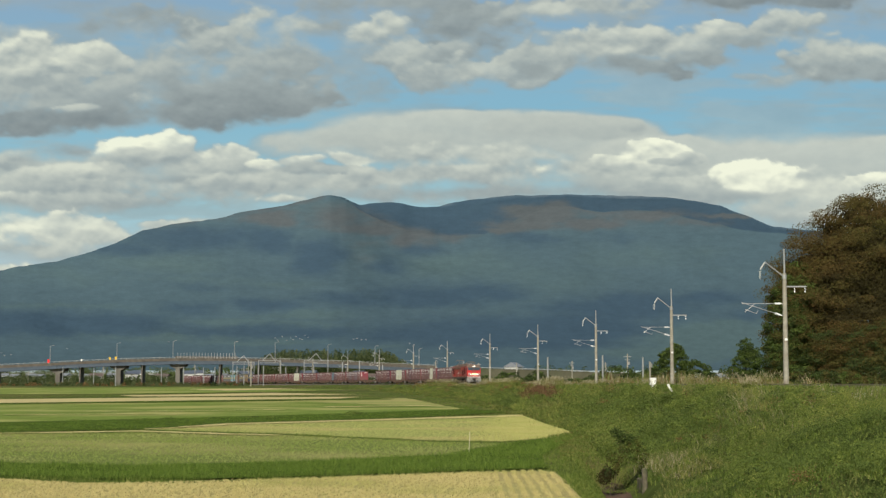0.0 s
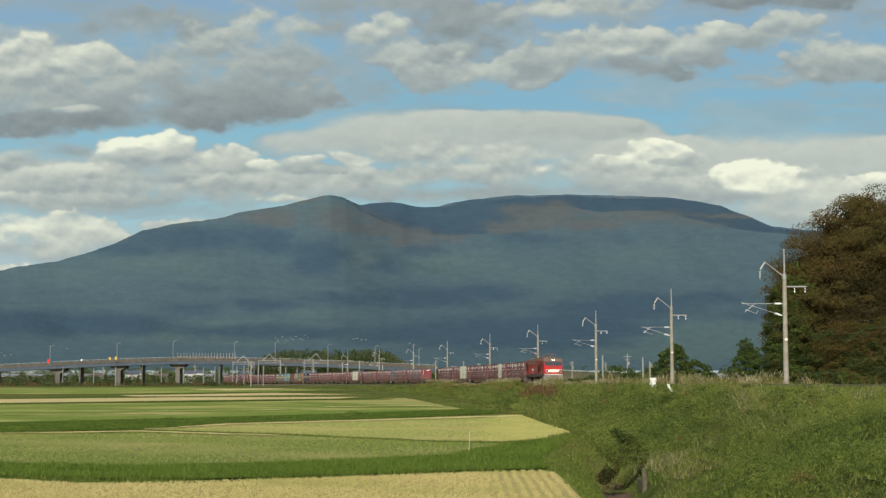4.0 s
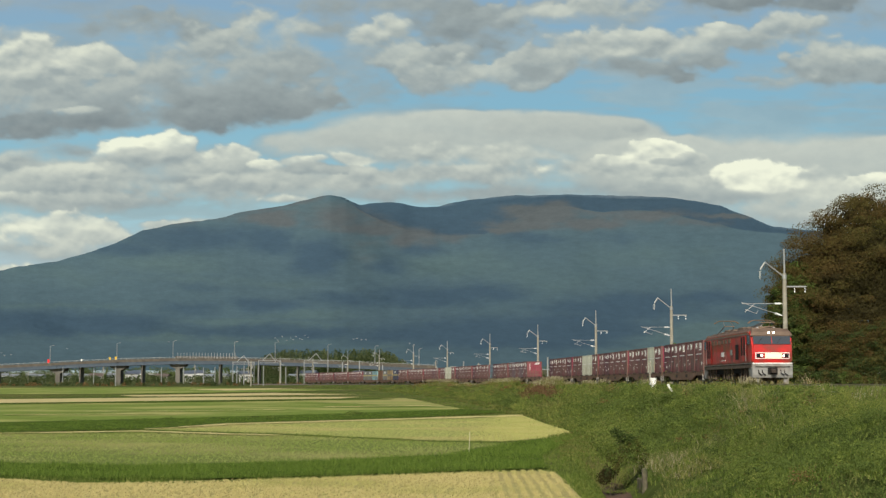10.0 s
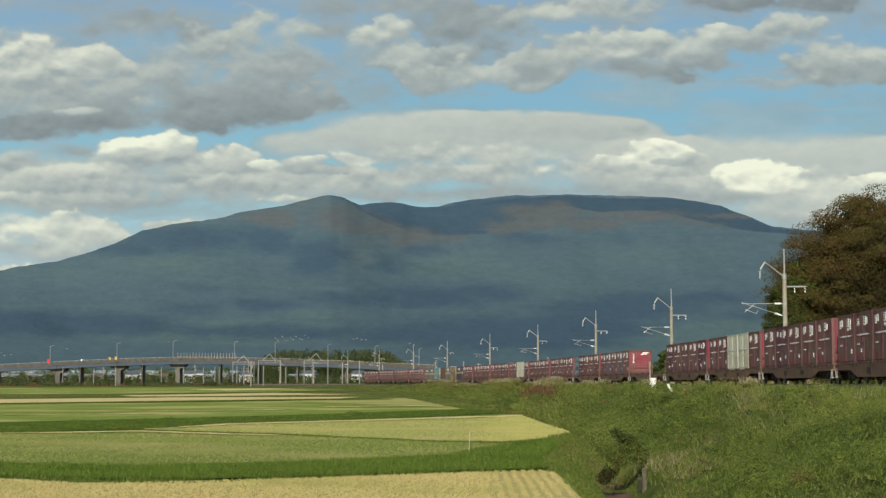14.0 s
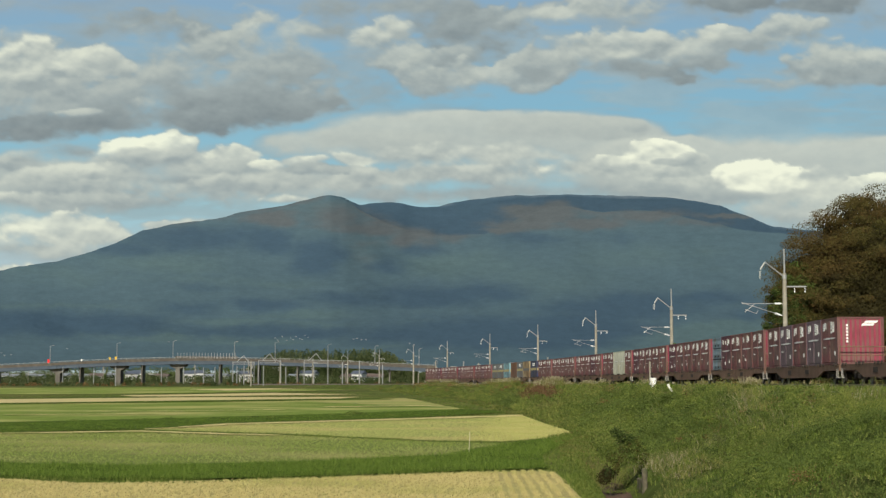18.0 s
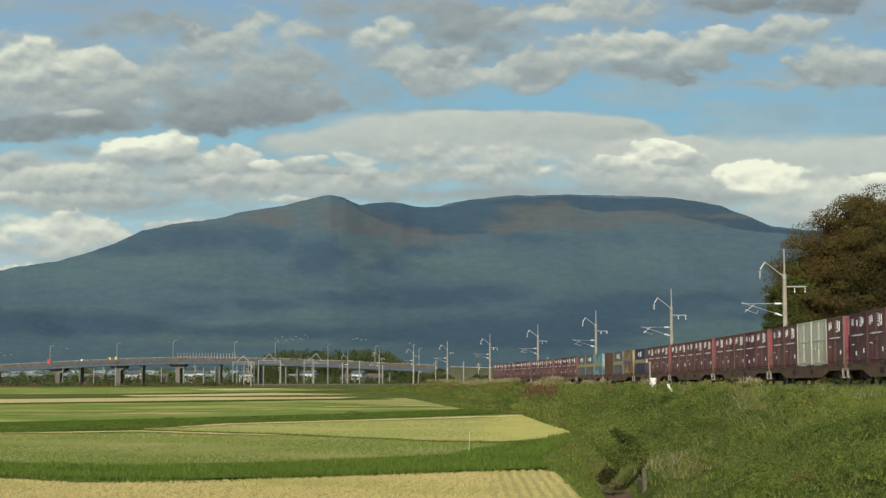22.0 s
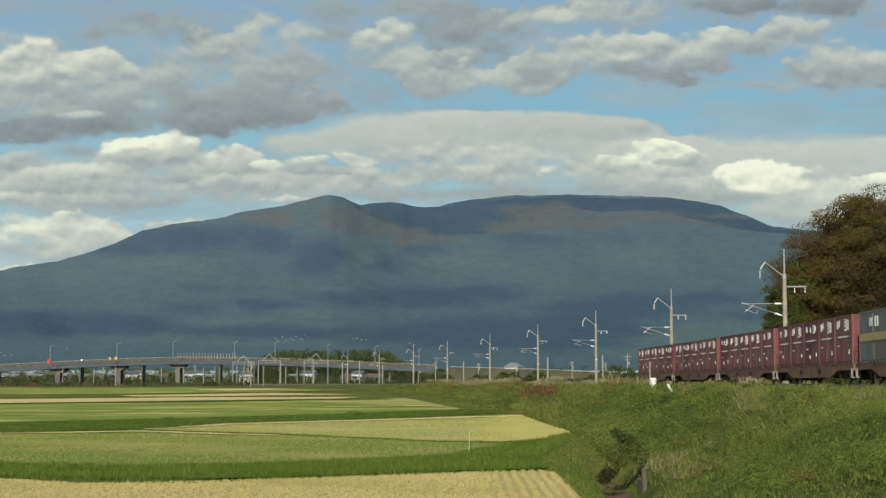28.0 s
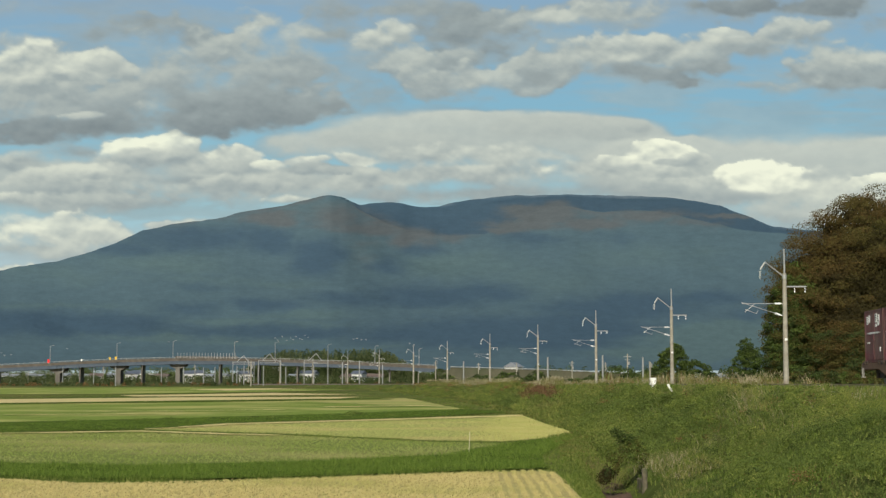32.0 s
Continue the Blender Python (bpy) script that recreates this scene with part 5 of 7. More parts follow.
def blade_mesh(name, p, h, w, lean, mats, slots=None):
    """Grass blades, each a bent strip of three faces' worth of triangle: p (n, 3) feet, h heights, w widths, lean sideways reach."""
    n = len(p)
    cx, cy = turn_about(n)
    lx, ly = turn_about(n)
    side = np.stack([cx, cy, np.zeros(n)], 1) * (w / 2)[:, None]
    over = np.stack([lx, ly, np.zeros(n)], 1) * lean[:, None]
    up = np.array([0, 0, 1.0])[None] * h[:, None]
    mid = p + up * 0.6 + over * 0.35
    v = np.stack([p - side, p + side, mid + side * 0.8, mid - side * 0.8, p + up + over], 1).reshape(-1, 3)
    b = np.arange(n)[:, None] * 5
    f = np.concatenate([b + np.array([[0, 1, 2]]), b + np.array([[0, 2, 3]]), b + np.array([[3, 2, 4]])], 1).reshape(-1, 3)
    return np_mesh(name, v, f, mats, None if slots is None else np.repeat(slots, 3))


def leaf_mesh(name, p, size, mats, slots=None, flat=0.5, aim=None, pull=0.7):
    """Leaves: folded diamonds of four corners about p; flat: how level they lie; aim: outward ways that they lean to."""
    n = len(p)
    a = RNG.normal(size=(n, 3))
    nrm = RNG.normal(size=(n, 3)) * (1 - flat)
    nrm[:, 2] += flat
    if aim is not None:
        nrm += aim * pull
    nrm /= np.linalg.norm(nrm, axis=1, keepdims=True) + 1e-9
    t = np.cross(nrm, a)
    t /= np.linalg.norm(t, axis=1, keepdims=True) + 1e-9
    s = np.cross(nrm, t)
    L, W = size[:, None], size[:, None] * 0.6
    v = np.stack([p - t * L * 0.5, p + s * W * 0.5 + nrm * L * 0.12, p + t * L * 0.5, p - s * W * 0.5 + nrm * L * 0.12], 1).reshape(-1, 3)
    f = np.arange(n)[:, None] * 4 + np.array([[0, 1, 2, 3]])
    return np_mesh(name, v, f, mats, slots)


def foliage(name, base, tint, island=0.3, stain=None, stain_scale=0.3, leaf=0.25, at=(0.45, 0.6)):
    return material(name, base, 0.65, grain=0.0, island=island, island_tint=tint, stain=stain, stain_scale=stain_scale, stain_at=at, leaf=leaf, spec=0.1)


WEED = foliage("weed_leaf", (0.140, 0.182, 0.036), (0.174, 0.210, 0.045), 0.17, (0.074, 0.108, 0.026), 0.5, 0.25, (0.42, 0.62))
WEED_PALE = foliage("pale_weed_leaf", (0.175, 0.190, 0.048), (0.215, 0.210, 0.070), 0.12, (0.09, 0.12, 0.03), 0.3)
# darker plants, with shade in the bank's folds put into the colour
WEED_DARK = foliage("dark_weed_leaf", (0.092, 0.133, 0.030), (0.118, 0.156, 0.036), 0.17, (0.055, 0.083, 0.022), 0.5)
WEED_LIGHT = foliage("light_weed_leaf", (0.195, 0.236, 0.050), (0.236, 0.258, 0.066), 0.17, (0.115, 0.15, 0.03), 0.5)
WEED_BROWN = foliage("dry_weed_leaf", (0.16, 0.09, 0.035), (0.20, 0.14, 0.06), 0.35)
WEED_RED = foliage("reddish_weed_leaf", (0.155, 0.082, 0.045), (0.15, 0.10, 0.045), 0.2)
GRASS = foliage("grass_blade", (0.105, 0.165, 0.025), (0.18, 0.205, 0.05), 0.3, (0.075, 0.125, 0.02), 0.4)
GRASS_DEEP = foliage("lush_grass_blade", (0.102, 0.167, 0.025), (0.145, 0.198, 0.036), 0.3)
STUBBLE = foliage("straw_stubble", (0.53, 0.445, 0.20), (0.43, 0.39, 0.155), 0.18, (0.34, 0.34, 0.11), 0.16, 0.1, (0.5, 0.66))
STUBBLE_GREEN = foliage("green_stubble", (0.190, 0.262, 0.050), (0.300, 0.340, 0.098), 0.18, (0.31, 0.32, 0.11), 0.12, 0.15)
STUBBLE_MIXED = foliage("mixed_stubble", (0.34, 0.375, 0.115), (0.41, 0.42, 0.148), 0.18, (0.42, 0.39, 0.15), 0.1, 0.12)
STUBBLE_TIP = foliage("field_tip_straw", (0.46, 0.42, 0.165), (0.40, 0.40, 0.14), 0.12, (0.36, 0.38, 0.12), 0.2, 0.1)
# far leaves made paler and greyer: haze put into their colour
WOOD_LEAF = foliage("hazed_wood_leaf", (0.085, 0.11, 0.045), (0.12, 0.14, 0.06), 0.25)
PLUME = foliage("grass_plume", (0.27, 0.24, 0.14), (0.38, 0.34, 0.22), 0.2)
BARK = material("tree_bark", (0.11, 0.085, 0.06), 0.95, grain=0.5, scale=4, bump=0.6)
FLOWER = foliage("white_flower", (0.48, 0.49, 0.43), (0.38, 0.41, 0.32), 0.15)


def thin_out(x, y, power, ref):
    """Keeps more of what is near."""
    r = np.hypot(x, y)
    return RNG.uniform(0, 1, len(x)) < np.clip((ref / r) ** power, 0, 1)


def in_view(x, y, margin=1.5):
    return np.abs(x) < 0.286 * y + margin


def bank_plants():
    n = 5400000
    s, d = RNG.uniform(-50, 430, n), RNG.uniform(-16.6, -2.9, n)
    x, y, _ = line_at(s, d)
    keep = thin_out(x, y, 2.0, 29) & in_view(x, y) & (np.hypot(x, y) > 17)
    for _n, _m, _l, o in FIELDS[:3]:
        keep &= ~inside(x, y, o)
    keep &= ~((np.abs(d + 15.1) < 0.50) & (y < 49.6)) & ~((x > 5.5) & (x < 5.95) & (y < 46.3) & (y > 42))
    # plants left out along the camera's sight lines to the white box and board
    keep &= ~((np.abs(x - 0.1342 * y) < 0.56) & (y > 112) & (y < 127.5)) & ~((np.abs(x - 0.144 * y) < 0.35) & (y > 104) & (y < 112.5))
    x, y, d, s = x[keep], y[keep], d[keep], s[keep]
    z = land(x, y)
    patch = value_noise(x * 0.35, y * 0.35, 61)
    tall = 0.14 + 0.20 * np.clip(value_noise(x * 0.5, y * 0.5, 62) + 0.3, 0, 1) - 0.05 * smooth(-8.5, -5.5, d)
    def heap(a, b):
        return 0.95 * np.clip(value_noise(a * 0.42, b * 0.27, 66, 3) * 1.4 + 0.1, 0, 1) + 0.30 * np.clip(value_noise(a * 1.9, b * 1.3, 67, 2) + 0.1, 0, 1)

    low = smooth(-15, -12, d) * (1 - 0.92 * smooth(-8.5, -5.0, d))
    mound = heap(x, y) * low
    e = 0.12
    slope = np.stack([(heap(x - e, y) - heap(x + e, y)) * low / (2 * e), (heap(x, y - e) - heap(x, y + e)) * low / (2 * e), np.zeros_like(x)], 1)
    far = np.hypot(x, y) / 60
    k = RNG.uniform(0, 1, len(x))
    # leafy creepers
    lf = k < 0.78
    hgt = tall[lf] * RNG.uniform(0.25, 1.0, lf.sum())
    p = np.stack([x[lf], y[lf], z[lf] + hgt * 0.8 + mound[lf]], 1)
    slot = np.where(patch[lf] + RNG.normal(0, 0.12, lf.sum()) > 0.34, 1, 0)
    kind = 1.35 * value_noise(p[:, 0] * 0.42, p[:, 1] * 0.22, 79, 4) + RNG.normal(0, 0.07, len(p))
    slot = np.where((slot == 0) & (kind < -0.10), 4, np.where((slot == 0) & (kind > 0.24), 5, slot))
    slot = np.where((value_noise(p[:, 0] * 0.2, p[:, 1] * 0.2, 77) > 0.42) & (RNG.uniform(0, 1, len(p)) < 0.08), 2, slot)
    dry = (d[lf] < -14.0) & (p[:, 1] > 56) & (RNG.uniform(0, 1, len(p)) < 0.4)
    slot = np.where(dry, np.where(RNG.uniform(0, 1, len(p)) < 0.35, 2, 1), slot)
    red = np.exp(-(((p[:, 0] - 10.7) / 1.8) ** 2 + ((p[:, 1] - 171) / 20) ** 2)) > RNG.uniform(0.0, 0.75, len(p))
    slot = np.where(red, 3, slot)
    # autumn brown along the farther brow
    sere = smooth(-13.0, -7.5, d[lf]) * smooth(95, 150, s[lf]) * (1 - 0.6 * smooth(210, 290, s[lf])) * np.clip(0.45 + 0.9 * value_noise(p[:, 0] * 0.25, p[:, 1] * 0.08, 63), 0, 1)
    slot = np.where(RNG.uniform(0, 1, len(p)) < sere * 0.62, np.where(RNG.uniform(0, 1, len(p)) < 0.45, 2, 1), slot)
    size = RNG.uniform(0.032, 0.066, lf.sum()) * np.clip(far[lf], 0.75, 2.6)
    me = leaf_mesh("bank_weeds", p, size, [WEED, WEED_PALE, WEED_BROWN, WEED_RED, WEED_DARK, WEED_LIGHT], slot, 0.75, slope[lf] * 2.2)
    tagged(new("bank_weeds", me), "tangle of green creepers and weeds over the railway bank", "weeds", kind="stuff")
    # tufts that stand out of the tangle, each of one kind
    m = 26000
    cs, cd = RNG.uniform(-50, 300, m), RNG.uniform(-14.6, -4.4, m)
    a, b, _ = line_at(cs, cd)
    keep = thin_out(a, b, 1.7, 46) & in_view(a, b) & (np.hypot(a, b) > 17) & (value_noise(a * 0.3, b * 0.2, 68) > -0.45)
    # same gaps, fitted to the camera's view of the box and board
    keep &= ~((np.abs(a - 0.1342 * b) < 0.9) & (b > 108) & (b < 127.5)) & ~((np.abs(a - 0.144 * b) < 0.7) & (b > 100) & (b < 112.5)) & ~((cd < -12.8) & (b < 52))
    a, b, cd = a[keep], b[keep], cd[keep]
    m = len(a)
    r = np.clip(np.exp(RNG.normal(-1.15, 0.50, m)), 0.12, 1.1) * (0.7 + 0.5 * np.clip(value_noise(a * 0.25, b * 0.15, 69) + 0.5, 0, 1)) * np.clip(np.hypot(a, b) / 60, 0.8, 1.6) * (1 - 0.72 * smooth(-9.0, -5.5, cd))
    kind = value_noise(a * 0.30, b * 0.13, 79, 4) * 1.5 + RNG.normal(0, 0.20, m)
    kind = np.select([kind < -0.32, kind < 0.14, kind < 0.38, kind < 0.62], [4, 0, 5, 1], 0)
    kind = np.where((value_noise(a * 0.2, b * 0.2, 77) > 0.42) & (RNG.uniform(0, 1, m) < 0.10), 2, kind)
    cs = cs[keep]
    sere = smooth(-13.0, -7.5, cd) * smooth(95, 150, cs) * np.clip(0.45 + 0.9 * value_noise(a * 0.25, b * 0.08, 63), 0, 1)
    kind = np.where(RNG.uniform(0, 1, m) < sere * 0.5, 2, kind)
    kind = np.where(np.exp(-(((a - 10.7) / 1.8) ** 2 + ((b - 171) / 20) ** 2)) > 0.35, 3, kind)
    per = 125
    w = RNG.normal(size=(m * per, 3))
    w /= np.linalg.norm(w, axis=1, keepdims=True)
    w[:, 2] = np.abs(w[:, 2])
    w[:, 1] = np.where(w[:, 1] > 0.3, -w[:, 1], w[:, 1])
    rr, tip = np.repeat(r, per), np.repeat(r * RNG.uniform(0.55, 1.25, m), per)
    swell = (RNG.uniform(0.45, 1.08, m * per) * (1 + 0.18 * np.sin(w[:, 0] * 7 + rr * 40)))[:, None]
    foot = np.stack([a, b, land(a, b) + heap(a, b) * smooth(-15, -12, cd) * (1 - 0.92 * smooth(-8.5, -5.0, cd)) + 0.06], 1)
    p = np.repeat(foot, per, 0) + w * swell * np.stack([rr, rr, tip], 1)
    size = RNG.uniform(0.034, 0.070, m * per) * np.clip(np.repeat(np.hypot(a, b), per) / 60, 0.75, 2.2)
    me = leaf_mesh("bank_tufts", p, size, [WEED, WEED_PALE, WEED_BROWN, WEED_RED, WEED_DARK, WEED_LIGHT], np.repeat(kind, per), 0.35, w, 0.9)
    tagged(new("bank_tufts", me), "leafy mounds of weeds and vines on the railway bank", "weeds", kind="stuff")
    # tall dry grass beyond the track
    m = 30000
    cs, cd = RNG.uniform(40, 300, m), RNG.uniform(4.6, 8.5, m)
    a, b, _ = line_at(cs, cd)
    keep = (value_noise(cs * 0.12, cd * 0.3, 64) > -0.25) & in_view(a, b)
    a, b = a[keep], b[keep]
    h = RNG.uniform(0.7, 1.5, len(a)) * (0.75 + 0.5 * value_noise(a * 0.3, b * 0.2, 65))
    me = blade_mesh("tall_grass", np.stack([a, b, land(a, b)], 1), h, RNG.uniform(0.03, 0.06, len(a)), h * RNG.uniform(0.1, 0.5, len(a)), [PLUME, WEED_PALE, WEED_BROWN], RNG.integers(0, 3, len(a)))
    tagged(new("tall_grass", me), "tall dry brown and buff grass beyond the track", "grass", kind="stuff")
    m = 60000
    cs, cd = RNG.uniform(-20, 260, m), np.where(RNG.uniform(0, 1, m) < 0.6, RNG.uniform(-4.6, -2.9, m), RNG.uniform(2.7, 4.8, m))
    a, b, _ = line_at(cs, cd)
    keep = thin_out(a, b, 1.2, 70) & in_view(a, b)
    a, b = a[keep], b[keep]
    h = RNG.uniform(0.16, 0.42, len(a)) * np.where(b > 140, 0.75, 1.0)
    me = blade_mesh("verge_grass", np.stack([a, b, land(a, b)], 1), h, RNG.uniform(0.02, 0.04, len(a)) * np.clip(b / 80, 0.9, 2.5), h * RNG.uniform(0.2, 0.8, len(a)), [GRASS, WEED_PALE, GRASS_DEEP], RNG.integers(0, 3, len(a)))
    tagged(new("verge_grass", me), "rough grass on both verges of the track", "grass", kind="stuff")
    m = 5200
    cs, cd = RNG.uniform(178, 285, m), RNG.uniform(-5.4, -3.6, m)
    a, b, _ = line_at(cs, cd)
    keep = value_noise(cs * 0.10, cd * 0.4, 64) > -0.35
    a, b = a[keep], b[keep]
    h = RNG.uniform(0.22, 0.58, len(a)) * (0.8 + 0.5 * value_noise(a * 0.3, b * 0.2, 65))
    me = blade_mesh("tall_grass", np.stack([a, b, land(a, b)], 1), h, RNG.uniform(0.05, 0.09, len(a)), h * RNG.uniform(0.1, 0.5, len(a)), [PLUME, WEED_PALE, WEED_BROWN, WEED], RNG.integers(0, 4, len(a)))
    tagged(new("tall_grass", me), "tall dry brown and buff grass on the brow of the bank", "grass", kind="stuff")
    # pale plumes of reed grass, on the brow and beyond the track
    cs = np.concatenate([RNG.normal(129, 4.0, 900), RNG.normal(266, 14, 1500), RNG.uniform(62, 150, 5200)])
    cd = np.concatenate([RNG.uniform(-5.6, -4.4, 900), RNG.uniform(4.8, 8.0, 1500), RNG.uniform(5.0, 9.5, 5200)])
    a, b, _ = line_at(cs, cd)
    stand = 0.55 + 0.9 * np.clip(0.5 + 1.2 * value_noise(cs[2400:] * 0.07, cd[2400:] * 0.2, 85), 0, 1)
    h = np.concatenate([RNG.uniform(0.55, 1.15, 900), RNG.uniform(1.0, 2.1, 1500), RNG.uniform(0.8, 1.65, 5200) * stand])
    me = blade_mesh("reed_plumes", np.stack([a, b, land(a, b)], 1), h, RNG.uniform(0.05, 0.10, len(a)), h * RNG.uniform(0.1, 0.45, len(a)), [PLUME, WEED_PALE, WEED_BROWN, WEED], np.where(np.arange(len(a)) < 2400, RNG.uniform(0, 1, len(a)) < 0.3, RNG.integers(0, 4, len(a))).astype(int))
    tagged(new("reed_plumes", me), "pale buff plumes of reed grass beside the track", "grass", kind="stuff")
    # grass
    gr = ~lf
    p = np.stack([x[gr], y[gr], z[gr] - 0.02 + mound[gr]], 1)
    h = (tall[gr] * 0.8 + 0.10) * RNG.uniform(0.5, 1.15, gr.sum()) * (0.55 + 0.45 * smooth(-7.5, -5.0, d[gr]))
    me = blade_mesh("bank_grass", p, h, RNG.uniform(0.016, 0.034, gr.sum()) * np.clip(far[gr], 0.8, 3), h * RNG.uniform(0.2, 0.8, gr.sum()),
                    [GRASS, WEED_PALE], (patch[gr] > 0.3).astype(int))
    tagged(new("bank_grass", me), "long green and yellowing grass on the railway bank", "grass", kind="stuff")
    # dry grass beside the ditch and a pale clump on the slope
    a = np.concatenate([RNG.uniform(6.3, 8.2, 2600), RNG.normal(13.0, 0.7, 420), RNG.normal(12.2, 0.5, 160)])
    b = np.concatenate([RNG.uniform(44.5, 52.5, 2600), RNG.normal(70.0, 1.4, 420), RNG.normal(62.0, 1.2, 160)])
    h = np.concatenate([RNG.uniform(0.18, 0.50, 2600), RNG.uniform(0.5, 1.0, 580)])
    me = blade_mesh("dry_grass", np.stack([a, b, land(a, b) + np.where(b > 58, 0.25, 0.05)], 1), h, RNG.uniform(0.012, 0.022, len(a)), h * RNG.uniform(0.3, 0.9, len(a)), [WEED_PALE, PLUME, WEED], np.where(RNG.uniform(0, 1, len(a)) < 0.45, 0, RNG.integers(1, 3, len(a))))
    tagged(new("dry_grass", me), "clumps of dry buff grass on the bank", "grass", kind="stuff")
    # arching pale stems in clusters
    m = 60
    cs, cd = RNG.uniform(-35, 75, m), RNG.uniform(-12.5, -5.5, m)
    s2, d2 = np.repeat(cs, 46) + RNG.normal(0, 0.7, m * 46), np.repeat(cd, 46) + RNG.normal(0, 0.35, m * 46)
    a, b, _ = line_at(s2, d2)
    h = RNG.uniform(0.45, 0.95, len(a))
    p = np.stack([a, b, land(a, b) + 0.1], 1)
    me = blade_mesh("pale_stems", p, h, np.full(len(a), 0.013), h * RNG.uniform(0.3, 0.9, len(a)), [PLUME, WEED_PALE], (RNG.uniform(0, 1, len(a)) < 0.8).astype(int))
    tagged(new("pale_stems", me), "arching pale grass stems above the weeds on the bank", "grass", kind="stuff")


def meadow_grass():
    n = 560000
    y = 34 + 300 * RNG.uniform(0, 1, n) ** 2.2
    x = RNG.uniform(-0.29, 0.12, n) * y
    d, s = line_dist(x, y)
    keep = (d < -14.5) & (d > -90) & ~((d > -15.5) & (y < 49))
    for _n, _m, _l, o in FIELDS:
        if _n == "rice_field":
            keep &= ~inside(x, y, o)
    bank = np.zeros(n, bool)
    for _n, _m, _l, o in FIELDS:
        if _n == "field_bank":
            bank |= inside(x, y, o)
    keep &= RNG.uniform(0, 1, n) < np.clip((75 / y), 0.3, 1)
    x, y, d, deep = x[keep], y[keep], d[keep], bank[keep]
    far = y / 60
    h = np.where(deep, RNG.uniform(0.14, 0.34, len(x)), RNG.uniform(0.08, 0.22, len(x))) * (0.7 + 0.5 * value_noise(x * 0.8, y * 0.8, 71))
    h = np.where(deep & (y > 80), h * 0.75, h)
    p = np.stack([x, y, land(x, y) - 0.02], 1)
    me = blade_mesh("bund_grass", p, h, RNG.uniform(0.010, 0.021, len(x)) * np.clip(far, 0.8, 3.2), h * RNG.uniform(0.1, 0.6, len(x)), [GRASS, GRASS_DEEP], deep.astype(int))
    tagged(new("bund_grass", me), "lush dark green grass on the banks between the fields", "grass", kind="stuff")


def stubble(outline, row, gap, n_blades, height, mat, name, label, skew, ymax, loose=0.0, fade=None):
    """Cut rice stalks in rows."""
    xs, ys = [q[0] for q in outline], [q[1] for q in outline]
    gx, gy = np.meshgrid(np.arange(min(xs), max(xs), row), np.arange(max(min(ys), 34), min(max(ys), ymax), gap))
    gx, gy = gx.ravel() + RNG.normal(0, 0.03, gx.size) + RNG.uniform(-1, 1, gx.size) * loose * np.where((gx.ravel() > 1.4) & (ymax < 60), 0.2, 1.0), gy.ravel() + RNG.normal(0, gap * 0.3, gy.size)
    gx = gx + skew * (gy - gy.min()) + 0.10 * value_noise(gx * 0.35, gy * 0.16, 83) + RNG.normal(0, 0.02, len(gx))
    keep = inside(gx, gy, outline) & in_view(gx, gy) & (value_noise(gx * 0.6, gy * 0.3, 81) > -0.62)
    if fade:
        keep &= RNG.uniform(0, 1, len(gx)) < 1.1 * smooth(fade[0], fade[1], gx - 0.055 * gy + 1.2 * value_noise(gx * 0.5, gy * 0.12, 84))
    gx, gy = np.repeat(gx[keep], n_blades), np.repeat(gy[keep], n_blades)
    gx, gy = gx + RNG.normal(0, 0.024, len(gx)), gy + RNG.normal(0, 0.04, len(gy))
    p = np.stack([gx, gy, land(gx, gy) + 0.03], 1)
    h = height * RNG.uniform(0.6, 1.2, len(gx))
    me = blade_mesh(name, p, h, RNG.uniform(0.008, 0.016, len(gx)) * np.clip(gy / 55, 0.8, 2), h * RNG.uniform(0.1, 0.9, len(gx)), [mat])
    tagged(new(name, me), label, "stubble", kind="stuff")


def bund_weeds():
    """Uneven weedy clumps along the farther field banks."""
    for k, count in ((9, 26), (8, 40)):
        o = FIELDS[k][3]
        xs, ys = [q[0] for q in o], [q[1] for q in o]
        a, b = RNG.uniform(min(xs), max(xs), count * 30), RNG.uniform(min(ys), max(ys), count * 30)
        keep = np.flatnonzero(inside(a, b, o) & (value_noise(a * 0.09, b * 0.05, 97) > -0.1))[:count]
        a, b = a[keep], b[keep]
        m, per = len(a), 70
        r = RNG.uniform(0.10, 0.30, m) * (0.6 if k == 8 else np.clip(b / 100, 0.9, 1.8))
        w = RNG.normal(size=(m * per, 3))
        w /= np.linalg.norm(w, axis=1, keepdims=True)
        w[:, 2] = np.abs(w[:, 2])
        p = np.repeat(np.stack([a, b, land(a, b)], 1), per, 0) + w * np.repeat(r, per)[:, None] * RNG.uniform(0.5, 1.1, m * per)[:, None] * np.array([2.2, 1.2, 0.8])
        size = RNG.uniform(0.05, 0.10, m * per) * np.repeat(np.clip(b / 70, 0.8, 2.5), per)
        me = leaf_mesh("bund_weeds", p, size, [WEED_DARK, WEED, GREEN_LEAF], np.repeat(RNG.integers(0, 3, m), per), 0.35, w, 1.2)
        tagged(new("bund_weeds", me), "uneven dark weeds along a bank between the fields", "weeds", kind="stuff")


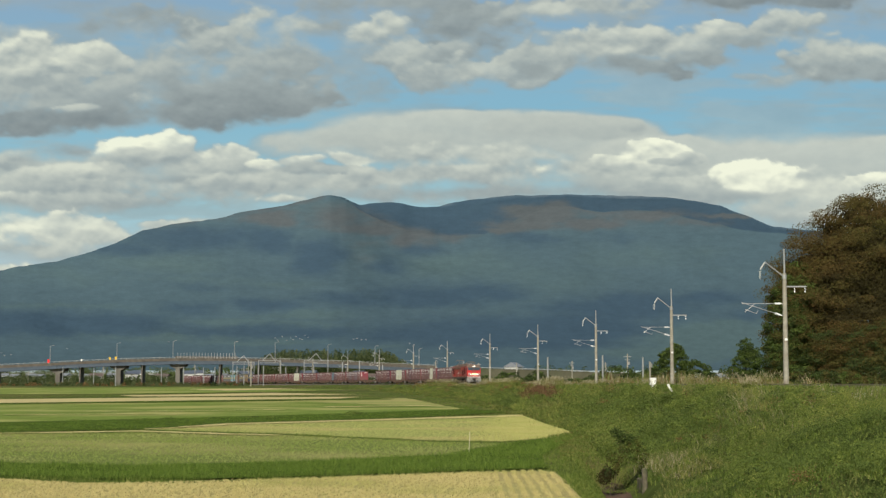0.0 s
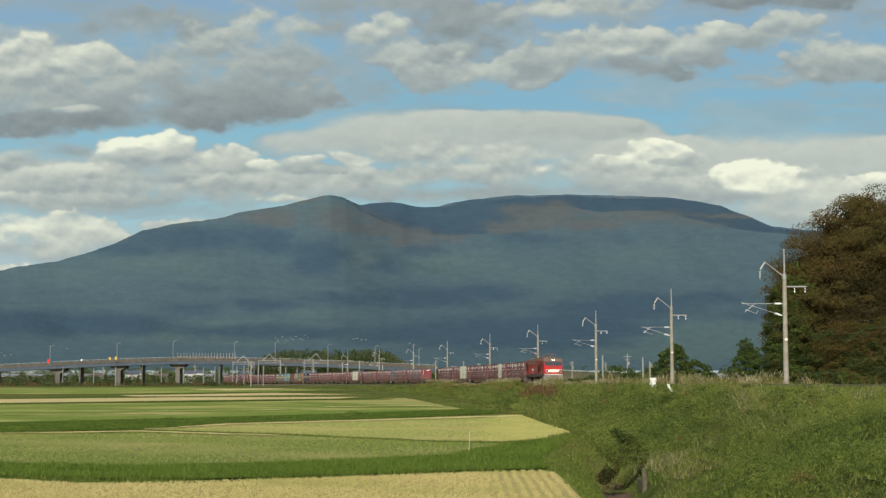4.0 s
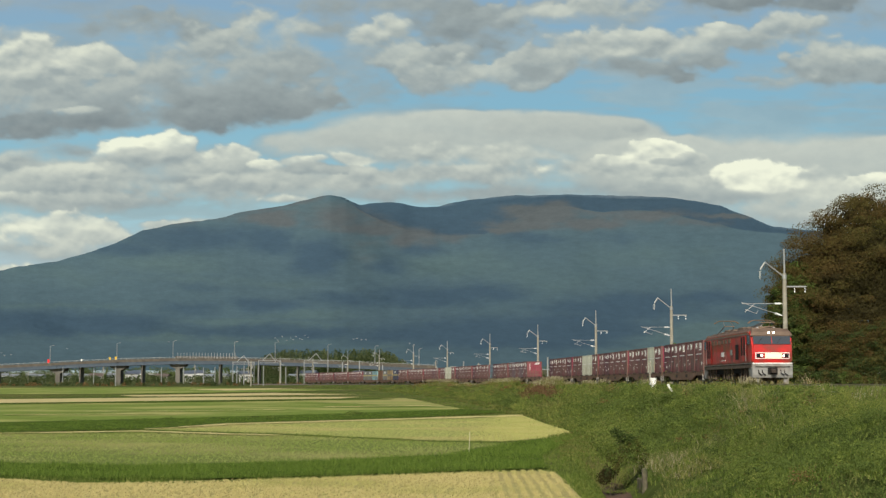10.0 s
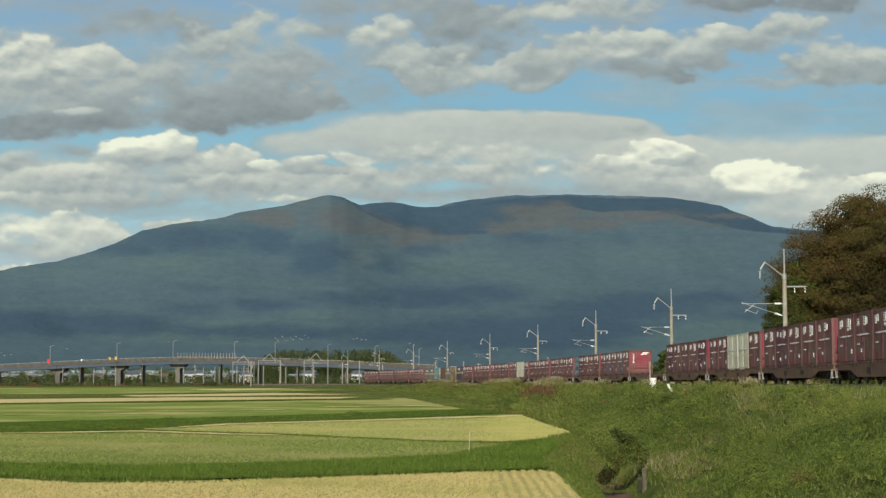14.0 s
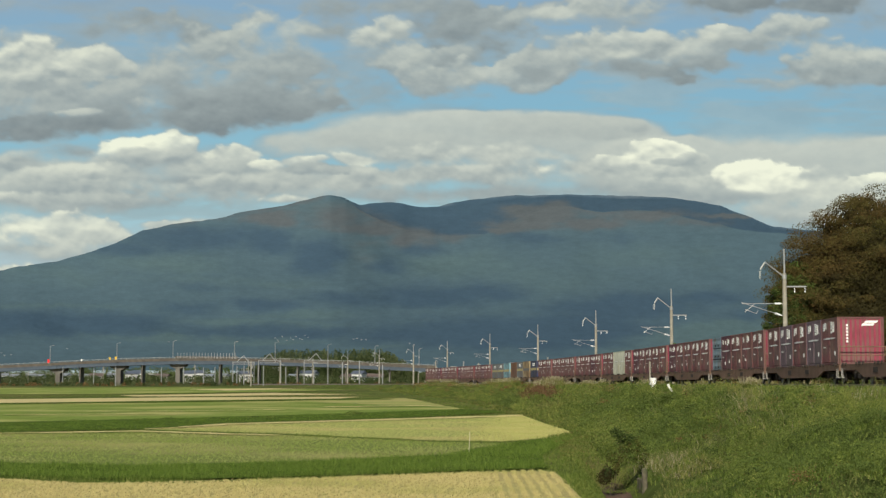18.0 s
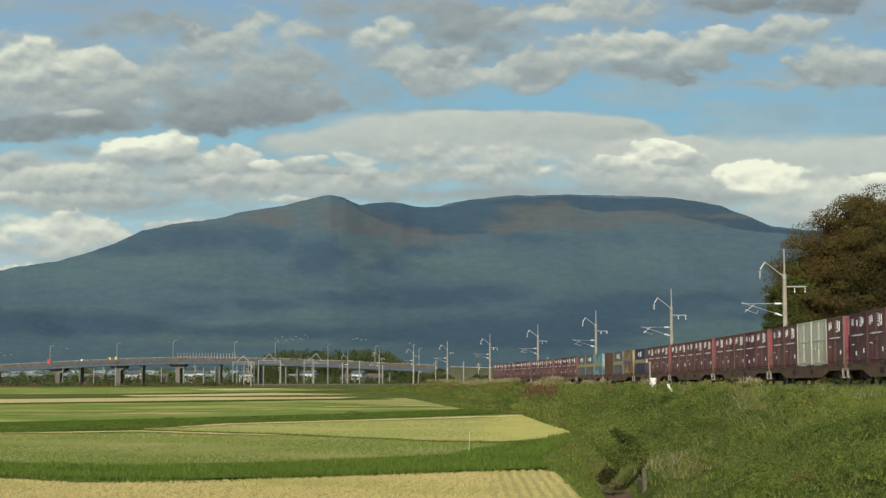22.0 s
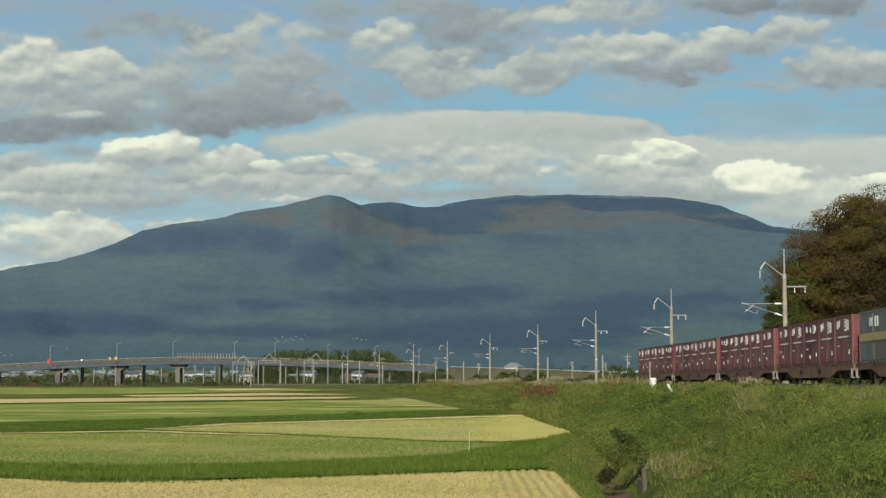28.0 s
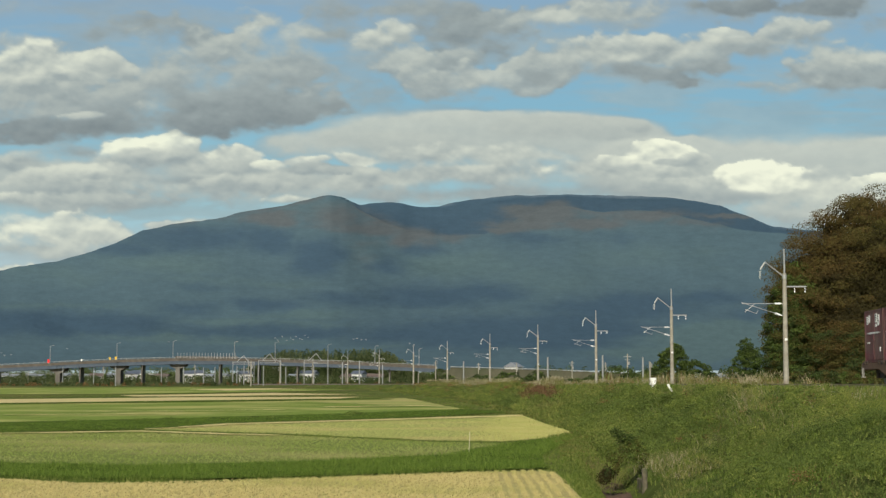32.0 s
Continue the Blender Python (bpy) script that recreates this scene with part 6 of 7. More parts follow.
bank_plants()
meadow_grass()
stubble(FIELDS[0][3], 0.28, 0.07, 8, 0.055, STUBBLE, "straw_stubble", "rows of pale cut rice stalks", 0.012, 50, 0.14)
stubble(FIELDS[1][3], 0.23, 0.2, 3, 0.055, STUBBLE_GREEN, "regrown_stubble", "rows of rice stubble sprouting green", 0.0, 92, 0.2)
stubble(FIELDS[2][3], 0.27, 0.3, 3, 0.05, STUBBLE_MIXED, "straw_stubble", "rows of dry straw-coloured stubble", 0.0, 132, 0.24)
stubble([(-3.0, 117.0), (6.3, 129.5), (7.0, 87.0), (4.9, 78.0), (2.8, 73.4), (0.0, 75.2), (-2.0, 84.0)], 0.16, 0.2, 5, 0.07, STUBBLE_TIP, "dry_straw", "loose dry straw at the tip of a field", 0.0, 130, 0.1, (-4.2, 0.6))


def plume_tufts():
    """Pale plumed grass along the brow of the bank."""
    v, spots = [], [(60, -4.2), (64, -3.6), (92, -3.7), (98, -4.4), (104, -3.6), (118, -3.8), (128, -4.0), (133, -3.5), (140, -4.6), (150, -3.9), (165, -4.2), (180, -3.8), (200, -4.1), (225, -4.0), (16, -4.3), (245, -4.2), (168, -4.6), (172, -4.3), (176, -4.7), (181, -4.5), (186, -4.6), (190, -4.4)]
    spots += [(48, 5.6), (56, 5.4), (64, 6.0), (72, 5.5), (80, 6.2), (88, 5.4), (97, 6.0), (106, 5.6), (115, 6.2), (125, 5.6), (236, -4.4), (243, -4.8), (250, -4.4), (258, -4.6), (268, -4.4), (122, -4.4), (125, -4.7), (127, -4.2), (130, -4.6)]
    for s, d in spots:
        big = 1.8 if (121 < s < 131 or s > 230 or 160 < s < 192) else 2.1 if d > 0 else 1.0
        x, y, _ = line_at(s, d)
        t = thing("plume_grass", "tuft of tall grass with pale feathery plumes", "grass", "plumed grass along the bank")
        t.location = (float(x), float(y), float(land(x, y)))
        n = 160
        p = np.stack([RNG.normal(0, 0.28, n), RNG.normal(0, 0.28, n), np.zeros(n)], 1)
        p, h = p * big, RNG.uniform(0.35, 0.75, n) * big
        part("blades", blade_mesh("blades", p, h, np.full(n, 0.035), h * RNG.uniform(0.3, 0.8, n), [WEED_PALE]), None, t)
        n = 110
        p = np.stack([RNG.normal(0, 0.34, n), RNG.normal(0, 0.34, n), RNG.uniform(0.4, 0.7, n)], 1) * big
        part("plumes", blade_mesh("plumes", p, RNG.uniform(0.15, 0.3, n), np.full(n, 0.04), RNG.uniform(0.03, 0.15, n), [PLUME]), None, t, "pale feathery seed heads")


plume_tufts()


def leafy_tree(name, label, at, blobs, mats, leaves, size, trunk, clump=1.0, group="", hollow=0.55, seed=3, fill=0.0, squash=0.5, core=None):
    """A tree: tapered trunk with limbs, and a crown of leaf clumps set over uneven blobs.
    blobs: centre x, y, z and radii rx, ry, rz in the tree's own space, and the material index."""
    rng = np.random.default_rng(seed)
    t = thing(name, label, "tree", group)
    t.location = at
    tops = []
    pts, slots, aims = [], [], []
    weight = np.array([b[3] * b[5] + b[3] * b[4] for b in blobs])
    for b, share in zip(blobs, weight / weight.sum()):
        n = int(leaves * share)
        k = max(6, int(b[3] * b[5] * 5.5 / clump ** 2))
        j = np.arange(k) + 0.5
        a, hz = j * 2.39996, 1 - 2 * j / k
        c = np.stack([np.sqrt(1 - hz * hz) * np.cos(a), np.sqrt(1 - hz * hz) * np.sin(a), hz], 1) + rng.normal(0, 0.12, (k, 3))
        c /= np.linalg.norm(c, axis=1, keepdims=True)
        c *= rng.uniform(hollow, 1.0, (k, 1)) ** 0.5
        c[:, 1] = np.where(c[:, 1] > 0.35, -c[:, 1], c[:, 1])
        centre = np.array(b[:3]) + c * np.array(b[3:6])
        tops += [centre[j] for j in range(0, k, max(1, k // 5))]
        rad = clump * rng.uniform(0.55, 1.25, k)
        which = rng.integers(0, k, n)
        off = rng.normal(size=(n, 3))
        off /= np.linalg.norm(off, axis=1, keepdims=True)
        off *= rng.uniform(0.2, 1, (n, 1)) ** 0.4 * rad[which][:, None]
        off[:, 2] *= squash
        pts.append(centre[which] + off)
        aims.append(off / (rad[which][:, None] + 1e-6) + np.array([0, -0.2, 0.35]))
        # low clumps of a cored crown take its dark tone: shade painted in
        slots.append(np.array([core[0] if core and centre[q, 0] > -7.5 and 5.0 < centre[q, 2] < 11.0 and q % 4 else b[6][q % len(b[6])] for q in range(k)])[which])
        # leaves between the clumps, in the core's painted-shade tones where given
        m = int(n * 0.7 * fill)
        u = rng.normal(size=(m, 3))
        u /= np.linalg.norm(u, axis=1, keepdims=True)
        u[:, 1] = np.where(u[:, 1] > 0.35, -u[:, 1], u[:, 1])
        bump = 0.93 + 0.06 * np.sin(u[:, 0] * 9 + b[0]) * np.sin(u[:, 2] * 11 + b[2]) + rng.uniform(-0.16, 0.02, m)
        bump = bump if core is None else bump - 0.01
        pts.append(np.array(b[:3]) + u * bump[:, None] * np.array(b[3:6]))
        aims.append(u + np.array([0, -0.2, 0.35]))
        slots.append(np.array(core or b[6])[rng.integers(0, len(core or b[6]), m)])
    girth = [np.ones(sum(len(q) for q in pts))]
    # large dark leaves paint the crown's inner shade and close see-through gaps
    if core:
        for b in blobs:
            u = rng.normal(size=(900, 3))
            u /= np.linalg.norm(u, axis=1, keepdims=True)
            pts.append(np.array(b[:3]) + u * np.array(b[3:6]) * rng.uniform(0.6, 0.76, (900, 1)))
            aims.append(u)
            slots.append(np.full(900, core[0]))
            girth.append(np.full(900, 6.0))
    p, aim, girth = np.concatenate(pts), np.concatenate(aims), np.concatenate(girth)
    keep = p[:, 2] > 0.05
    p, aim, sl, girth = p[keep], aim[keep], np.concatenate(slots)[keep], girth[keep]
    part("crown", leaf_mesh("crown", p, rng.uniform(0.7, 1.35, len(p)) * size * girth, mats, sl, 0.25, aim, 1.6 if core else 0.9), None, t)
    r, h = trunk
    bm = rods(((0, 0, -0.4), (0.1, 0, h * 0.5), r, r * 0.75), ((0.1, 0, h * 0.5), (0.0, 0.1, h), r * 0.75, r * 0.4), sides=10)
    part("trunk", bm, BARK, t)
    for q in tops[:14]:
        part("limb", rods(((0.05, 0.05, h * rng.uniform(0.45, 0.95)), tuple(q), r * 0.32, r * 0.08), sides=6), BARK, t)
    return t


RUST_LEAF = foliage("rusty_leaf", (0.073, 0.050, 0.017), (0.098, 0.064, 0.021), 0.1, (0.062, 0.050, 0.014), 0.25, 0.12)
OLIVE_LEAF = foliage("olive_leaf", (0.062, 0.059, 0.016), (0.086, 0.077, 0.021), 0.1, (0.075, 0.050, 0.015), 0.2, 0.12)
GREEN_LEAF = foliage("green_leaf", (0.055, 0.090, 0.018), (0.098, 0.132, 0.032), 0.3, None, 0.3, 0.18)
DARK_LEAF = foliage("dark_leaf", (0.034, 0.054, 0.016), (0.054, 0.076, 0.022), 0.3, None, 0.3, 0.12)
# crown shade painted as dark brown leaf; also colours the withered bush
SHADE_LEAF = foliage("shade_and_withered_leaf", (0.034, 0.030, 0.011), (0.048, 0.040, 0.014), 0.15, None, 0.3, 0.08)
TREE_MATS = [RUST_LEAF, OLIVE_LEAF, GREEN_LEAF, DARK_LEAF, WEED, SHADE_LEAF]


def trees():
    R, O, G, D = 0, 1, 2, 3
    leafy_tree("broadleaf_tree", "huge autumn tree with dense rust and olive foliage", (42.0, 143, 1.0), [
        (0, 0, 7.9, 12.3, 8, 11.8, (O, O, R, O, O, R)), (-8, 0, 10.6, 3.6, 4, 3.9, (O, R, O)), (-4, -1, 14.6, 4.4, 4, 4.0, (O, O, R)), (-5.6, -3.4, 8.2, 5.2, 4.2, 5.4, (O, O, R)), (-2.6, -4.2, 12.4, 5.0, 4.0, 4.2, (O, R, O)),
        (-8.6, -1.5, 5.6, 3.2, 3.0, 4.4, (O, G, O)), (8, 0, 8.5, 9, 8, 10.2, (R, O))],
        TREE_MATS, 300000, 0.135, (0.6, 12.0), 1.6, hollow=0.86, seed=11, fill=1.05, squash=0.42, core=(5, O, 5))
    leafy_tree("broadleaf_tree", "green leafy tree draped over with creepers", (32.5, 139.5, 1.0), [
        (-1.6, 0, 6.4, 2.4, 2.6, 4.2, (G, O, D)), (-0.4, 0.5, 9.6, 2.6, 2.4, 2.8, (O, G, O)), (-2.3, 0, 4.0, 1.9, 2.2, 2.6, (G, O, D)), (1.2, 0, 5.0, 2.5, 2.2, 3.4, (D, O))],
        TREE_MATS, 60000, 0.14, (0.3, 7.0), 0.7, seed=12, fill=1.0)
    leafy_tree("red_leaved_thicket", "thicket with rusty red autumn leaves", (38, 134, 1.0), [
        (-3.2, 0, 4.4, 3.2, 2.4, 2.7, (R, O, D)), (1.2, -0.5, 5.0, 3.6, 2.4, 3.0, (O, D, R, O)), (5.6, 0, 4.2, 3.6, 2.5, 2.8, (O, R, O)), (-1.0, -1.2, 2.4, 5, 2, 1.8, (O, D))],
        TREE_MATS, 70000, 0.12, (0.25, 4.0), 0.9, seed=13, fill=0.8)
    leafy_tree("shrub", "dark green shrub at the foot of a mast", (27.2, 118.5, 1.9), [(0, 0, 1.0, 1.1, 0.9, 1.1, (G, D, O)), (1.6, 0.3, 0.9, 1.2, 0.9, 1.0, (O, D)), (3.6, 0.5, 0.8, 1.4, 0.9, 0.9, (O, G))], TREE_MATS, 9000, 0.12, (0.06, 1.0), 0.4, seed=14)
    leafy_tree("small_tree", "small bright green broadleaf tree behind the track", (32.4, 168, 0.9), [
        (0, 0, 3.4, 1.6, 1.4, 2.3, (G, D, G)), (-1.0, 0, 2.2, 1.6, 1.2, 1.5, (G, D)), (1.4, 0, 2.2, 1.5, 1.2, 1.6, (D, G)), (-0.1, 0, 5.3, 0.75, 0.8, 1.5, (G, D)), (0.5, 0, 4.6, 1.0, 0.9, 1.2, (D, G)), (-1.9, 0, 1.2, 1.1, 1.0, 1.0, (D, G))], TREE_MATS, 24000, 0.15, (0.14, 3.6), 0.45, seed=15)
    leafy_tree("small_tree", "dark green bushy tree behind the track", (33, 220, 1.0), [
        (-0.8, 0, 4.2, 2.1, 2, 2.7, (G, D, G)), (-2.6, 0, 2.8, 1.6, 1.6, 2.0, (D, G)), (2.2, 0, 3.0, 2.4, 1.8, 2.0, (D, G)), (-0.5, 0, 6.1, 1.2, 1.2, 1.2, (G, D)), (-1.6, 0, 5.4, 1.0, 1.0, 1.0, (D, G)), (4.3, 0, 1.8, 1.7, 1.4, 1.4, (D,)), (5.9, 0, 1.2, 1.2, 1.2, 0.9, (D, G))], TREE_MATS, 24000, 0.22, (0.2, 4.0), 0.5, seed=16)
    for px, py, w, h, sd in ((38, 345, 4.6, 5.6, 21), (46, 352, 3.6, 4.6, 22), (33, 330, 2.6, 3.2, 23), (24, 285, 2.4, 2.4, 24), (19, 280, 2.2, 2.0, 25), (28.5, 310, 2.0, 2.4, 26), (13, 300, 1.8, 1.8, 27), (9, 368, 3.0, 3.6, 28), (14.5, 352, 3.0, 4.2, 29), (20, 335, 3.0, 4.0, 30), (52, 420, 4.0, 4.4, 32), (-1.2, 600, 3.0, 7.4, 35), (2.6, 590, 2.4, 4.6, 36)):
        leafy_tree("roadside_bush", "dark green bushy scrub beyond the railway", (px, py, 1.2), [(0, 0, h * 0.5, w, w * 0.6, h * 0.5, (D, D, G)), (-w * 0.8, 0, h * 0.32, w * 0.7, w * 0.5, h * 0.33, (D, G)), (w * 0.8, 0, h * 0.35, w * 0.7, w * 0.5, h * 0.36, (D,))],
                   TREE_MATS, 4200, 0.40, (0.15, h * 0.6), 0.8, "bushes beyond the railway", seed=sd)
    # ditch side bushes
    for at, blobs, n, sd, label in (
            ((5.35, 49.8, -0.4), ((0.16, 0, 1.52, 0.26, 0.2, 0.22, (D, D, G)), (0.42, 0.1, 1.36, 0.30, 0.2, 0.20, (D, G)), (-0.22, 0, 1.10, 0.40, 0.3, 0.26, (G, 4, 4)), (0.62, 0.1, 1.12, 0.52, 0.3, 0.30, (G, 4, O)), (0.10, 0, 0.72, 0.44, 0.3, 0.28, (O, 4, G)), (0.84, 0, 0.78, 0.34, 0.2, 0.24, (4, O, G))), 4600, 31, "scraggy dark bush over the ditch"),
            ((5.06, 48.2, -0.5), ((0, 0, 0.50, 0.24, 0.2, 0.22, (5, D, 5)), (-0.16, 0, 0.34, 0.22, 0.16, 0.20, (5, 5)), (0.22, 0, 0.62, 0.20, 0.16, 0.12, (O, 4))), 1700, 33, "withered dark bush beside the ditch")):
        leafy_tree("shrub", label, at, list(blobs), TREE_MATS, n, 0.050, (0.012, 0.5), 0.11, seed=sd, hollow=0.1, squash=1.0, fill=0.15)


trees()
bund_weeds()


def flower_patch():
    for s, d, w in ((-13.0, -6.5, 0.40), (-20.0, -6.3, 0.30), (-9.5, -6.2, 0.25)):
        x, y, _ = line_at(s, d)
        n = 110
        p = np.stack([x + RNG.normal(0, w, n), y + RNG.normal(0, w * 1.4, n), np.zeros(n)], 1)
        p[:, 2] = land(p[:, 0], p[:, 1]) + RNG.uniform(0.15, 0.42, n)
        tagged(new("white_flowers", leaf_mesh("white_flowers", p, RNG.uniform(0.04, 0.09, n), [FLOWER], None, 0.5)), "patch of small white wild flowers among weeds", "flowers", kind="stuff")


flower_patch()


# ---- by the line: ditch, marker box, stake ----
PIER_DIRTY = material("dirty_concrete", (0.14, 0.125, 0.082), 0.95, grain=0.6, scale=6, bump=0.8, stain=(0.07, 0.078, 0.035), stain_scale=3)


STAKE = material("pale_stake_wood", (0.62, 0.57, 0.40), 0.85, grain=0.25, scale=9)


def ditch_and_markers():
    b = thing("culvert", "low concrete culvert wall beside a muddy ditch", "culvert")
    b.matrix_world = pose(5.8, 47.0, 0, 0, 0, 2)
    part("side_wall", boxes((0.03, 0.11, -0.78, 0.4, -0.9, -0.10), bevel=0.03), material("mossy_concrete", (0.16, 0.135, 0.085), 0.95, grain=0.5, scale=7, bump=0.8, stain=(0.075, 0.085, 0.03), stain_scale=3.5, stain_at=(0.42, 0.58)), b)
    part("end_post", boxes((-0.02, 0.13, -0.95, -0.8, -0.9, 0.24), bevel=0.03), PIER_DIRTY, b, "rough grey concrete end post")
    t = thing("marker_box", "white metal relay box on a post beside the track", "box")
    x, y, _ = line_at(52, -5.05)
    t.location = (float(x), float(y), 2.12)
    part("case", boxes((-0.23, 0.23, -0.2, 0.2, 0.22, 1.0), bevel=0.03), WHITE, t)
    part("lid", boxes((-0.25, 0.25, -0.23, 0.23, 1.0, 1.05), bevel=0.01), WHITE, t)
    part("post", boxes((-0.16, 0.12, -0.1, 0.1, -0.4, 0.24), bevel=0.01), WHITE, t)
    t = thing("marker_post", "slim weathered concrete post by the track", "post")
    x, y, _ = line_at(54, -4.98)
    t.location = (float(x), float(y), 2.0)
    part("shaft", rods(((0, 0, -0.4), (0, 0, 2.45), 0.07), sides=8), POLE, t)
    part("cap", rods(((0, 0, 2.45), (0, 0, 2.5), 0.08), sides=8), POLE, t)
    t = thing("slanted_marker", "leaning white painted marker board in the grass", "marker")
    x, y, _ = line_at(37, -5.8)
    t.matrix_world = pose(float(x), float(y), 2.02, 0, -28, 0)
    part("board", boxes((-0.075, 0.075, -0.03, 0.03, -0.1, 0.74), bevel=0.02), WHITE, t)
    t = thing("field_stake", "thin pale wooden stake standing in the stubble", "stake")
    t.matrix_world = pose(1.0, 61.2, 0, 0, 3, 0)
    part("rod", rods(((0, 0, -0.2), (0, 0, 0.86), 0.013, 0.011), sides=8), STAKE, t)


def ditch():
    n = 60
    y = np.linspace(36, 53, n)
    s = y - 75.33
    rows = []
    for side in (-15.5, -15.4, -15.25, -15.1, -14.95, -14.8, -14.7):
        a, b, _ = line_at(s, side)
        rows.append(np.stack([a, b, land(a, b) + 0.035], 1))
    v = np.stack(rows, 1).reshape(-1, 3)
    i = (np.arange(n - 1)[:, None] * 7 + np.arange(6)[None]).ravel()
    mud = material("ditch_mud", (0.16, 0.105, 0.075), 0.8, grain=0.5, scale=5, bump=0.6, stain=(0.05, 0.04, 0.025), stain_scale=1.5, spec=0.03)
    tagged(new("ditch", np_mesh("ditch", v, np.stack([i, i + 1, i + 8, i + 7], 1), [mud], smooth=True)), "narrow muddy drainage ditch at the foot of the bank", "ditch", kind="structure")


ditch_and_markers()
ditch()


# ---- road viaduct and ramp ----
ROAD_Y = 650.0
ASPHALT = material("asphalt", (0.055, 0.055, 0.055), 0.9, grain=0.3, scale=2)
PARAPET = material("parapet_concrete", (0.135, 0.118, 0.094), 0.9, grain=0.45, scale=0.6, stain=(0.085, 0.075, 0.062), stain_scale=0.25)
PIER = material("pier_concrete", (0.165, 0.155, 0.132), 0.95, grain=0.35, scale=0.5, stain=(0.11, 0.10, 0.085), stain_scale=0.2)
RAMP_WALL = material("ramp_wall", (0.098, 0.096, 0.062), 0.95, grain=0.3, scale=0.3, stain=(0.06, 0.07, 0.035), stain_scale=0.08)


def deck_z(x):
    """Height of the carriageway along the viaduct."""
    return np.interp(x, [-215, -184, -137, -106, -83, -52, -24, -3, 40, 76, 110], [8.0, 9.3, 11.7, 12.5, 12.3, 11.4, 10.1, 9.2, 8.0, 6.6, 4.6])


def slab(x0, x1, y0, y1, lo, hi):
    """A block between two cross sections that follows the deck; lo and hi are measured from the carriageway."""
    bm = bmesh.new()
    a, b = float(deck_z(x0)), float(deck_z(x1))
    vs = [bm.verts.new(p) for p in ((x0, y0, a + lo), (x0, y1, a + lo), (x0, y1, a + hi), (x0, y0, a + hi), (x1, y0, b + lo), (x1, y1, b + lo), (x1, y1, b + hi), (x1, y0, b + hi))]
    for f in ((0, 1, 2, 3), (7, 6, 5, 4), (0, 4, 5, 1), (1, 5, 6, 2), (2, 6, 7, 3), (3, 7, 4, 0)):
        bm.faces.new([vs[i] for i in f])
    bmesh.ops.recalc_face_normals(bm, faces=bm.faces)
    return bm


def viaduct():
    v = thing("road_viaduct", "long curved concrete road viaduct with steel girders over the railway", "viaduct")
    edges = [-215, -184, -158.6, -149.5, -133.6, -124, -109.2, -92, -76, -60, -40, -22, -3]
    for a, b in zip(edges[:-1], edges[1:]):
        d = part("deck_span", slab(a, b, ROAD_Y - 5, ROAD_Y + 5, -0.35, 0.0), PIER, v)
        part("carriageway", slab(a, b, ROAD_Y - 4.3, ROAD_Y + 4.3, 0.0, 0.06), ASPHALT, d)
        part("parapet", slab(a, b, ROAD_Y - 5.02, ROAD_Y - 4.7, -0.25, 0.62), PARAPET, d)
        part("parapet", slab(a, b, ROAD_Y + 4.7, ROAD_Y + 5.02, -0.4, 1.0), PARAPET, d)
        for y in (-4.8, 0.0, 3.6):
            part("girder", slab(a + 0.1, b - 0.1, ROAD_Y + y, ROAD_Y + y + 0.4, -1.75, -0.25 if y < 0 else -0.4), STEEL_BLUE, d, "blue-grey steel girder")
        bm = bmesh.new()
        n = int((b - a) / 2)
        for k in range(n):
            x = a + (b - a) * (k + 0.5) / n
            box(bm, x - 0.06, x + 0.06, ROAD_Y - 4.9, ROAD_Y - 4.78, float(deck_z(x)) + 0.7, float(deck_z(x)) + 1.28)
        tagged(part("guard_posts", bm, GALV, d), kind="stuff")
        part("guard_rail", slab(a, b, ROAD_Y - 4.93, ROAD_Y - 4.87, 1.14, 1.26), GALV, d)
    for k, x in enumerate(edges[1:-1]):
        top = float(deck_z(x)) - 1.65
        big = k in (1, 3, 5)
        w, cap = (0.9, 3.2) if big else (0.3, 0.4)
        bm = prism([(x - w, -0.5), (x + w, -0.5), (x + w, top - 2.0), (x + cap, top - 0.8), (x + cap, top), (x - cap, top), (x - cap, top - 0.8), (x - w, top - 2.0)], 1, ROAD_Y - 3.2, ROAD_Y + 3.2)
        part("pier", bm, PIER, v, "flared concrete pier" if big else "")
    part("abutment", boxes((-3, 3, ROAD_Y - 5.4, ROAD_Y + 6, -0.5, 8.4), bevel=0.1), RAMP_WALL, v)
    # screen fence
    bm = bmesh.new()
    for x in np.arange(-109, -84, 1.25):
        box(bm, x - 0.07, x + 0.07, ROAD_Y - 4.7, ROAD_Y - 4.5, float(deck_z(x)), float(deck_z(x)) + 2.9)
    tagged(part("screen_posts", bm, GALV, v), kind="stuff")
    part("screen_mesh", slab(-110, -84.5, ROAD_Y - 4.66, ROAD_Y - 4.6, 0.9, 1.5), PARAPET, v)
    r = thing("road_ramp", "earth road ramp with tan retaining wall and guard rail", "ramp")
    xs = [3, 22, 40, 58, 76, 94, 110]
    for a, b in zip(xs[:-1], xs[1:]):
        t = part("retaining_wall", slab(a, b, ROAD_Y - 5.5, ROAD_Y + 6, -9.0, 0.0), RAMP_WALL, r)
        part("kerb_barrier", slab(a, b, ROAD_Y - 5.6, ROAD_Y - 5.3, 0.0, 0.35), RAMP_WALL, t)
        part("guard_rail", slab(a, b, ROAD_Y - 5.55, ROAD_Y - 5.45, 0.55, 0.75), GALV, t, "pale steel guard rail")


viaduct()


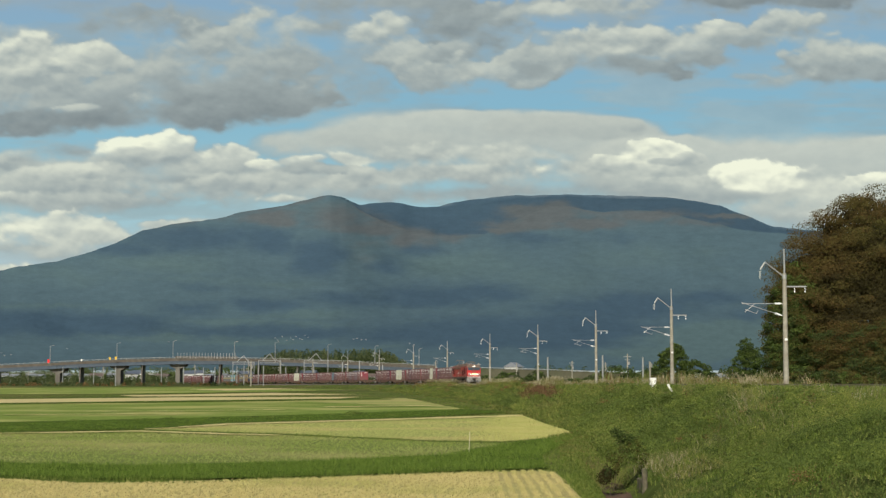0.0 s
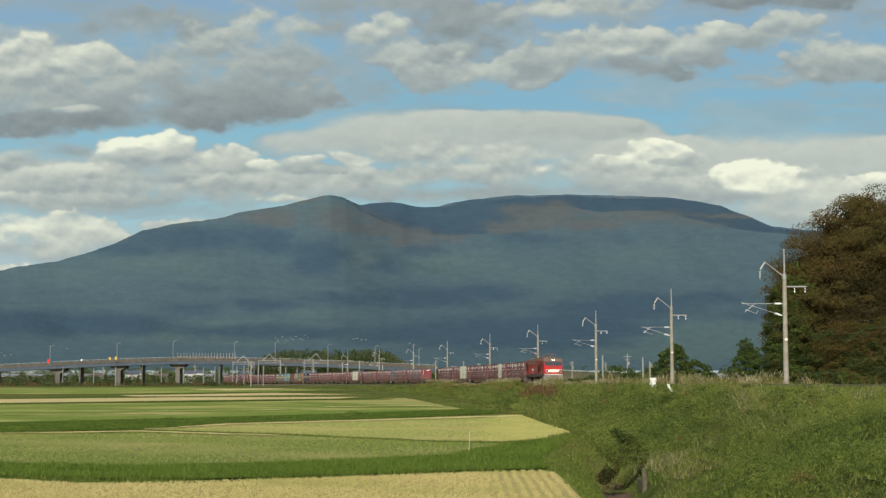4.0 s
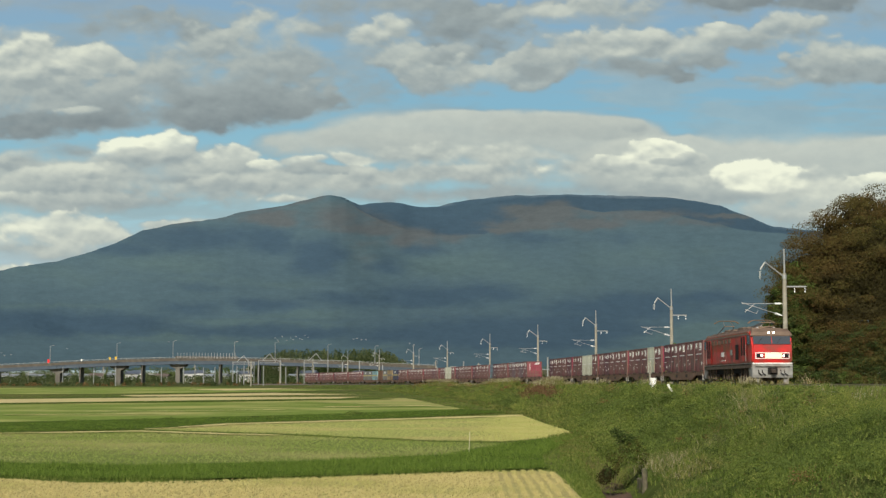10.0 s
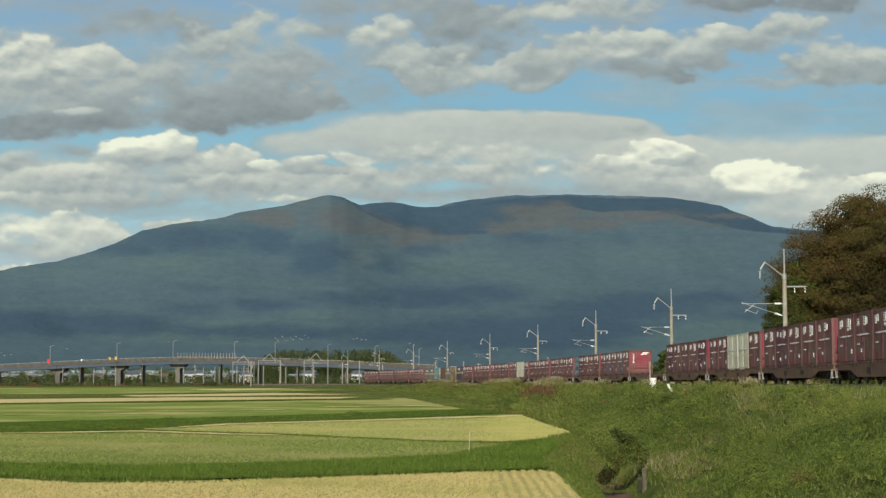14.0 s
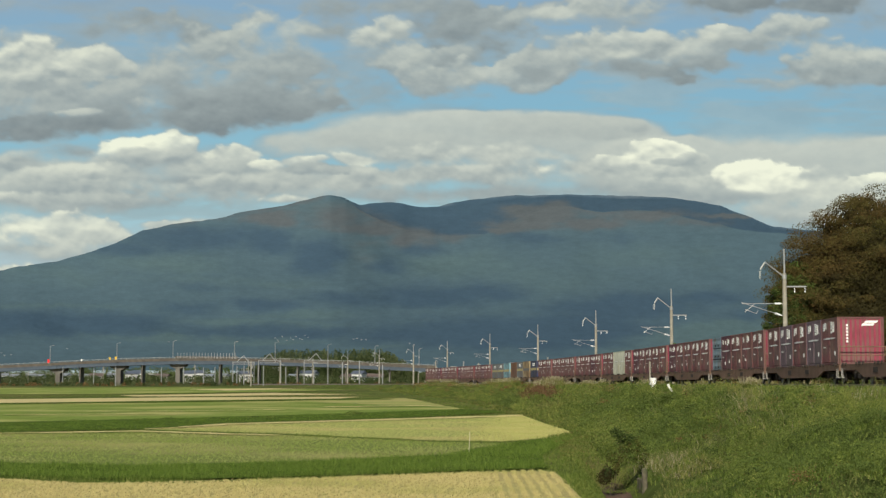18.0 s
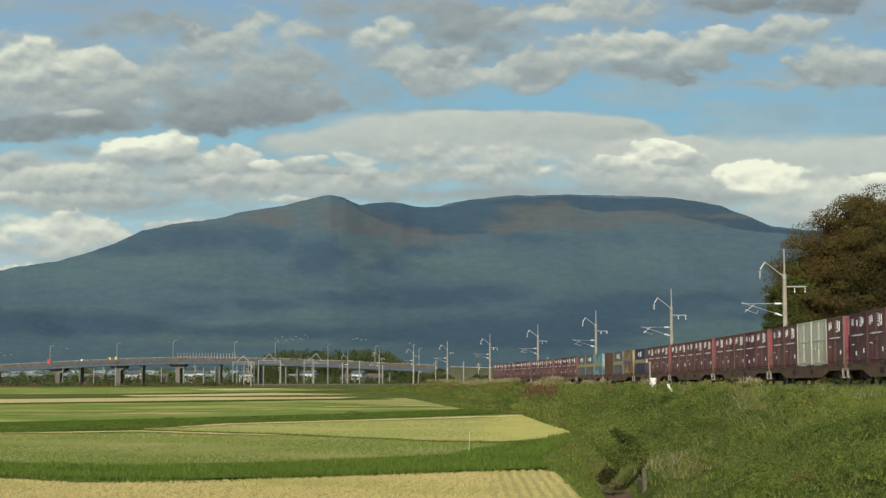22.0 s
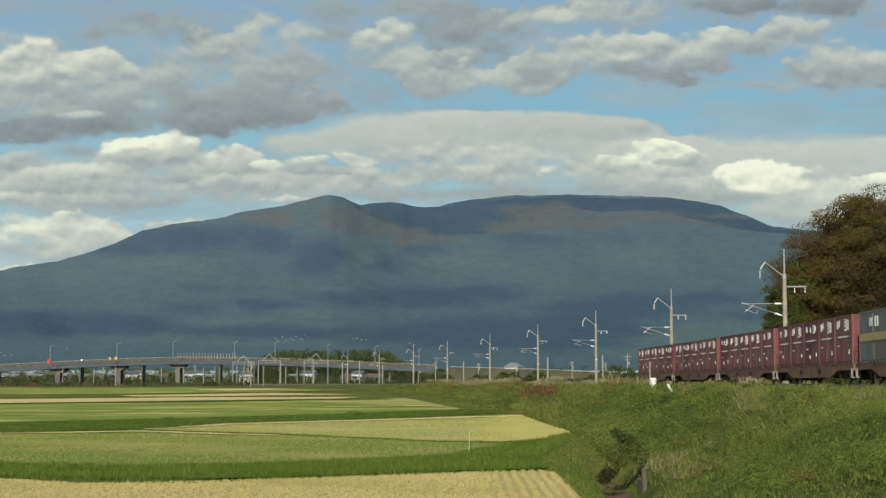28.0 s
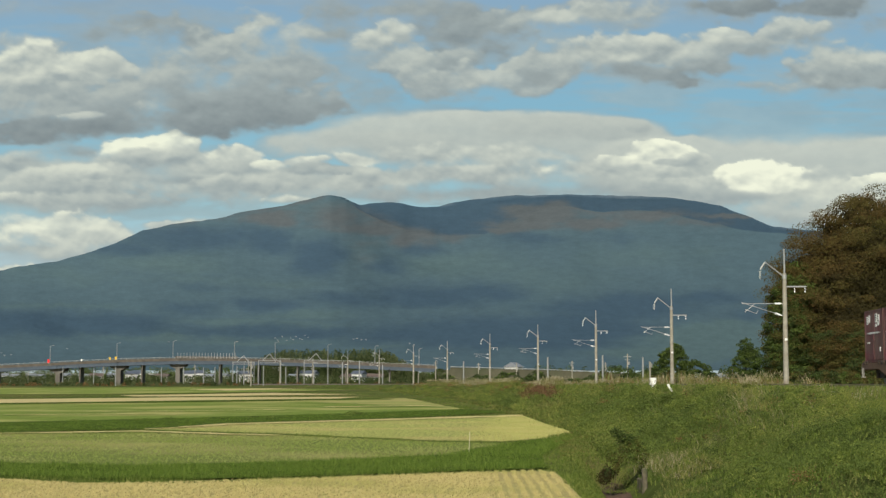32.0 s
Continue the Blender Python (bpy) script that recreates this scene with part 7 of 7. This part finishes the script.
def lamp_post():
    t = thing("street_lamp", "tall grey street lamp on the viaduct", "street lamp", "lamps on the viaduct")
    part("column", rods(((0, 0, 0), (0, 0, 7.6), 0.14, 0.09), sides=8), GALV, t)
    part("bracket", rods(((0, 0, 7.5), (0.9, 0, 7.95), 0.06), sides=6), GALV, t)
    part("lantern", boxes((0.8, 1.5, -0.16, 0.16, 7.88, 8.06), bevel=0.04), GALV, t)
    return t


def place(make, spots):
    """One made thing and its copies at the poses given."""
    first = make()
    for k, m in enumerate(spots):
        if k == 0:
            first.matrix_world = m
        else:
            copy_thing(first, m)


place(lamp_post, [pose(x, ROAD_Y + (4.6 if k % 2 else -4.6), float(deck_z(x))) for k, x in enumerate((-161.5, -136, -111, -87, -69, -48, -28, -10))])


def utility_pole():
    t = thing("utility_pole", "slim grey concrete utility pole with cross arms", "utility pole", "utility poles in the valley")
    part("shaft", rods(((0, 0, -0.5), (0, 0, 9.0), 0.22, 0.15), sides=8), POLE, t)
    part("cross_arm", boxes((-0.9, 0.9, -0.06, 0.06, 8.2, 8.35), (-0.7, 0.7, -0.06, 0.06, 7.4, 7.52)), GALV, t)
    part("transformer", rods(((0.35, 0, 6.2), (0.35, 0, 7.0), 0.24), sides=10), GALV, t)
    return t


def slim_pole():
    t = thing("steel_post", "plain slim post beside the railway", "post", "posts near the viaduct")
    part("shaft", rods(((0, 0, -0.5), (0, 0, 7.2), 0.20, 0.16), sides=8), GALV, t)
    part("cap", rods(((0, 0, 7.2), (0, 0, 7.3), 0.2), sides=8), GALV, t)
    return t


def land_pose(x, y, turn=0.0):
    return pose(x, y, float(land(np.array([x]), np.array([y]))[0]), 0, 0, turn)


place(utility_pole, [land_pose(*q) for q in ((-68, 556, 20), (-72, 590, 10), (-11, 700, 5), (-2.6, 560, 30), (14, 620, 0), (30, 640, 15), (46, 560, 0), (62, 600, 10), (47, 400, 5), (85, 640, 0), (-190, 720, 0), (-160, 740, 0), (-120, 760, 0))])
place(slim_pole, [land_pose(*q) for q in ((-80, 610, 0), (-76, 600, 0), (-90, 620, 0), (-96, 630, 0), (-64, 560, 0), (-60, 600, 0), (-32, 500, 0), (-25, 470, 0), (-46, 560, 0), (-20, 520, 0), (-101, 612, 0), (-112, 625, 0), (-125, 600, 0), (-140, 630, 0), (-150, 620, 0), (22, 330, 0), (5.5, 420, 0), (30.5, 300, 0), (42, 330, 0))])


def wire_portal():
    t = thing("wire_portal", "pale steel portal frame with a peaked top over the track", "portal", "portals near the viaduct")
    for x in (-4.2, 4.2):
        part("post", rods(((x, 0, -0.5), (x, 0, 9.2), 0.17, 0.15), sides=8), GALV, t)
    part("beam", rods(((-4.2, 0, 9.0), (4.2, 0, 9.0), 0.10), ((-4.2, 0, 8.2), (4.2, 0, 8.2), 0.10), sides=6), GALV, t)
    part("peak", rods(((-2.6, 0, 9.1), (0.0, 0, 11.6), 0.13), ((0.0, 0, 11.6), (2.0, 0, 9.1), 0.13), sides=6), GALV, t)
    return t


place(wire_portal, [land_pose((px - 784) * y / 2772, y, 4) for px, y in ((432, 628), (478, 590), (560, 556))])


# ---- houses ----
ROOFS = [material("roof_blue_grey", (0.10, 0.12, 0.15), 0.5, grain=0.2, scale=2), material("roof_brown", (0.13, 0.10, 0.085), 0.6, grain=0.2, scale=2), material("roof_pale", (0.20, 0.22, 0.24), 0.5, grain=0.15, scale=2)]
WALLS = [material("wall_white", (0.66, 0.66, 0.63), 0.85, grain=0.1, scale=1), material("wall_tan", (0.46, 0.45, 0.41), 0.85, grain=0.15, scale=1), material("wall_grey", (0.32, 0.33, 0.34), 0.85, grain=0.15, scale=1)]


def house(kind):
    roof, wall, w, d, h = [(0, 0, 5.4, 5, 4.6), (1, 1, 6, 5, 3.0), (2, 2, 8, 6, 3.4), (2, 0, 4.2, 4, 3.2), (2, 1, 1.5, 0.9, 0.6), (2, 0, 5.6, 6.5, 8.0)][kind]
    label = ["white two-storey house with a blue-grey gable roof", "tan farmhouse with a brown gable roof", "grey shed with a metal roof", "small white house with a dark roof", "tiny far white hut on the mountain foot", "white house with a dark roof, made tall to show above the ramp"][kind]

    def make():
        t = thing("house", label, "house", "houses in the valley")
        part("wall_shell", boxes((-w / 2, w / 2, -d / 2, d / 2, -0.5, h)), WALLS[wall], t)
        part("roof", prism([(-d / 2 - 0.5, h - 0.1), (d / 2 + 0.5, h - 0.1), (0, h + d * 0.30)], 0, -w / 2 - 0.5, w / 2 + 0.5), ROOFS[roof], t)
        if kind == 4:
            return t
        for k in range(3):
            x = -w / 2 + w * (k + 0.5) / 3
            p = part("window", boxes((x - 0.7, x + 0.7, -d / 2 - 0.03, -d / 2 + 0.02, h * 0.5, h * 0.5 + 1.1)), GLASS, t)
            part("window_frame", boxes((x - 0.8, x + 0.8, -d / 2 - 0.05, -d / 2 - 0.03, h * 0.5 - 0.1, h * 0.5), (x - 0.8, x + 0.8, -d / 2 - 0.05, -d / 2 - 0.03, h * 0.5 + 1.1, h * 0.5 + 1.2)), WHITE, p)
        part("door", boxes((w * 0.3 - 0.5, w * 0.3 + 0.5, -d / 2 - 0.03, -d / 2 + 0.02, 0.0, 2.05)), ROOFS[1], t)
        return t
    return make


def village():
    rng = random.Random(5)
    spots, huts = {0: [], 1: [], 3: []}, []
    for px, y in ((30, 780), (58, 820), (75, 760), (150, 800), (172, 840), (236, 760), (246, 830), (290, 800), (338, 780), (352, 850), (372, 790), (398, 820), (436, 760), (446, 860), (520, 780), (534, 840), (552, 800), (616, 780), (636, 760), (652, 820), (668, 800),
                  (905, 760), (912, 820), (1020, 690), (845, 800), (870, 860), (990, 900), (1268, 560), (1284, 600), (1276, 640), (120, 860), (200, 870), (10, 840)):
        spots[0 if px in (236, 436, 636, 905) else rng.choice((0, 1, 3, 3, 3))].append(land_pose((px - 784) * y / 2772, y, rng.uniform(-40, 40)))
    for px, y in ((492, 1700), (500, 1760), (508, 1690), (515, 1720), (524, 1740), (531, 1700), (540, 1750), (546, 1710), (487, 1740), (519, 1690), (535, 1680), (626, 1690), (632, 1720), (640, 1700), (648, 1710), (725, 1760), (733, 1740), (10, 1700), (4, 1740), (22, 1710), (120, 1780), (300, 1800)):
        x, y = (px - 784) * y / 2772 * 1.2, y * 1.2
        huts.append(pose(x, y, mountain_foot(x, y), 0, 0, rng.uniform(-30, 30)))
    for k in (0, 1, 3):
        place(house(k), spots[k])
    place(house(4), huts)
    # height fitted to the camera's view, so the gable clears the ramp
    place(house(5), [land_pose(31.5, 700, 62)])


village()


# ---- woods behind the viaduct ----
def far_wood(name, label, x0, x1, y, h, n, seed, mats, base, conifer=False):
    """A belt of far trees: clumped leaves over many small cones."""
    rng = np.random.default_rng(seed)
    tx = rng.uniform(x0, x1, n)
    ty = y + rng.uniform(-25, 25, n)
    th = h * rng.uniform(0.35, 1.1, n) ** 0.7 * np.clip(1.15 - np.abs((tx - (x0 + x1) / 2) / ((x1 - x0) / 2)) ** 3, 0.3, 1)
    per = 150
    k = rng.uniform(0, 1, (n, per))
    rad = ((1 - k) ** 0.8 * 0.20 if conifer else np.sqrt(np.clip(1.04 - k, 0, 1)) * rng.uniform(0.25, 0.75, (n, 1))) * th[:, None] + 0.15
    a = rng.uniform(0, 2 * np.pi, (n, per))
    p = np.stack([tx[:, None] + rad * np.cos(a), ty[:, None] + rad * np.sin(a), base + k * th[:, None]], -1).reshape(-1, 3)
    me = leaf_mesh(name, p, rng.uniform(0.45, 1.0, len(p)) * min(1.0, h / 12 + 0.3), mats, rng.integers(0, len(mats), n).repeat(per), 0.3)
    return tagged(new(name, me), label, "wood", kind="stuff")


far_wood("far_wood", "dense dark green conifer wood behind the viaduct", -112, -10, 860, 17.0, 1000, 41, [WOOD_LEAF, DARK_LEAF, WOOD_LEAF], 3.6, True)
far_wood("valley_scrub", "low green scrub and trees across the valley floor", -300, 40, 880, 8.5, 420, 42, [WOOD_LEAF, GREEN_LEAF, WOOD_LEAF], 3.5)
far_wood("valley_scrub", "patchy hedges between the houses", -270, 10, 742, 4.6, 900, 44, [WOOD_LEAF, DARK_LEAF, WOOD_LEAF], 2.0)
far_wood("roadside_weeds", "rough brown and green weeds below the viaduct", -215, 60, 610, 1.7, 900, 45, [DARK_LEAF, WOOD_LEAF, WEED_BROWN, WOOD_LEAF], 1.6)
far_wood("valley_scrub", "belt of low trees beyond the road ramp", -20, 260, 900, 9, 150, 43, [DARK_LEAF, GREEN_LEAF], 4.0)


# ---- road signs on the viaduct ----
def sign(name, label, mat, x, w, h):
    t = thing(name, label, "sign")
    t.matrix_world = pose(x, ROAD_Y - 4.85, float(deck_z(x)) + 1.0)
    part("board", boxes((-w / 2, w / 2, -0.28, -0.22, -0.1, -0.1 + h), bevel=0.03), mat, t)
    part("post", rods(((0, -0.2, -0.6), (0, -0.2, 0.6), 0.06), sides=6), GALV, t)


SIGN_RED = material("sign_red", (0.75, 0.03, 0.03), 0.5, grain=0.1, scale=2)
SIGN_YELLOW = material("sign_yellow", (0.75, 0.50, 0.05), 0.5, grain=0.1, scale=2)
sign("road_sign", "bright red warning board on the viaduct", SIGN_RED, -162.0, 0.9, 1.3)
sign("road_sign", "yellow warning board on the viaduct", SIGN_YELLOW, -136.8, 0.8, 0.9)
sign("road_sign", "yellow warning board on the viaduct", SIGN_YELLOW, -134.4, 0.8, 1.1)
sign("road_sign", "small white board on the viaduct", WHITE, -148.4, 0.6, 0.8)


# ---- a dragonfly that passes close by ----
INSECT = material("dragonfly_brown", (0.045, 0.033, 0.024), 0.5, grain=0.3, scale=60)
WING = material("dragonfly_wing", (0.20, 0.175, 0.15), 0.3, grain=0.3, scale=40)
_clear = WING.node_tree.nodes.new("ShaderNodeBsdfTransparent")
_blend = WING.node_tree.nodes.new("ShaderNodeMixShader")
_blend.inputs[0].default_value = 0.35
WING.node_tree.links.new(_clear.outputs[0], _blend.inputs[1])
WING.node_tree.links.new(WING.node_tree.nodes["Principled BSDF"].outputs[0], _blend.inputs[2])
WING.node_tree.links.new(_blend.outputs[0], WING.node_tree.nodes["Material Output"].inputs[0])


def dragonfly():
    """Head to the left (-x), tail to the right, wings spread."""
    d = thing("dragonfly", "brown dragonfly in flight with veined wings", "dragonfly")
    bm = rods(((-0.010, 0, 0), (0.004, 0, 0.001), 0.0036, 0.0030), sides=10)
    part("thorax", bm, INSECT, d)
    bm = bmesh.new()
    for k in range(7):
        x = 0.004 + 0.0045 * k
        rod(bm, (x, 0, 0.0012 + 0.0006 * k), (x + 0.0043, 0, 0.0018 + 0.0006 * k), 0.0021, 0.0018, sides=8)
    part("abdomen", bm, INSECT, d)
    bm = bmesh.new()
    bmesh.ops.create_uvsphere(bm, u_segments=12, v_segments=8, radius=0.0034, matrix=Matrix.Translation((-0.0125, 0, 0)))
    part("head", bm, INSECT, d)
    for x, reach in ((-0.006, 0.030), (0.001, 0.028)):
        for side in (-1, 1):
            out = [(x - 0.002, 0.0), (x + 0.003, 0.0), (x + 0.006, reach * 0.6), (x + 0.004, reach), (x - 0.001, reach * 0.95), (x - 0.003, reach * 0.5)]
            bm = bmesh.new()
            lo = [bm.verts.new((a - b * 0.50 * side, side * b * 0.75, 0.003 + b * 0.34)) for a, b in out]
            hi = [bm.verts.new((v.co.x, v.co.y, v.co.z + 0.00025)) for v in lo]
            bm.faces.new(lo)
            bm.faces.new(hi[::-1])
            for k in range(6):
                bm.faces.new((lo[k], lo[(k + 1) % 6], hi[(k + 1) % 6], hi[k]))
            bmesh.ops.recalc_face_normals(bm, faces=bm.faces)
            part("wing", bm, WING, d)
    return d


DRAGONFLY = dragonfly()
FAR_DRAGONFLY = copy_thing(DRAGONFLY, Matrix())
FIRST_DRAGONFLY = copy_thing(DRAGONFLY, Matrix())


# ---- what moves ----
SPEED = 20.80


def motions():
    times = [t * 0.5 for t in range(65)]
    for ob, back, local in RUNNING:
        walk(ob, [(t, line_pose(back - SPEED * t, 0, RAIL_Z) @ local) for t in times])
    for ob, dx, dz in ((SKY, 8, -1), (HIGH, 8, -12)):
        walk(ob, [(0, pose(-dx, 0, -dz)), (32, pose(dx, 0, dz))])

    # the dragonfly drops in from above, crosses and leaves
    def flit(x, y, r=1.75):
        return pose(*[float(q) for q in ring_pose(np.array((x - 784) / 1568), np.array((441 - y - 26 / r) / 1568), r)], -10, -17, 20)
    walk(DRAGONFLY, [(0, flit(2600, -900)), (27.6, flit(2520, -860)), (28.2, flit(1230, -170)), (28.3, flit(1040, -78)), (28.4, flit(852, 14)), (28.5, flit(662, 106)),
                     (28.6, flit(470, 203)), (28.7, flit(275, 300)), (28.8, flit(80, 396)), (28.9, flit(-115, 490)), (29.6, flit(-1500, 900)), (32, flit(-1700, 950))])
    # one crosses earlier
    walk(FIRST_DRAGONFLY, [(0, flit(3600, -500, 4.6)), (9.6, flit(3500, -480, 4.6)), (10.2, flit(2230, -160, 4.6)), (10.3, flit(1710, -40, 4.6)), (10.4, flit(1190, 68, 4.6)), (10.5, flit(672, 165, 4.6)),
                           (10.6, flit(279, 236, 4.6)), (10.7, flit(-120, 308, 4.6)), (11.3, flit(-1900, 640, 4.6)), (32, flit(-2100, 700, 4.6))])
    # another climbs away farther off
    walk(FAR_DRAGONFLY, [(0, flit(2300, 800, 13)), (28.2, flit(2200, 790, 13)), (28.6, flit(1440, 640, 13)), (28.8, flit(1310, 451, 13)), (28.9, flit(1280, 340, 13)), (29.0, flit(1250, 229, 13)), (29.1, flit(1220, 118, 13)),
                         (29.2, flit(1190, 7, 13)), (29.4, flit(1130, -215, 13)), (29.8, flit(1000, -600, 13)), (32, flit(900, -700, 13))])


motions()
